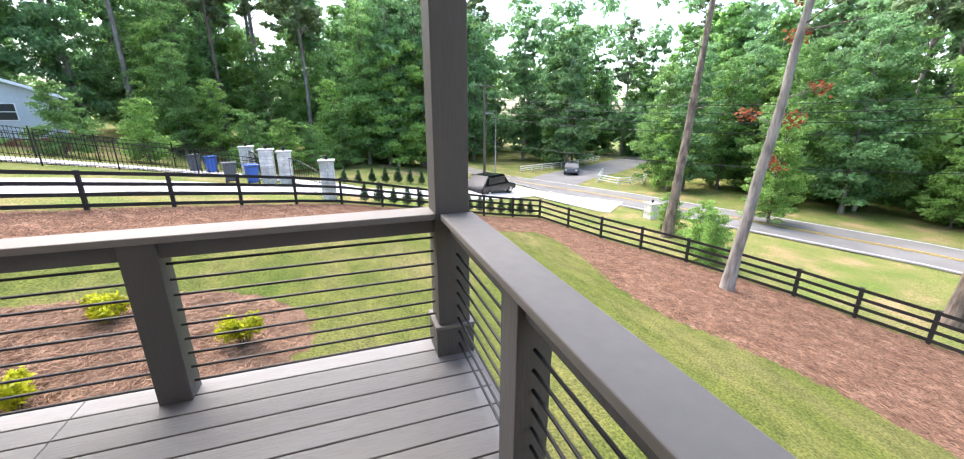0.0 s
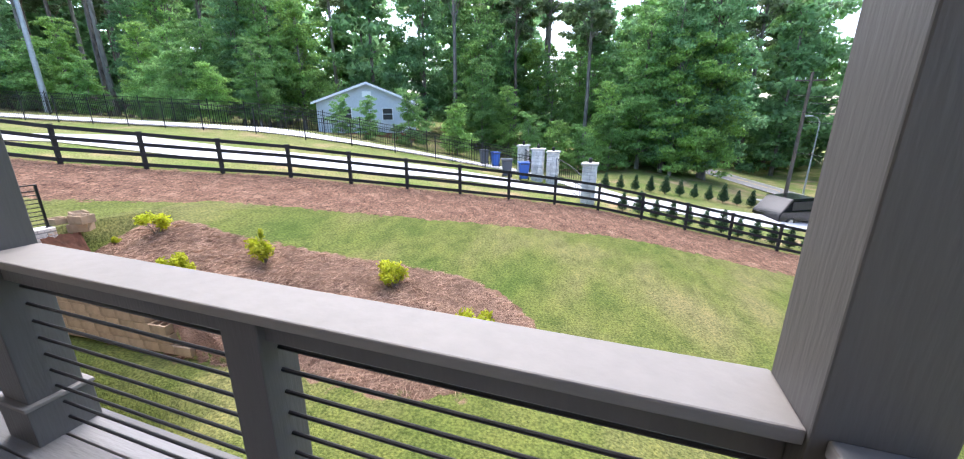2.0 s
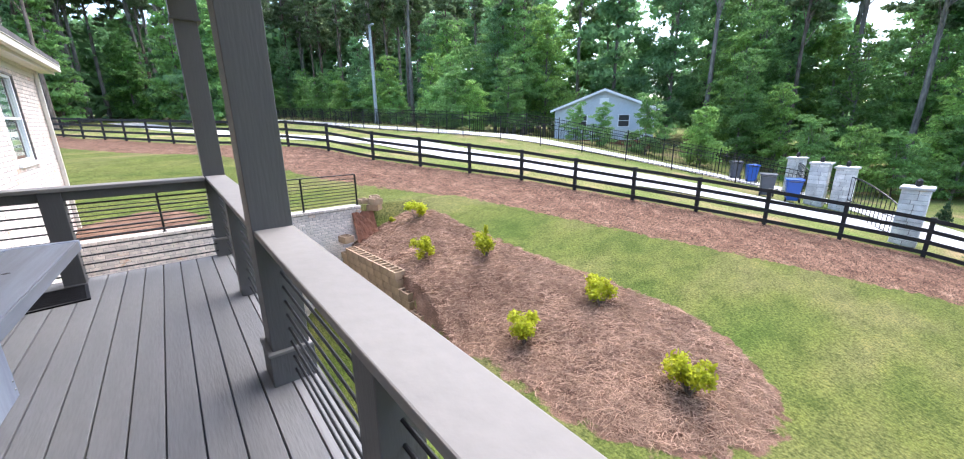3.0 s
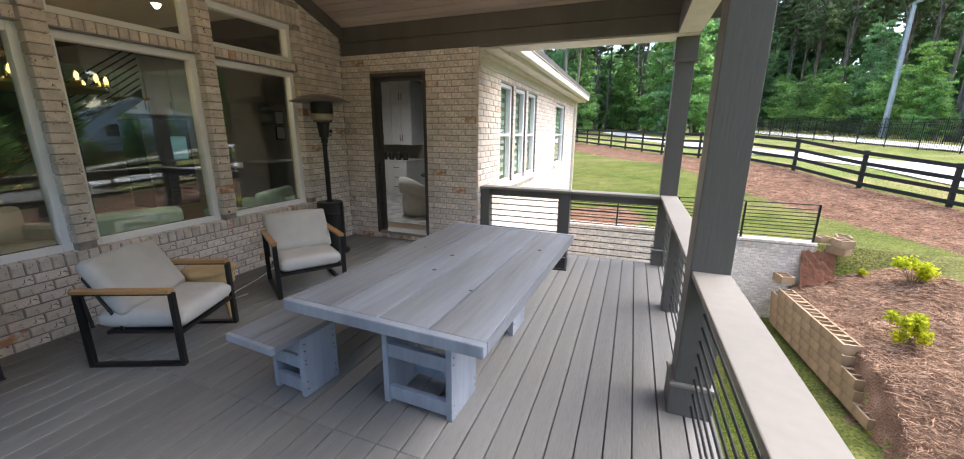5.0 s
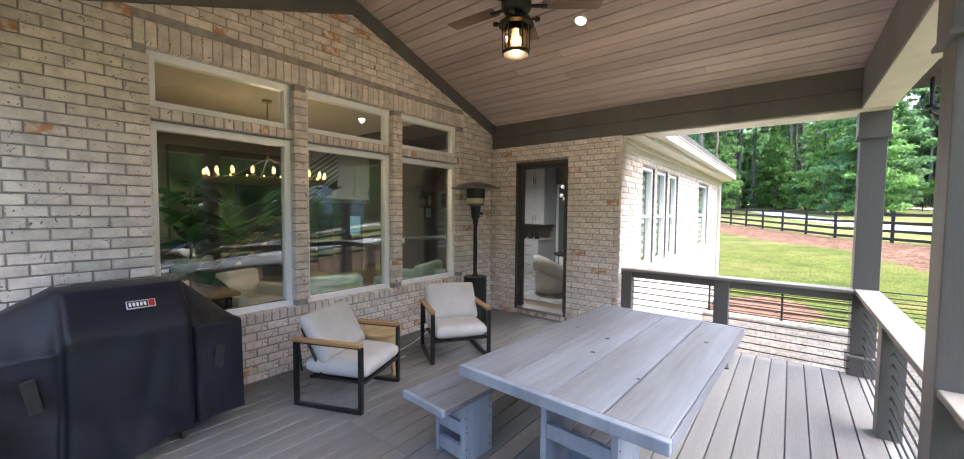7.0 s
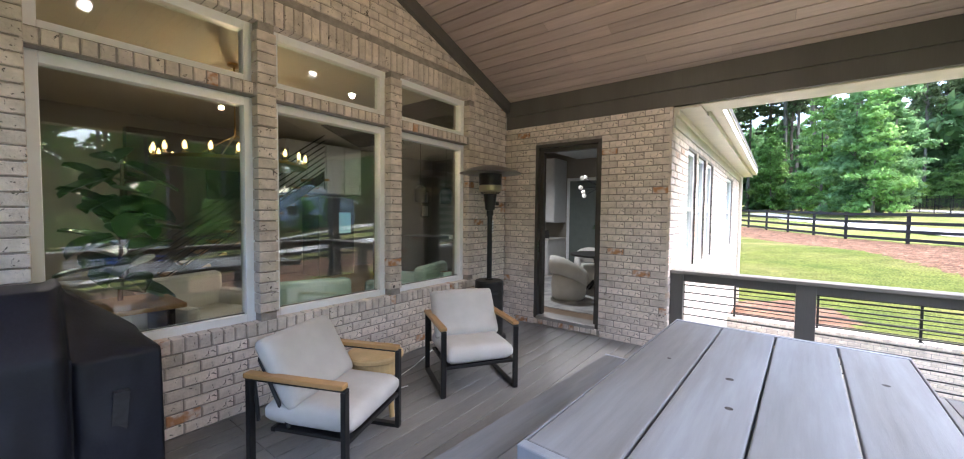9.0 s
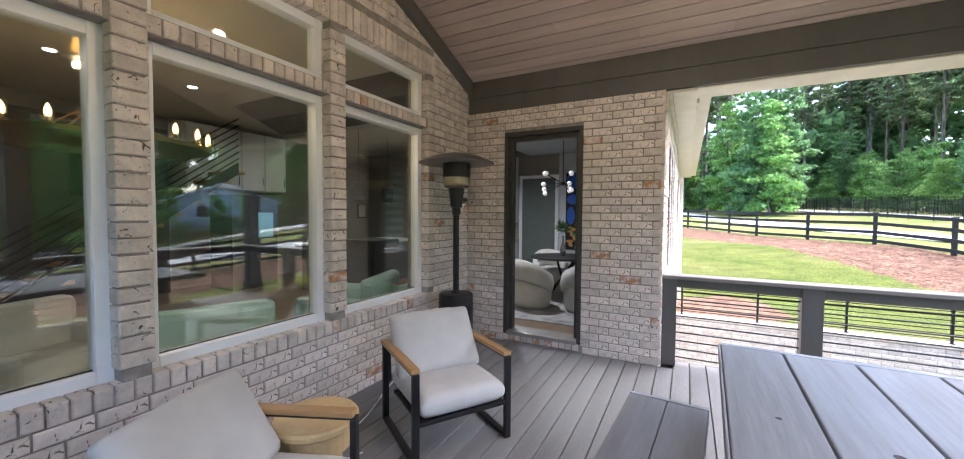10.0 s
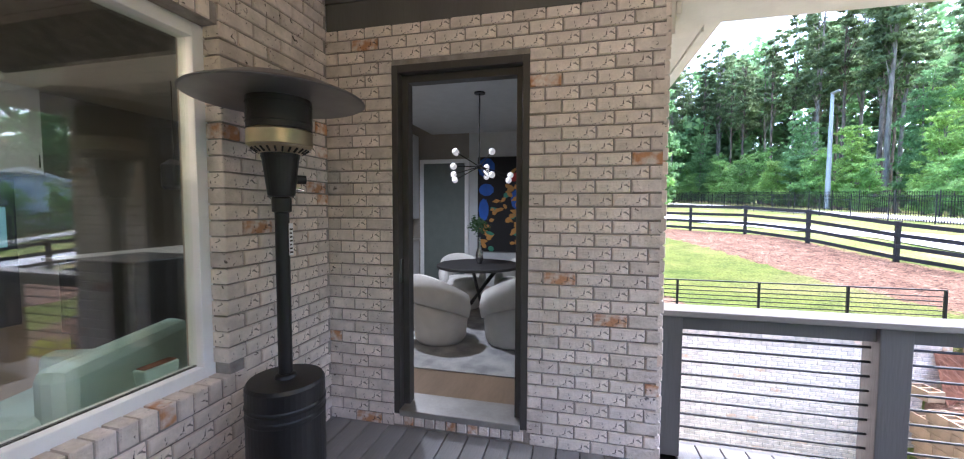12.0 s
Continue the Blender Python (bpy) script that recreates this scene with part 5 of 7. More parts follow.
# ---- drive, road ----
def strip(name, line, width, material, lift, label, category="road", kind="structure", parent=None, n=6):
    """A paved ribbon laid on the ground along a line."""
    pts = []
    for a, b in zip(line, line[1:]):
        for i in range(n):
            t = i / n
            pts.append(Vector((a[0] + (b[0] - a[0]) * t, a[1] + (b[1] - a[1]) * t, 0)))
    pts.append(Vector((*line[-1], 0)))
    V, F = [], []
    m = 4
    for i, p in enumerate(pts):
        d = (pts[min(i + 1, len(pts) - 1)] - pts[max(i - 1, 0)]).normalized()
        s = Vector((-d.y, d.x, 0))
        for k in range(m + 1):
            q = p + s * width * (k / m - 0.5)
            V.append((q.x, q.y, ground_z(q.x, q.y) + lift))
    for i in range(len(pts) - 1):
        for k in range(m):
            a = i * (m + 1) + k
            F.append((a, a + 1, a + m + 2, a + m + 1))
    ob = pydata(name, V, F, material, parent)
    if parent is None:
        tagged(ob, label, category, kind=kind)
    return ob


def offset_line(line, off):
    out = []
    for i, p in enumerate(line):
        a, b = line[max(i - 1, 0)], line[min(i + 1, len(line) - 1)]
        d = Vector((b[0] - a[0], b[1] - a[1], 0)).normalized()
        out.append((p[0] - d.y * off, p[1] + d.x * off))
    return out


DRIVE = [(66, 4), (46, -0.5), (33, -5.0), (25, -8.6), (17.3, -12.7), (9.8, -18.2), (4.5, -21.2), (0, -23.2), (-5, -25.3), (-12, -28.8), (-18, -33)]
strip("driveway", DRIVE, 2.7, CONC, 0.05, "pale concrete driveway behind the paddock fence", "driveway")
DRIVE2 = [(80, -8), (56, -13), (38, -15.4), (23.5, -17.6), (13, -25), (7, -28.5)]
strip("driveway_upper", DRIVE2 + [(3.5, -27), (0.5, -24)], 2.8, CONC, 0.06, "pale concrete upper drive beside the iron fence", "driveway")
ROAD = [(-44, 36), (-38.5, 14), (-35, 0), (-32, -10), (-28.2, -18), (-24.3, -28.5), (-19, -39), (-10, -53), (6, -74)]
strip("road", ROAD, 6.2, ROADM, 0.06, "grey two-lane asphalt road", "road")
for _o, _m, _w in ((0.1, PAINTY, 0.12), (-0.18, PAINTY, 0.12), (2.75, PAINTW, 0.12), (-2.75, PAINTW, 0.12)):
    strip("road_line", offset_line(ROAD, _o), _w, _m, 0.085, "painted road line", "road marking")
SIDE = [(-20, -37), (-26.5, -42.3), (-34.3, -46.8), (-43.4, -53), (-56, -60)]
strip("side_road", SIDE, 6.5, ROADM, 0.055, "grey asphalt side road", "road")
strip("pavement", [(-21.5, -25.5), (-17, -31), (-12, -36.5)], 4.5, CONC, 0.07, "pale concrete apron beside the road", "pavement")


# ---- iron picket fences ----
def picket_fence(line, label, h=1.45):
    o = thing("iron_fence", pose(0, 0, 0), label, "fence")
    V, F = [], []

    def bar(p, q, r):
        k = len(V)
        d = (q - p).normalized()
        s = d.orthogonal().normalized() * r
        u = d.cross(s)
        for c in (p, q):
            V.extend(tuple(c + w) for w in (s, u, -s, -u))
        for i in range(4):
            j = (i + 1) % 4
            F.append((k + i, k + j, k + 4 + j, k + 4 + i))

    for a, b in zip(line, line[1:]):
        a, b = Vector((*a, 0)), Vector((*b, 0))
        n = max(1, int((b - a).length / 2.4))
        for i in range(n):
            p, q = a + (b - a) * i / n, a + (b - a) * (i + 1) / n
            p.z, q.z = ground_z(p.x, p.y), ground_z(q.x, q.y)
            part("iron_post", T(p - Vector((0, 0, 0.2)), p + Vector((0, 0, h + 0.1)), 0.035, n=6), BLACK, o)
            for z in (0.15, h - 0.28, h - 0.06):
                bar(p + Vector((0, 0, z)), q + Vector((0, 0, z)), 0.022)
            for k in range(1, 18):
                c = p + (q - p) * k / 18
                bar(c + Vector((0, 0, 0.05)), c + Vector((0, 0, h)), 0.011)
    ob = pydata("picketwork", V, F, BLACK, o)
    ob["kind"] = "stuff"
    return o


picket_fence(offset_line(DRIVE2, -2.0) + [(4.6, -25.6)], "black iron picket fence between the two drives")
picket_fence(offset_line(DRIVE2, 2.6), "tall black iron picket fence before the woods", 1.6)


# ---- gate pillars, gates, bins ----
def pillar(x, y, h=2.0, w=0.36):
    o = thing("gate_pillar", pose(x, y, ground_z(x, y)), "square pale stone gate pillar with a flat cap", "pillar", "gate pillars")
    rng = random.Random(int(x * 10 + y * 3))
    part("core", B(-w + 0.03, w - 0.03, -w + 0.03, w - 0.03, -0.2, h), MORTAR, o)
    z = 0.0
    while z < h - 0.05:
        hh = min(rng.uniform(0.14, 0.24), h - z)
        s = rng.uniform(-0.1, 0.1)
        for a, b in ((-w, s), (s, w)):
            part("stone", B(a + 0.008, b - 0.008, -w, w, z + 0.006, z + hh - 0.006, 0.012), STONE, o)
        z += hh
    part("cap", B(-w - 0.06, w + 0.06, -w - 0.06, w + 0.06, h, h + 0.1, 0.02), CONC, o)
    part("lantern", lathe([(0.05, h + 0.1), (0.09, h + 0.14), (0.09, h + 0.3), (0.02, h + 0.38)], 8), BLACK, o)
    return o


PIL = [(1.6, -20.0), (4.2, -24.6), (5.1, -24.2), (6.7, -27.0)]
for _p in PIL:
    pillar(*_p)
pillar(-21.7, -21.6, 1.15, 0.4)


def iron_gate(a, b):
    a, b = Vector((*a, 0)), Vector((*b, 0))
    o = thing("iron_gate", pose(0, 0, 0), "arched black wrought iron driveway gate", "gate", "driveway gates")
    za = ground_z(a.x, a.y)
    n = 14
    top = []
    for i in range(n + 1):
        p = a + (b - a) * i / n
        h = 1.15 + 0.65 * math.sin(math.pi / 2 * i / n)
        top.append((p.x, p.y, za + h))
        part("gate_bar", T((p.x, p.y, za + 0.1), top[-1], 0.014, n=6), BLACK, o)
    wire("gate_top", top, 0.03, BLACK, o)
    for z in (0.12, 0.75):
        part("gate_rail", T((a.x, a.y, za + z), (b.x, b.y, za + z), 0.022, n=6), BLACK, o)
    return o


iron_gate((1.8, -20.4), (3.9, -24.1))
iron_gate((5.3, -24.6), (6.5, -26.6))


def bin_(x, y, col, rot):
    o = thing("wheelie_bin", pose(x, y, ground_z(x, y) + 0.04, 0, 0, rot), "large plastic wheeled rubbish bin with a lid", "bin", "rubbish bins")
    bm = bmesh.new()
    r = bmesh.ops.create_cone(bm, cap_ends=True, segments=4, radius1=0.34, radius2=0.45, depth=0.95, matrix=Matrix.Translation((0, 0, 0.53)) @ Matrix.Rotation(math.pi / 4, 4, "Z"))
    bmesh.ops.bevel(bm, geom=list(bm.edges), offset=0.03, segments=2, affect="EDGES")
    part("body", bm, col, o)
    part("lid", B(-0.36, 0.36, -0.38, 0.34, 1.01, 1.09, 0.03), col, o)
    part("handle", T((-0.25, 0.4, 0.98), (0.25, 0.4, 0.98), 0.02, n=8), BLACK, o)
    for s in (-0.27, 0.27):
        part("wheel", T((s - 0.03, 0.3, 0.1), (s + 0.03, 0.3, 0.1), 0.11, n=14), BLACK, o)
    return o


BLUEP = mat("blue_plastic", (0.02, 0.10, 0.42), rough=0.4, var=0.05)
GREYP = mat("dark_grey_plastic", (0.07, 0.08, 0.10), rough=0.45, var=0.05)
bin_(9.1, -28.0, BLUEP, 30)
bin_(9.95, -27.8, GREYP, 30)
bin_(5.75, -23.0, BLUEP, 20)
bin_(6.7, -22.5, GREYP, 20)


# ---- cottage in the woods ----
def cottage(m):
    o = thing("house", m, "small pale blue clapboard house with a low gable roof", "house")
    w, d, h, pk = 4.4, 10.0, 2.7, 4.3
    for s, t in ((0, 1),):
        pydata("gable_wall", [(-w, 0, -1), (w, 0, -1), (w, 0, h), (0, 0, pk), (-w, 0, h), (-w, 0.2, -1), (w, 0.2, -1), (w, 0.2, h), (0, 0.2, pk), (-w, 0.2, h)], [(0, 1, 2, 3, 4), (9, 8, 7, 6, 5), (0, 5, 6, 1), (1, 6, 7, 2), (4, 9, 5, 0)], SIDING, o)
    k = 0
    while -0.1 + k * 0.16 < pk - 0.2:
        z = -0.1 + k * 0.16
        half = w if z + 0.16 < h else w * (pk - z - 0.16) / (pk - h)
        part("clapboard", B(-half, half, -0.025, -0.002, z, z + 0.15, 0.0), SIDING, o)
        k += 1
    part("side_wall", B(-w, -w + 0.2, 0.2, d, -1, h), SIDING, o)
    part("side_wall", B(w - 0.2, w, 0.2, d, -1, h), SIDING, o)
    for s in (-1, 1):
        slab("roof", [(s * (w + 0.4), -0.4, h - 0.2), (0, -0.4, pk + 0.02), (0, d, pk + 0.02), (s * (w + 0.4), d, h - 0.2)], 0.12, ROOF, o)
        slab("barge_board", [(s * (w + 0.4), -0.44, h - 0.32), (0, -0.44, pk - 0.1), (0, -0.41, pk - 0.1), (s * (w + 0.4), -0.41, h - 0.32)], 0.2, WHITE, o)
    for x in (-1.9, 1.8):
        wd = part("window", B(x - 0.5, x + 0.5, -0.06, -0.03, 1.05, 2.15, 0.01), WHITE, o)
        for z0, z1 in ((1.1, 1.58), (1.63, 2.1)):
            part("pane", B(x - 0.44, x + 0.44, -0.07, -0.061, z0, z1), DARKI, wd)
    part("vent", B(-0.4, 0.4, -0.06, -0.028, 3.1, 3.6), WHITE, o)
    part("foundation", B(-w - 0.02, w + 0.02, -0.03, 0.0, -1, -0.1), mat("red_foundation", (0.30, 0.12, 0.07), rough=0.9, var=0.1), o)
    return o


cottage(Matrix.Translation((22.6, -31.5, ground_z(22.6, -31.5) + 0.35)) @ pose(0, 0, 0, 0, 0, 214 - 180 + 180))


# ---- trees ----
def trunk(bm, h, r, lean=(0, 0), seed=0, n=9, segs=7):
    rng = random.Random(seed)
    p = Vector((0, 0, -0.4))
    for i in range(segs):
        q = Vector((lean[0] * (i + 1) / segs + rng.uniform(-0.05, 0.05), lean[1] * (i + 1) / segs + rng.uniform(-0.05, 0.05), h * (i + 1) / segs))
        a, b = r * (1 - 0.8 * i / segs), r * (1 - 0.8 * (i + 1) / segs)
        if i == 0:
            a *= 1.35
        tube(bm, p, q, a, b, n, False)
        p = q
    return bm


class Kind:
    """Shared meshes of one kind of tree."""

    def __init__(self, name, label, h, r, blobs, n, size, seed, leaf, bark, limbs=8, low=0.4):
        rng = random.Random(seed)
        bm = trunk(bmesh.new(), h, r, (rng.uniform(-0.6, 0.6), rng.uniform(-0.6, 0.6)), seed)
        for b in rng.sample(blobs, min(limbs, len(blobs))):
            z0 = max(h * low * 0.8, b[2] - rng.uniform(0.8, 2.2))
            tube(bm, (0, 0, min(z0, h * 0.95)), (b[0] * 0.8, b[1] * 0.8, b[2]), r * 0.3, r * 0.06, 5, False)
        me = bpy.data.meshes.new("trunk")
        bm.to_mesh(me)
        bm.free()
        me.materials.append(bark)
        self.trunk, self.label, self.name = me, label, name
        self.crown = cloud_mesh("crown", blobs, n, size, seed, leaf, 0.75, True)

    def plant(self, x, y, s=1.0, rot=0.0, dz=0.0, group="trees at the edge of the woods"):
        o = thing(self.name, Matrix.Translation((x, y, ground_z(x, y) + dz)) @ pose(0, 0, 0, 0, 0, rot) @ Matrix.Diagonal((s, s, s, 1)), self.label, "tree", group)
        obm("trunk", self.trunk, o)
        obm("crown", self.crown, o)
        return o


def lobes(rng, n, rad, z0, z1, size, flat=0.75, taper=0.55):
    out = []
    for i in range(n):
        z = z0 + (z1 - z0) * (i + rng.random()) / n
        f = 1 - taper * abs((z - z0) / (z1 - z0) - 0.28) * 1.2
        a, r = rng.uniform(0, 6.283), rad * f * rng.uniform(0.15, 1.0)
        s = size * rng.uniform(0.6, 1.3) * max(0.45, f)
        out.append((r * math.cos(a), r * math.sin(a), z, s, s, s * flat))
    return out


_r = random.Random(11)
_BL, _DL, _UL, _PL = ("tall leafy green broadleaf tree at the woods edge", "tall dark green broadleaf tree in the woods", "low bushy green understory tree", "tall straight pine with a bare grey trunk")
BROAD = [Kind("broadleaf_tree", _BL, 13, 0.17, lobes(_r, 150, 3.3, 1.2, 14.5, 0.95, 0.42), 14500, 0.135, 21, LEAF, BARKG, 34, 0.15),
         Kind("broadleaf_tree", _BL, 11, 0.15, lobes(_r, 130, 3.1, 0.8, 12.5, 0.9, 0.42), 13500, 0.135, 22, LEAFY, BARKG, 34, 0.15),
         Kind("broadleaf_tree", _DL, 15, 0.2, lobes(_r, 160, 3.5, 1.4, 17, 1.0, 0.42), 14500, 0.145, 23, LEAFD, BARKG, 34, 0.2)]
BUSHY = [Kind("understory_tree", _UL, 4.5, 0.06, lobes(_r, 70, 2.0, 0.3, 5.2, 0.65, 0.42), 7600, 0.092, 24, LEAFY, BARKG, 20, 0.1),
         Kind("understory_tree", _UL, 5.5, 0.07, lobes(_r, 76, 2.1, 0.3, 6.2, 0.7, 0.42), 7600, 0.096, 25, LEAF, BARKG, 20, 0.1)]
PINES = [Kind("pine_tree", _PL, 24, 0.24, lobes(_r, 54, 2.5, 13, 25.5, 0.7, 0.35), 5200, 0.16, 26, NEEDLE, BARKG, 30, 0.45),
         Kind("pine_tree", _PL, 21, 0.21, lobes(_r, 50, 2.3, 12, 22.5, 0.65, 0.35), 4800, 0.16, 27, NEEDLE, BARK, 30, 0.45)]
FAR = [Kind("broadleaf_tree", _BL, 16, 0.2, lobes(_r, 90, 3.8, 0.8, 18, 1.3, 0.35), 5000, 0.29, 28, LEAF, BARKG, 14, 0.15),
       Kind("broadleaf_tree", _DL, 18, 0.22, lobes(_r, 90, 4.0, 1.0, 20, 1.35, 0.35), 5000, 0.30, 29, LEAFD, BARKG, 14, 0.15),
       Kind("pine_tree", _PL, 26, 0.26, lobes(_r, 40, 2.6, 14, 27, 0.9, 0.35), 2600, 0.26, 30, NEEDLE, BARKG, 24, 0.5)]


def clear(x, y):
    """Keeps trees off the open ground, the drives, the road and the cottage."""
    if fence_gap(x, y) > -2:
        return False
    if (x - 22.6) ** 2 + (y + 31.5) ** 2 < 60:
        return False
    t = ((x - 0.5) * 22.1 + (y - 1) * -32.5) / (22.1 ** 2 + 32.5 ** 2)
    if 0.3 < t < 1.0 and abs((x - 0.5) * 32.5 + (y - 1) * 22.1) / 39.3 < 2.4:
        return False
    for line, off in ((DRIVE, 4.5), (DRIVE2, 5.2), (ROAD, 6.5), (SIDE, 4.6)):
        for a, b in zip(line, line[1:]):
            dx, dy = b[0] - a[0], b[1] - a[1]
            u = max(0, min(1, ((x - a[0]) * dx + (y - a[1]) * dy) / (dx * dx + dy * dy)))
            if math.hypot(a[0] + u * dx - x, a[1] + u * dy - y) < off:
                return False
    return True


def woods():
    rng = random.Random(5)
    # belts along the upper drive: understory in front, tall trees behind
    base = [(92, 4)] + DRIVE2 + [(2, -31), (-4, -35), (-9, -41)]
    for off, step, kinds, js in ((5.4, 3.4, BUSHY, (0.6, 1.05)), (8.8, 4.6, BROAD[:2], (0.45, 0.66)), (13.5, 5.0, BROAD, (0.72, 0.95)), (15, 7.0, PINES, (0.9, 1.1)), (19, 5.4, BROAD + PINES, (0.95, 1.15)), (25, 6.0, FAR, (0.95, 1.2)), (33, 6.5, FAR, (1.1, 1.3))):
        line = offset_line(base, off)
        for a, b in zip(line, line[1:]):
            n = max(1, round(math.hypot(b[0] - a[0], b[1] - a[1]) / step))
            for i in range(n):
                x = a[0] + (b[0] - a[0]) * (i + rng.random()) / n + rng.uniform(-1, 1)
                y = a[1] + (b[1] - a[1]) * (i + rng.random()) / n + rng.uniform(-1.5, 1.5)
                if not clear(x, y):
                    continue
                kind, size = rng.choice(kinds), rng.uniform(*js)
                if x > 50 and off > 6:
                    kind = rng.choice(PINES) if off > 11 else rng.choice(BROAD + BUSHY)
                    size = rng.uniform(0.95, 1.2) if kind in PINES or kind in BUSHY else rng.uniform(0.5, 0.72)
                kind.plant(x, y, size, rng.uniform(0, 360))
    # across and beside the road
    for x0, x1, y0, y1, n, kinds, js in ((-50, -39, -20, 26, 24, BROAD + BUSHY, (0.9, 1.3)), (-64, -50, -40, 30, 26, FAR, (0.9, 1.3)), (-48, -31, -34, -16, 12, BROAD + BUSHY, (0.8, 1.1)), (-62, -30, -74, -46, 26, FAR, (0.8, 1.2)), (-32, 10, -100, -62, 34, FAR, (0.9, 1.4)), (-13, 4, -58, -38, 18, BROAD + FAR, (0.9, 1.2)), (54, 84, -16, 34, 66, PINES, (0.95, 1.25)), (-46, -33, -34, -2, 16, BROAD, (0.85, 1.1)), (-70, -44, -60, -10, 26, FAR, (1.0, 1.3)), (58, 84, -14, 32, 34, FAR[2:], (1.0, 1.4)), (52, 76, -14, 34, 84, FAR[:2], (0.45, 0.78))):
        for _ in range(n):
            x, y = rng.uniform(x0, x1), rng.uniform(y0, y1)
            if clear(x, y):
                rng.choice(kinds).plant(x, y, rng.uniform(*js), rng.uniform(0, 360))


woods()


def far_woods():
    """The solid wall of forest behind the nearer trees, leaves too many to count."""
    rng = random.Random(77)
    bl = []
    for i in range(2300):
        a = radians(rng.uniform(-215, 40) if i % 5 < 3 else rng.uniform(-40, 40))
        r = rng.uniform(78, 104)
        x, y = 5 + r * math.cos(a), -4 + r * math.sin(a)
        h = rng.uniform(0.5, 8) if i % 3 == 0 else rng.uniform(1.5, 15 if x > 40 and y > -25 else 29)
        s = rng.uniform(1.6, 3.2)
        bl.append((x, y, ground_z(x, y) + h, s, s, s * 0.7))
    ob = new("far_woods", cloud_mesh("far_woods", bl, 200000, 0.6, 78, LEAFD, 0.75, True))
    tagged(ob, "dense green forest closing the view behind the trees", "forest", kind="stuff")


far_woods()

# lone trees by the paddock fence
def lone_pine(x, y, h, r, lean, seed, label, rust=False):
    o = thing("pine_tree", pose(x, y, ground_z(x, y)), label, "tree")
    part("trunk", trunk(bmesh.new(), h, r, lean, seed, 14, 12), BARK if not rust else BARKG, o)
    rng = random.Random(seed)
    if rust:
        bl = []
        for i in range(9):
            f = rng.uniform(0.28, 0.75)
            c = (lean[0] * f + rng.uniform(-1.1, 1.1), lean[1] * f + rng.uniform(-1.1, 1.1), h * f)
            bl.append((*c, 0.4, 0.4, 0.3))
            part("branch", T((lean[0] * f, lean[1] * f, h * f - 0.4), c, 0.03, 0.01, 5), BARKG, o)
        obm("dead_foliage", cloud_mesh("dead_foliage", bl, 420, 0.1, seed, RUST), o)
    for i in range(9):
        f = rng.uniform(0.35, 0.9)
        a = rng.uniform(0, 6.28)
        part("branch", T((lean[0] * f, lean[1] * f, h * f), (lean[0] * f + 1.6 * math.cos(a), lean[1] * f + 1.6 * math.sin(a), h * f + rng.uniform(-0.2, 0.8)), 0.035, 0.012, 5), BARK, o)
    obm("crown", cloud_mesh("crown", [(b[0] + lean[0], b[1] + lean[1], b[2], *b[3:]) for b in lobes(rng, 18, 2.5, h * 0.75, h * 1.05, 1.0, 0.5)], 3000, 0.2, seed, NEEDLE), o)


lone_pine(-14.7, -9.15, 19, 0.24, (-0.6, 1.3), 31, "leaning pine with rust-red dead leaves", True)
lone_pine(-19.4, -17.5, 21, 0.32, (-0.9, 0.6), 32, "tall thick pine trunk standing by the fence")
lone_pine(-21.8, -4.8, 20, 0.34, (-0.3, 0.5), 33, "thick pine trunk beside the road verge")
for _x, _y, _s in ((-17.6, -12.6, 0.55), (-19.0, -14.6, 0.6), (-20.5, -18.6, 0.55)):
    BUSHY[0].plant(_x, _y, _s, _x * 40)
for _x, _y, _s in ((-24.5, -20.5, 0.62), (-27, -33.5, 0.6)):
    BROAD[1].plant(_x - 4.5, _y + 3, _s, _x * 31)
for _x, _y, _s in ((19.9, -27.6, 0.55), (21.6, -26.4, 0.5), (17.0, -29.4, 0.75)):
    BUSHY[1].plant(_x, _y, _s, _x * 40)


# small evergreens along the drive
EVERG = leafmat("evergreen_leaf", (0.075, 0.14, 0.06), (0.05, 0.10, 0.045))


def evergreen(x, y, s):
    o = thing("evergreen", Matrix.Translation((x, y, ground_z(x, y))) @ Matrix.Diagonal((s, s, s, 1)), "small dark conical evergreen planted beside the drive", "shrub", "row of evergreens")
    obm("trunk", EG_T, o)
    obm("foliage", EG_C, o)


_b = T((0, 0, -0.1), (0, 0, 0.5), 0.03, 0.015, 6)
EG_T = bpy.data.meshes.new("trunk")
_b.to_mesh(EG_T)
_b.free()
EG_T.materials.append(BARK)
EG_C = cloud_mesh("foliage", [(0, 0, 0.25 + 0.16 * i, 0.3 - 0.045 * i, 0.3 - 0.045 * i, 0.16) for i in range(6)], 900, 0.05, 41, EVERG)
_rg = random.Random(8)
for _i in range(15):
    _t = _i / 14
    evergreen(-0.2 - 11.4 * _t, -20.3 - 2.2 * _t, _rg.uniform(0.85, 1.1))
for _i in range(14):
    _t = _i / 13
    evergreen(0.9 - 13.0 * _t, -27.2 - 5.0 * _t, _rg.uniform(0.9, 1.2))


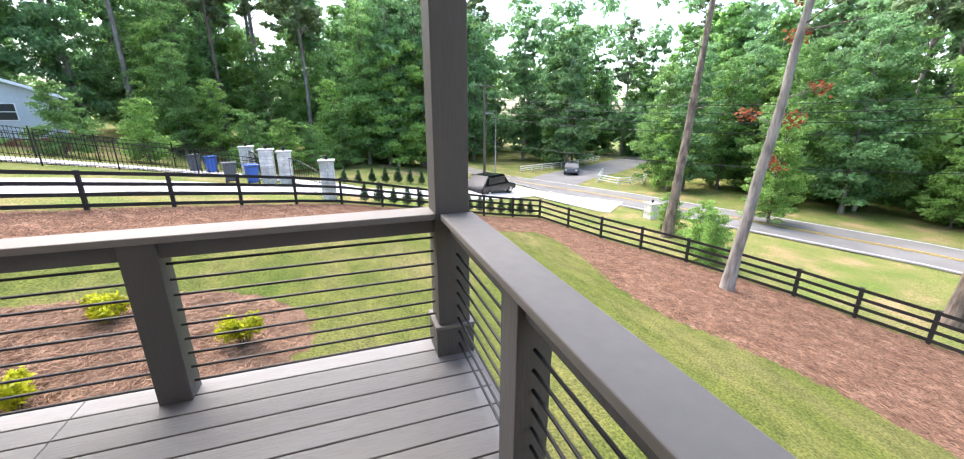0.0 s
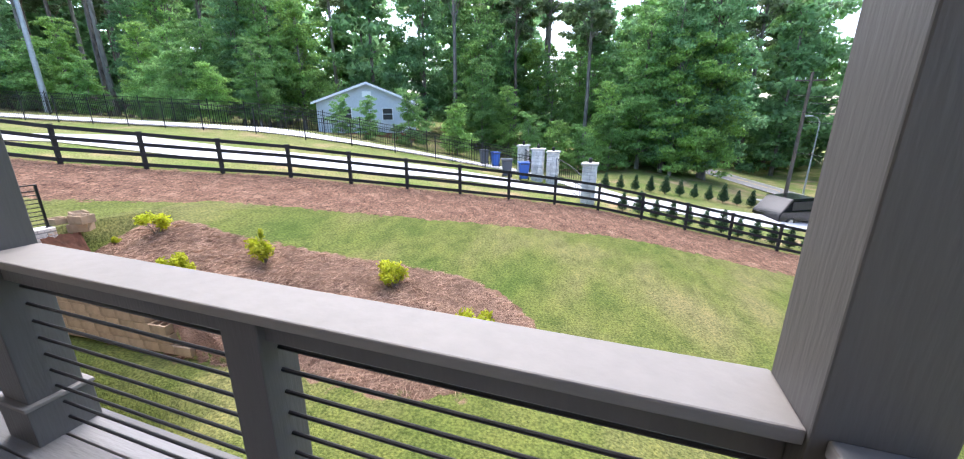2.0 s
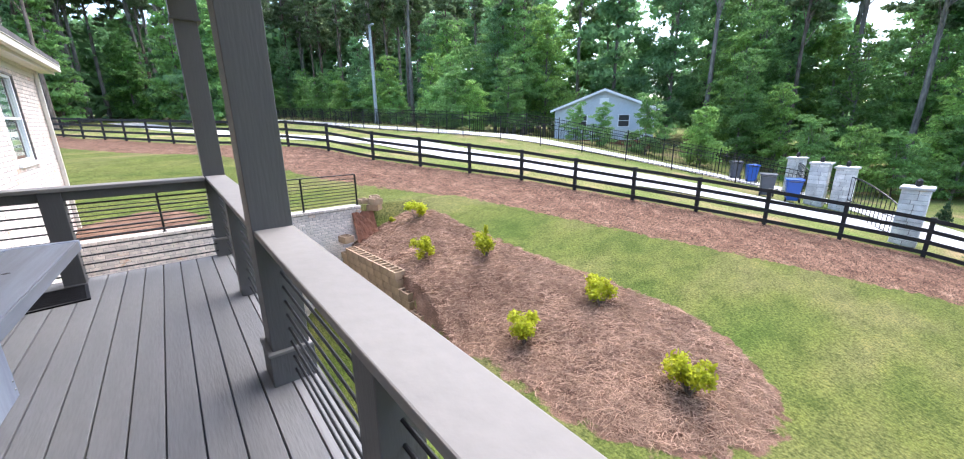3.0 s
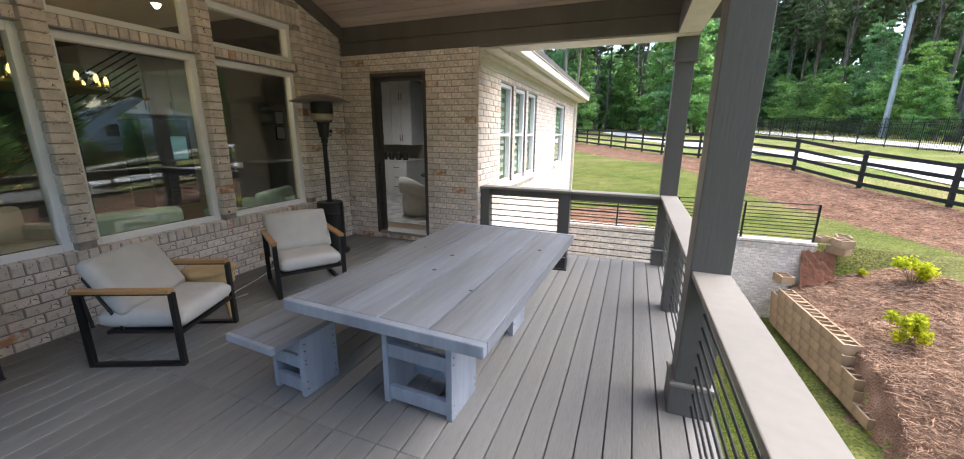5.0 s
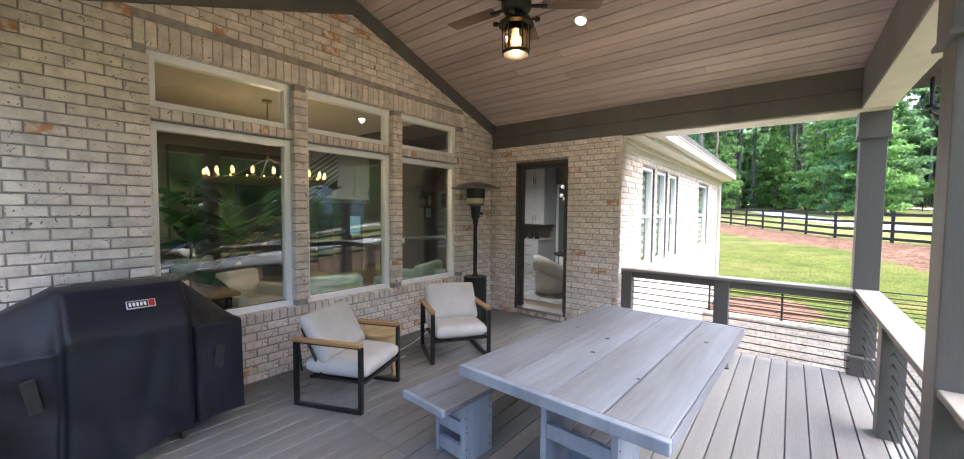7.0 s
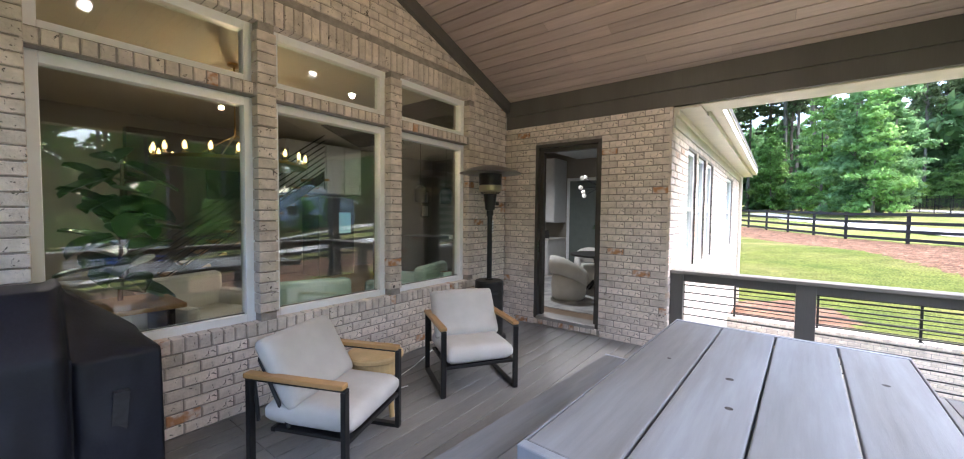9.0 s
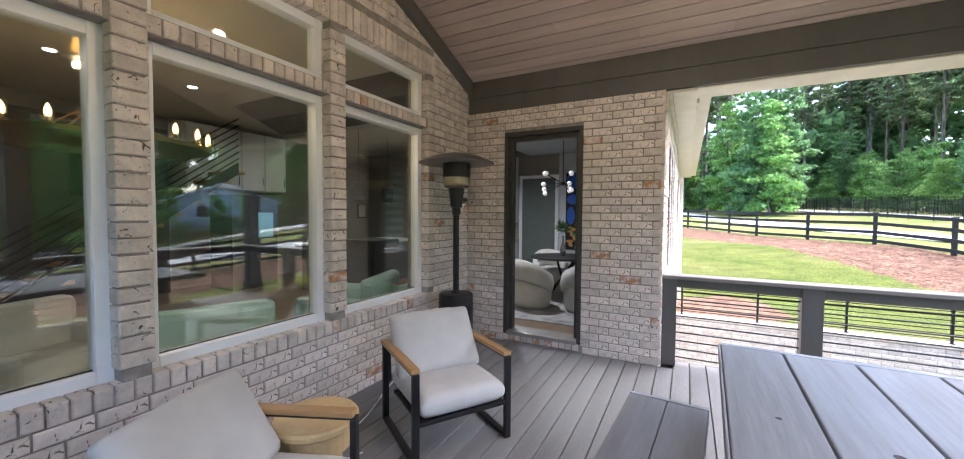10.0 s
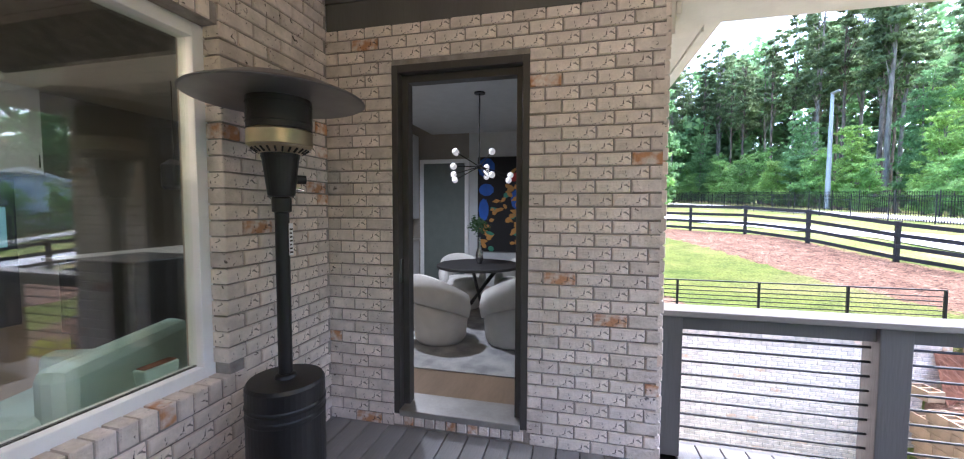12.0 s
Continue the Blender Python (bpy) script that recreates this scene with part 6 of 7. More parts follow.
# ---- vehicles, poles, wires ----
def car(m, body_mat, label, suv=False):
    o = thing("car", m, label, "car", "cars on the road")
    l, w, h = (4.9, 1.0, 1.85) if suv else (4.5, 0.92, 1.45)
    prof = [(0, 0.45), (0.05, 0.8), (1.1, 1.0), (1.75, h - 0.05), (2.2, h), (l - 0.9, h - 0.02), (l - 0.15, 1.05), (l, 0.85), (l, 0.4), (0.1, 0.32)]
    bm = bmesh.new()
    A = [bm.verts.new((x, -w + 0.12 * max(0, z - 1.0), z)) for x, z in prof]
    C = [bm.verts.new((x, w - 0.12 * max(0, z - 1.0), z)) for x, z in prof]
    bm.faces.new(A)
    bm.faces.new(C[::-1])
    for i in range(len(prof)):
        j = (i + 1) % len(prof)
        bm.faces.new((A[j], A[i], C[i], C[j]))
    bmesh.ops.recalc_face_normals(bm, faces=bm.faces)
    bmesh.ops.bevel(bm, geom=list(bm.edges), offset=0.05, segments=2, affect="EDGES")
    part("body", bm, body_mat, o)
    for s in (-1, 1):
        y = s * (w - 0.045)
        part("side_window", B(1.75, l - 0.9, min(y, y + s * 0.03), max(y, y + s * 0.03), 1.12, h - 0.2, 0.01), DARKI, o)
        for x in (0.9, l - 0.95):
            wh = part("wheel", T((x, s * (w - 0.2), 0.34), (x, s * (w + 0.02), 0.34), 0.34, n=20), BLACK, o)
            part("rim", T((x, s * (w + 0.015), 0.34), (x, s * (w + 0.03), 0.34), 0.2, n=14), CHROME, wh)
    part("headlight", B(-0.01, 0.06, -w + 0.1, -w + 0.4, 0.66, 0.8, 0.01), WHITE, o)
    part("headlight", B(-0.01, 0.06, w - 0.4, w - 0.1, 0.66, 0.8, 0.01), WHITE, o)
    return o


_cp = mat("black_car_paint", (0.012, 0.012, 0.014), rough=0.15, var=0.02, bump=0)
_cg = mat("grey_car_paint", (0.10, 0.105, 0.115), rough=0.2, var=0.02, bump=0)
car(Matrix.Translation((-13.4, -31.2, ground_z(-13.4, -31.2) + 0.08)) @ pose(0, 0, 0, 0, 0, 32), _cp, "black estate car at the end of the drive", True)
car(Matrix.Translation((-27.2, -42.6, ground_z(-27.2, -42.6) + 0.06)) @ pose(0, 0, 0, 0, 0, -125), _cg, "grey car waiting at the side road")

WOODP = mat("pole_wood", (0.16, 0.13, 0.105), rough=0.9, var=0.2, stretch=(1, 1, 0.2))
GALV = mat("galvanised_steel", (0.42, 0.45, 0.47), rough=0.45, metal=0.5, var=0.08)


def utility_pole(x, y, h=10.5, material=WOODP, arm=True, label="wooden utility pole carrying wires"):
    o = thing("utility_pole", pose(x, y, ground_z(x, y)), label, "pole", "utility poles")
    part("shaft", T((0, 0, -0.5), (0, 0, h), 0.16, 0.11, 12), material, o)
    if arm:
        part("cross_arm", B(-1.1, 1.1, -0.05, 0.05, h - 0.7, h - 0.58, 0.01), material, o)
        for s in (-1.0, -0.4, 0.4, 1.0):
            part("insulator", T((s, 0, h - 0.57), (s, 0, h - 0.4), 0.035, n=8), WHITE, o)
    return o


utility_pole(-14.2, -40)
utility_pole(-33, -52)
utility_pole(-41, -4)
sl = thing("street_lamp", pose(-18.2, -47, ground_z(-18.2, -47)), "grey steel street lamp with a curved arm", "street lamp")
part("shaft", T((0, 0, -0.3), (0, 0, 7.2), 0.09, 0.06), GALV, sl)
wire("arm", [(0, 0, 7.1), (0.3, 0.1, 7.6), (1.0, 0.4, 7.8)], 0.04, GALV, sl)
part("lamp_head", B(0.8, 1.5, 0.3, 0.5, 7.7, 7.82, 0.03), GALV, sl)
pl = thing("light_pole", pose(44.9, -19.4, ground_z(44.9, -19.4)), "tall slim grey steel yard light pole", "pole")
part("shaft", T((0, 0, -0.5), (0, 0, 10.4), 0.22, 0.13, 14), GALV, pl)
part("lamp_head", B(-0.9, 0.1, -0.15, 0.15, 10.3, 10.45, 0.04), GALV, pl)
_wz = 9.6
for _i, (_dz, _off) in enumerate(((0, 0), (-0.7, 0.5), (-1.5, -0.4), (0.6, 1.0), (-4.0, 0.2))):
    ptsw = []
    for k in range(25):
        t = k / 24
        x, y = -14.2 + (-41 + 14.2) * t, -40 + 36 * t
        ptsw.append((x + _off, y, -7.0 + _wz + _dz - 1.1 * 4 * t * (1 - t)))
    tagged(wire("power_line", ptsw, 0.022, BLACK), "thin black overhead power line along the road", "cable", "overhead power lines")

WHITEP = mat("white_fence_paint", (0.7, 0.7, 0.68), rough=0.6, var=0.08)


def white_fence(line):
    o = thing("white_fence", pose(0, 0, 0), "low white three-board fence beside the side road", "fence", "white fences")
    for a, b in zip(line, line[1:]):
        n = max(1, round(math.hypot(b[0] - a[0], b[1] - a[1]) / 2.4))
        for i in range(n):
            p = Vector((a[0] + (b[0] - a[0]) * i / n, a[1] + (b[1] - a[1]) * i / n, 0))
            q = Vector((a[0] + (b[0] - a[0]) * (i + 1) / n, a[1] + (b[1] - a[1]) * (i + 1) / n, 0))
            p.z, q.z = ground_z(p.x, p.y), ground_z(q.x, q.y)
            part("fence_post", B(p.x - 0.06, p.x + 0.06, p.y - 0.06, p.y + 0.06, p.z - 0.2, p.z + 0.95), WHITEP, o)
            for z in (0.3, 0.58, 0.86):
                part("fence_board", tube(bmesh.new(), p + Vector((0, 0, z)), q + Vector((0, 0, z)), 0.06, 0.06, 4), WHITEP, o)
    return o


white_fence([(-31.9, -42.2), (-27.9, -37.6), (-28.6, -34.6), (-32.2, -34.9), (-35.8, -38.3)])
white_fence([(-22.1, -47.3), (-30.3, -50.4), (-41.4, -56.6)])


# ---- rooms behind the glass ----
def room(name_floor, x0, x1, y0, y1, z0, z1, wall_mat, label, skip=()):
    tagged(part(name_floor, B(x0, x1, y0, y1, z0 - 0.1, z0), FLOORI), "brown wooden floor of the " + label, "floor", kind="structure")
    tagged(part("ceiling", B(x0, x1, y0, y1, z1, z1 + 0.1), CEILI), "plain painted ceiling of the " + label, "ceiling", kind="structure")
    for nm, b in (("wall_back", (x0 - 0.1, x1 + 0.1, y1, y1 + 0.1)), ("wall_left", (x0 - 0.1, x0, y0, y1)), ("wall_right", (x1, x1 + 0.1, y0, y1))):
        if nm not in skip:
            tagged(part("inner_" + nm, B(b[0], b[1], b[2], b[3], z0, z1), wall_mat), "plain painted wall of the " + label, "wall", kind="structure")


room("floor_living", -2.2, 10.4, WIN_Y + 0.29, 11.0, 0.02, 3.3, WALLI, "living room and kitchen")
tagged(part("floor_nook", B(DOOR_X + 0.26, 10.4, CORNER_Y + 0.26, WIN_Y + 0.289, -0.08, 0.02), FLOORI), "brown wooden floor of the dining nook", "floor", kind="structure")
tagged(part("ceiling", B(DOOR_X + 0.26, 10.4, CORNER_Y + 0.26, 5.6, 2.97, 3.07), WALLG), "pale painted ceiling of the dining nook", "ceiling", kind="structure")
tagged(part("ceiling_drop", B(DOOR_X + 0.26, 10.4, 5.601, 5.7, 2.97, 3.299), WALLG), "painted drop between the two ceilings", "ceiling", kind="structure")
tagged(part("inner_wall_right", B(10.4, 10.5, CORNER_Y + 0.26, WIN_Y + 0.289, 0.02, 2.97), WALLG), "plain painted wall of the dining nook", "wall", kind="structure")
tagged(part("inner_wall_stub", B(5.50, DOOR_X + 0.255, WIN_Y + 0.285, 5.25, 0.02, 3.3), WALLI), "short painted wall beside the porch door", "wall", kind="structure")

for _x, _y in ((0.6, 6.2), (2.95, 8.5), (4.35, 8.5), (2.9, 5.6), (4.3, 6.6), (1.5, 8.4), (6.6, 8.8), (8.2, 7.2)):
    downlight(_x, _y, 3.295)
# Nook fixture and its lamp are added; they stand in for window daylight.
downlight(7.4, 5.1, 2.965)
for _nm, _loc, _e, _c in (("living_light", (1.5, 8.4, 3.27), 14, (1, 0.9, 0.76)), ("kitchen_light", (6.6, 8.8, 3.27), 6, (1, 0.9, 0.76)), ("dining_light", (4.3, 6.6, 3.27), 4, (1, 0.9, 0.76)), ("nook_light", (7.4, 5.1, 2.94), 30, (0.95, 0.98, 1.0))):
    lg = new(_nm, bpy.data.lights.new(_nm, "SPOT"))
    lg.data.energy, lg.data.shadow_soft_size, lg.data.color = _e, 0.04, _c
    lg.data.spot_size, lg.data.spot_blend = radians(165), 0.7
    lg.location = _loc
lamp_ring = new("chandelier_light", bpy.data.lights.new("chandelier_light", "POINT"))
lamp_ring.data.energy, lamp_ring.data.color, lamp_ring.data.shadow_soft_size = 3, (1, 0.74, 0.42), 0.0
lamp_ring.location = (2.78, 6.76, 2.3)


def ring_chandelier(x, y, z):
    o = thing("chandelier", pose(x, y, z), "round brass ring chandelier with glowing candle bulbs", "chandelier")
    part("ring", lathe([(0.775, -0.02), (0.79, -0.02), (0.79, 0.015), (0.775, 0.015)], 64), BRASS, o)
    part("rod", T((0, 0, 0.3), (0, 0, 3.29 - z), 0.01), BRASS, o)
    for i in range(3):
        a = 2.1 * i
        part("spoke", T((0, 0, 0.35), (0.78 * math.cos(a), 0.78 * math.sin(a), 0.0), 0.007, n=6), BRASS, o)
    part("canopy", lathe([(0.07, 3.27 - z), (0.07, 3.298 - z)], 18), BRASS, o)
    for i in range(20):
        a = 2 * math.pi * i / 20
        c, s = 0.783 * math.cos(a), 0.783 * math.sin(a)
        cup = part("candle_cup", lathe([(0.03, 0.02), (0.035, 0.03), (0.012, 0.032), (0.012, 0.06)], 10, (c, s, 0)), BRASS, o)
        part("bulb", lathe([(0.012, 0.06), (0.02, 0.09), (0.018, 0.115), (0.004, 0.15)], 10, (c, s, 0)), BULB, cup)
        g = part("glass_cup", lathe([(0.034, 0.03), (0.036, 0.16), (0.034, 0.16), (0.032, 0.03)], 12, (c, s, 0)), GLASS, cup)
        g.visible_shadow = False
    return o


ring_chandelier(2.78, 6.76, 2.1)


def fiddle_plant(x, y):
    o = thing("potted_plant", pose(x, y, 0.02), "tall fiddle-leaf fig in a pot behind the window", "plant")
    part("pot", lathe([(0.17, 0.0), (0.22, 0.35), (0.21, 0.36), (0.001, 0.33)], 24), WHITEF, o)
    part("stem", T((0, 0, 0.3), (0.05, 0, 1.9), 0.02, 0.012, 8), BARK, o)
    rng = random.Random(2)
    LM = mat("fig_leaf", (0.03, 0.085, 0.025), rough=0.35, var=0.15, obj=0.3)
    me = bpy.data.meshes.new("leaf")
    vs, fs = [], []
    for i in range(7):
        t = i / 6
        w = 0.12 * math.sin(math.pi * (0.12 + 0.83 * t)) * (0.8 + 0.5 * t)
        z = -0.10 * t * t
        vs += [(0.32 * t, -w, z + 0.03), (0.32 * t, 0, z), (0.32 * t, w, z + 0.03)]
        if i:
            k = 3 * i
            fs += [(k - 3, k - 2, k + 1, k), (k - 2, k - 1, k + 2, k + 1)]
    me.from_pydata(vs, [], fs)
    me.materials.append(LM)
    for i in range(30):
        l = obm("leaf", me, o)
        h = 0.85 + 1.1 * i / 30
        l.matrix_local = Matrix.Translation((0.03, 0, h)) @ pose(0, 0, 0, rng.uniform(-25, 25), rng.uniform(-55, 15), i * 137.5) @ Matrix.Translation((0.05, 0, 0)) @ Matrix.Diagonal((1.1, 1.1, 1.1, 1))
    return o


fiddle_plant(1.55, 5.9)


def sofa_chair(x, y, rot, material, label):
    o = thing("lounge_chair", pose(x, y, 0.02, 0, 0, rot), label, "chair", "lounge chairs in the living room")
    part("seat", B(-0.4, 0.4, -0.4, 0.4, 0.2, 0.45, 0.06), material, o)
    part("backrest", B(-0.42, 0.42, 0.3, 0.46, 0.4, 0.82, 0.06), material, o)
    for s in (-1, 1):
        part("arm", B(s * 0.42 - 0.07, s * 0.42 + 0.07, -0.38, 0.36, 0.2, 0.62, 0.05), material, o)
    for a, b in ((-0.33, -0.33), (0.33, -0.33), (-0.33, 0.33), (0.33, 0.33)):
        part("leg", T((a, b, 0), (a, b, 0.2), 0.02, n=8), BLACK, o)
    return o


sofa_chair(4.5, 5.6, 200, TEALF, "pale blue upholstered lounge chair by the window")
sofa_chair(3.0, 5.6, 160, TEALF, "pale blue upholstered lounge chair by the window")
sofa_chair(2.3, 6.2, 20, WHITEF, "cream upholstered lounge chair")
sofa_chair(1.4, 6.4, -30, WHITEF, "cream upholstered lounge chair")
tb = thing("dining_table", pose(1.2, 5.75, 0.02), "dark wooden indoor table under the chandelier", "table")
part("tabletop", B(-0.6, 0.7, -0.35, 0.35, 0.70, 0.74, 0.008), OAK, tb)
for _a in (-0.5, 0.6):
    part("leg", B(_a - 0.03, _a + 0.03, -0.3, 0.3, 0, 0.70, 0.004), BLACK, tb)

fr = thing("refrigerator", pose(6.08, 10.2, 0.02), "dark steel refrigerator with a lit blue display", "refrigerator")
part("body", B(-0.46, 0.46, -0.35, 0.4, 0, 1.85, 0.01), mat("dark_steel", (0.09, 0.09, 0.10), rough=0.3, metal=0.7, var=0.05), fr)
part("display", B(0.05, 0.36, -0.362, -0.352, 1.0, 1.5), glow("display_glow", (0.25, 0.5, 0.6), 0.04), fr)
CAB = mat("white_cabinet", (0.66, 0.67, 0.67), rough=0.45, var=0.03, bump=0.03)
for _i, _x in enumerate((5.35, 5.85, 6.35, 6.85)):
    c = thing("wall_cabinet", pose(_x, 10.65, 1.98), "white shaker kitchen wall cabinet", "cabinet", "kitchen wall cabinets")
    part("body", B(-0.245, 0.245, -0.3, 0.3, 0, 1.2), CAB, c)
    d = part("door", B(-0.235, 0.235, -0.322, -0.302, 0.01, 1.19, 0.004), CAB, c)
    part("handle", T((0.19, -0.34, 0.1), (0.19, -0.34, 0.28), 0.007, n=6), BLACK, d)
isl = thing("kitchen_island", pose(7.6, 8.5, 0.02), "kitchen island with a pale stone top", "island")
part("base", B(-1.2, 1.2, -0.4, 0.4, 0, 0.87), DARKI, isl)
part("worktop", B(-1.3, 1.3, -0.55, 0.5, 0.871, 0.91, 0.006), WHITEF, isl)
# Dark sheet in place of the shadowed opening behind the stairs.
pn = thing("wall_panel", pose(3.0, 10.9, 0.02), "tall dark panel standing in for the dark opening at the back", "cabinet")
part("panel", B(-0.5, 2.0, -0.15, 0.09, 0, 3.0), mat("dark_opening_panel", (0.07, 0.062, 0.052), rough=0.6, var=0.1, scale=3), pn)
part("screen", B(0.7, 1.75, -0.18, -0.151, 1.75, 2.4, 0.01), BLACK, pn)
stair = thing("staircase", pose(3.0, 9.6, 0.02), "dark staircase with slanting horizontal rail bars", "stairs")
for _i in range(12):
    part("stair_tread", B(-0.4 + 0.26 * _i, -0.12 + 0.26 * _i, 0.0, 1.0, 0.19 * _i + 0.12, 0.19 * _i + 0.17), OAK, stair)
for _i in range(7):
    part("stair_bar", T((-0.4, -0.04, 0.3 + 0.12 * _i), (2.6, -0.04, 2.49 + 0.12 * _i), 0.012, n=6), BLACK, stair)
part("stringer", pydata_box((-0.45, -0.03, 0.0), (2.6, -0.03, 2.2), 0.22), DARKI, stair)
for _z in (1.6, 2.06):
    pf = thing("picture_frame", pose(10.05, 10.97, _z), "black framed picture on the kitchen wall", "picture", "framed pictures")
    part("frame", B(-0.17, 0.17, -0.02, 0.025, -0.21, 0.21, 0.004), BLACK, pf)
    part("print", B(-0.14, 0.14, -0.024, -0.021, -0.18, 0.18), WHITEF, pf)
for _x, _y in ((8.42, 8.5), (7.5, 8.5)):
    pd = thing("pendant_lamp", pose(_x, _y, 0), "woven dark pendant lamp over the island", "lamp", "pendant lamps")
    part("cord", T((0, 0, 2.2), (0, 0, 3.299), 0.005, n=6), BLACK, pd)
    part("shade", lathe([(0.12, 1.78), (0.15, 1.82), (0.15, 2.12), (0.05, 2.2)], 20), DARKI, pd)
# Added dark box: gives the dim interior seen through the third window.
dk = thing("dark_sideboard", pose(5.2, 6.0, 0.02), "dark box standing in for the dim interior behind the window", "cabinet")
part("body", B(-0.2, 0.28, -0.3, 0.3, 0, 1.15, 0.01), DARKI, dk)

planter = thing("planter", pose(4.53, 4.895, 0.657), "small pale green planter on the window ledge inside", "planter")
_b = B(-0.085, 0.085, -0.036, 0.036, 0.0, 0.115, 0.008)
for _v in _b.verts:
    _v.co.x *= 0.8 + 0.2 * _v.co.z / 0.115
part("pot", _b, TEALF, planter)
part("soil", B(-0.075, 0.075, -0.028, 0.028, 0.1155, 0.119), CLAY, planter)

# ---- dining nook beyond the door ----
rug = tagged(part("rug", B(6.45, 9.3, 3.2, 6.6, 0.021, 0.033, 0.004), mat("grey_pattern_rug", (0.45, 0.44, 0.42), rough=0.95, var=0.3, scale=5, bump=0.3, bscale=90, col2=(0.25, 0.25, 0.25), detail=10)), "grey patterned area rug on the floor", "rug")


def barrel_chair(x, y, rot):
    o = thing("barrel_chair", pose(x, y, 0.034, 0, 0, rot), "round white upholstered barrel chair at the dining table", "chair", "barrel dining chairs")
    part("seat_base", lathe([(0.25, 0.0), (0.29, 0.05), (0.31, 0.25), (0.29, 0.42), (0.24, 0.45), (0.001, 0.46)], 36), WHITEF, o, smooth=True)
    bm = bmesh.new()
    rows = []
    for i in range(25):
        a = math.pi * (-0.15 + 1.3 * i / 24)
        k = math.sin(math.pi * i / 24)
        lo, hi = 0.47 - 0.2 * (1 - k), 0.52 + 0.26 * k
        ring = []
        for r, z in ((0.25, lo), (0.34, lo), (0.365, (lo + hi) / 2), (0.34, hi), (0.27, hi), (0.25, (lo + hi) / 2)):
            ring.append(bm.verts.new((r * math.cos(a), r * math.sin(a), z)))
        rows.append(ring)
    for p, q in zip(rows, rows[1:]):
        for i in range(6):
            j = (i + 1) % 6
            bm.faces.new((p[i], p[j], q[j], q[i]))
    bm.faces.new(rows[0])
    bm.faces.new(rows[-1][::-1])
    bmesh.ops.recalc_face_normals(bm, faces=bm.faces)
    part("backrest", bm, WHITEF, o, smooth=True)
    return o


barrel_chair(7.25, 4.42, 60)
barrel_chair(7.35, 3.62, 130)
barrel_chair(8.75, 4.6, -60)
barrel_chair(8.75, 3.75, -120)
rt = thing("round_table", pose(8.15, 4.2, 0.034), "round dark wooden dining table", "table")
part("tabletop", lathe([(0.5, 0.70), (0.56, 0.71), (0.56, 0.74), (0.55, 0.745)], 48), DARKI, rt)
for _a in (0, 60, 120):
    c, s = 0.3 * math.cos(radians(_a)), 0.3 * math.sin(radians(_a))
    part("cross_leg", T((c, s, 0.0), (-c, -s, 0.70), 0.022, n=8), BLACK, rt)
vs_ = thing("vase", pose(8.2, 4.2, 0.78), "slender silver vase with dark dried flowers", "vase")
part("body", lathe([(0.03, 0.0), (0.055, 0.06), (0.05, 0.14), (0.018, 0.24), (0.015, 0.34), (0.02, 0.36)], 20), CHROME, vs_, smooth=True)
obm("flowers", cloud_mesh("flowers", [(0, 0, 0.5, 0.14, 0.14, 0.1), (0.08, 0.05, 0.56, 0.08, 0.08, 0.08)], 260, 0.025, 51, EVERG), vs_)
sp = thing("sputnik_chandelier", pose(7.9, 4.13, 2.05), "black starburst chandelier with white globe bulbs", "chandelier")
part("stem", T((0, 0, 0), (0, 0, 0.9), 0.009), BLACK, sp)
part("canopy", lathe([(0.07, 0.9), (0.07, 0.918)], 20), BLACK, sp)
part("hub", lathe([(0.001, -0.04), (0.035, -0.02), (0.04, 0), (0.035, 0.02), (0.001, 0.04)], 14), BLACK, sp)
_rg = random.Random(4)
GLOBE = glow("globe_bulb", (1.0, 0.96, 0.9), 0.05)
for _i in range(12):
    _a, _e = 2 * math.pi * _i / 12 * 2.4, _rg.uniform(-0.5, 0.6)
    v = Vector((math.cos(_a) * math.cos(_e), math.sin(_a) * math.cos(_e), math.sin(_e))) * 0.37
    ar = part("arm", T((0, 0, 0), v, 0.006, n=6), BLACK, sp)
    g = bmesh.new()
    bmesh.ops.create_uvsphere(g, u_segments=12, v_segments=8, radius=0.04, matrix=Matrix.Translation(v * 1.1))
    part("globe", g, GLOBE, ar, smooth=True)

# painting: flat canvas with a loose pattern of coloured patches
art = thing("painting", pose(10.398, 4.15, 1.6), "large bright abstract painting in blue, black and orange", "painting")
part("canvas", B(-0.03, 0.0, -0.62, 0.62, -0.9, 0.9), mat("canvas_black", (0.012, 0.012, 0.015), rough=0.7, var=0.1), art)
_cols = [mat("paint_blue", (0.02, 0.12, 0.55), rough=0.6, var=0.1), mat("paint_orange", (0.62, 0.30, 0.07), rough=0.6, var=0.1), mat("paint_green", (0.06, 0.30, 0.20), rough=0.6, var=0.1), mat("paint_red", (0.5, 0.03, 0.03), rough=0.6, var=0.1)]
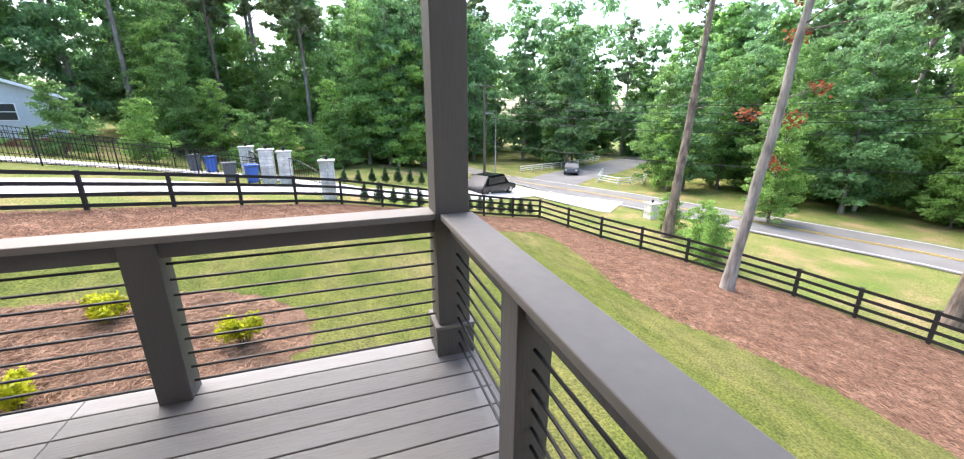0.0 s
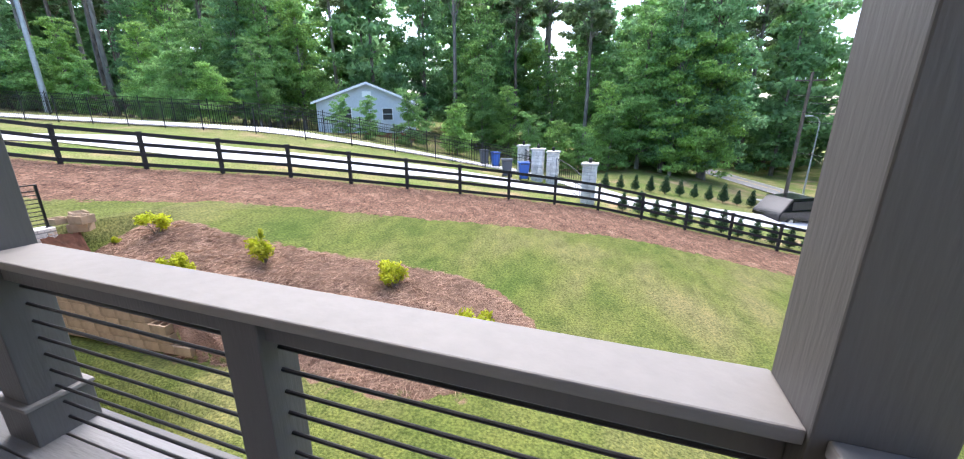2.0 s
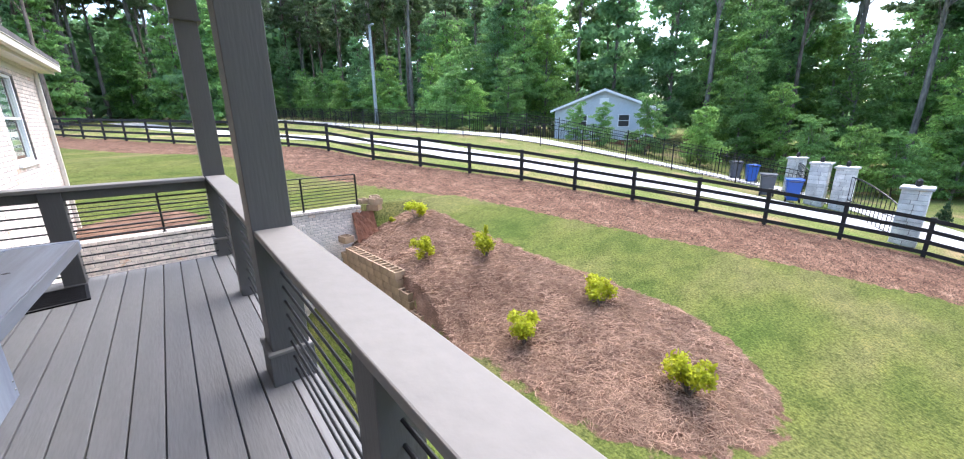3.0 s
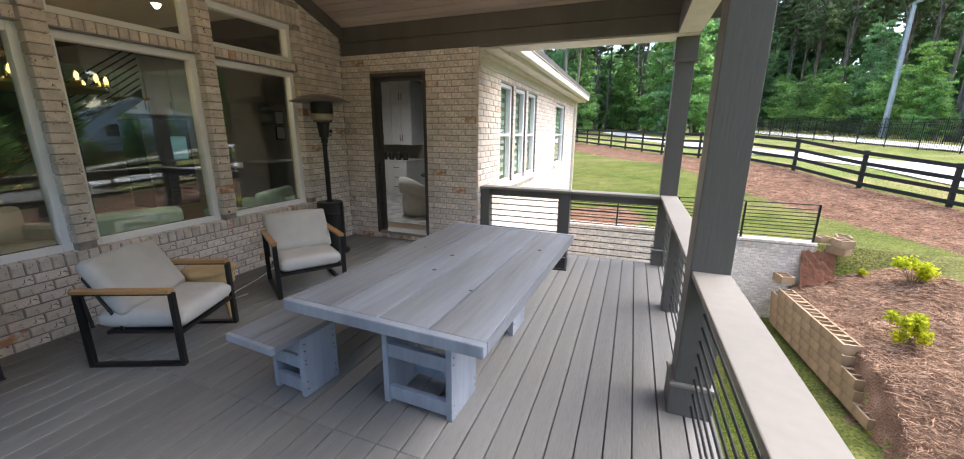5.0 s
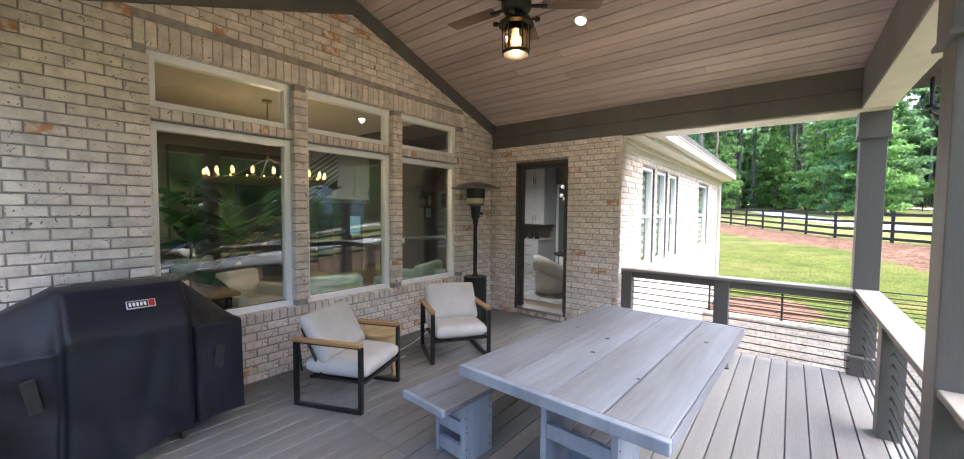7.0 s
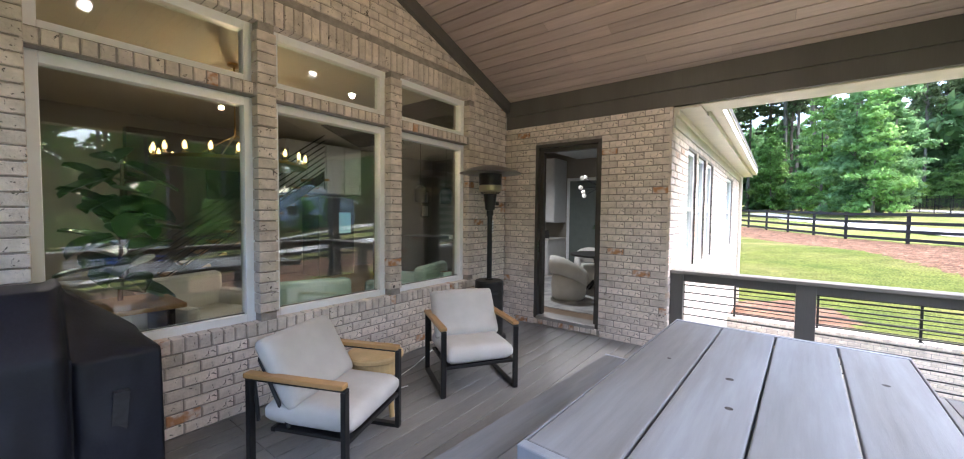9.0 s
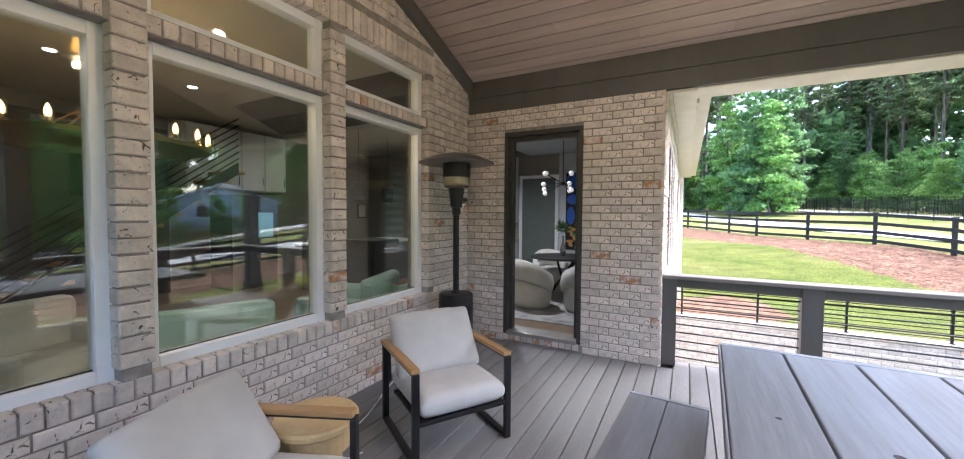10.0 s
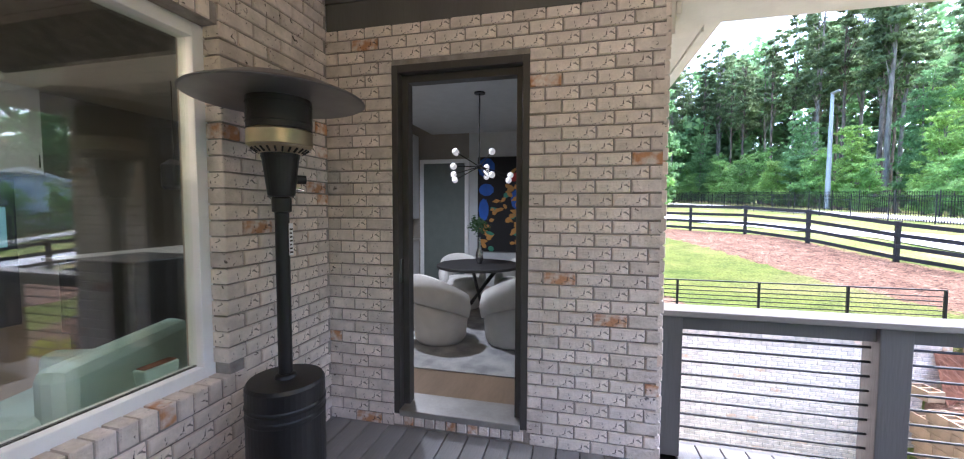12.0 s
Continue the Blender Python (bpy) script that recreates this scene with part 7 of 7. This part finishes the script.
for _i, (_y, _z, _a, _b) in enumerate(((0.45, 0.7, 0.17, 0.19), (0.45, 0.28, 0.15, 0.12), (0.5, -0.1, 0.1, 0.22), (-0.15, 0.1, 0.13, 0.2), (-0.3, 0.72, 0.16, 0.15))):
    bm = bmesh.new()
    bmesh.ops.create_circle(bm, cap_ends=True, segments=9, radius=1.0, matrix=Matrix.Translation((-0.0312 - 0.0002 * _i, _y, _z)) @ Matrix.Diagonal((1, _a, _b, 1)) @ Matrix.Rotation(math.pi / 2, 4, "Y"))
    part("paint_patch", bm, _cols[0], art)
for _i in range(46):
    t = _i / 45
    y, z = 0.42 - 0.75 * t + 0.16 * math.sin(9 * t) + _rg.uniform(-0.1, 0.1), -0.78 + 1.35 * (t * 1.7 % 1.0) + _rg.uniform(-0.08, 0.08)
    a, b = _rg.uniform(0.05, 0.11), _rg.uniform(0.03, 0.055)
    bm = bmesh.new()
    bmesh.ops.create_circle(bm, cap_ends=True, segments=_rg.choice((4, 6, 7)), radius=1.0, matrix=Matrix.Translation((-0.0325 - 0.0003 * _i, y, z)) @ Matrix.Rotation(_rg.uniform(-1.0, 1.0), 4, "X") @ Matrix.Diagonal((1, a, b, 1)) @ Matrix.Rotation(math.pi / 2, 4, "Y"))
    part("paint_patch", bm, _cols[3] if 0.35 < z < 0.55 else _cols[2] if _i % 6 == 0 else _cols[1], art)
# tall dark doorway on the back wall and cabinets seen through the open door
dw = thing("doorway", pose(10.398, 5.45, 0.02), "tall dark grey-green inner door in a white frame", "door", kind="structure")
part("panel", B(-0.03, -0.005, -0.42, 0.42, 0, 2.38), mat("sage_door", (0.14, 0.17, 0.16), rough=0.6, var=0.05), dw)
part("casing", B(-0.04, 0.0, -0.50, -0.421, 0, 2.46, 0.004), WHITE, dw)
part("casing", B(-0.04, 0.0, 0.421, 0.50, 0, 2.46, 0.004), WHITE, dw)
part("casing", B(-0.04, 0.0, -0.42, 0.42, 2.381, 2.46, 0.004), WHITE, dw)
for _i, _x in enumerate((6.28, 6.88, 7.48, 8.08)):
    c = thing("base_cabinet", pose(9.7, _x, 0.02, 0, 0, -90), "white base cabinet with drawers in the nook", "cabinet", "white nook cabinets")
    part("body", B(-0.295, 0.295, -0.28, 0.69, 0.0, 0.86), CAB, c)
    for k in range(3):
        d = part("drawer", B(-0.285, 0.285, -0.302, -0.282, 0.09 + k * 0.255, 0.33 + k * 0.255, 0.004), CAB, c)
        part("handle", T((-0.08, -0.325, 0.21 + k * 0.255), (0.08, -0.325, 0.21 + k * 0.255), 0.007, n=6), BLACK, d)
    u = thing("wall_cabinet", pose(9.9, _x, 1.32, 0, 0, -90), "tall white wall cabinet in the nook", "cabinet", "white nook cabinets")
    part("body", B(-0.295, 0.295, -0.18, 0.49, 0.0, 1.62), CAB, u)
    for _a, _b in ((-0.287, -0.003), (0.003, 0.287)):
        for _z0, _z1 in ((0.01, 1.05), (1.065, 1.61)):
            d = part("door", B(_a, _b, -0.202, -0.182, _z0, _z1, 0.004), CAB, u)
            _h = -0.035 if _a < -0.1 else 0.035
            part("handle", T((_h, -0.22, _z0 + 0.08), (_h, -0.22, _z0 + 0.26), 0.007, n=6), BLACK, d)
wt = thing("worktop", pose(9.7, 7.18, 0.02, 0, 0, -90), "pale stone worktop over the base cabinets with jars", "worktop")
part("slab", B(-1.22, 1.22, -0.32, 0.69, 0.861, 0.90, 0.004), WHITEF, wt)
for _i in range(4):
    j = thing("jar", pose(9.65, 6.15 + _i * 0.22, 0.921), "small dark canister on the worktop", "jar", "canisters")
    part("body", lathe([(0.06, 0.0), (0.066, 0.02), (0.066, 0.17), (0.035, 0.2)], 16), DARKI, j)
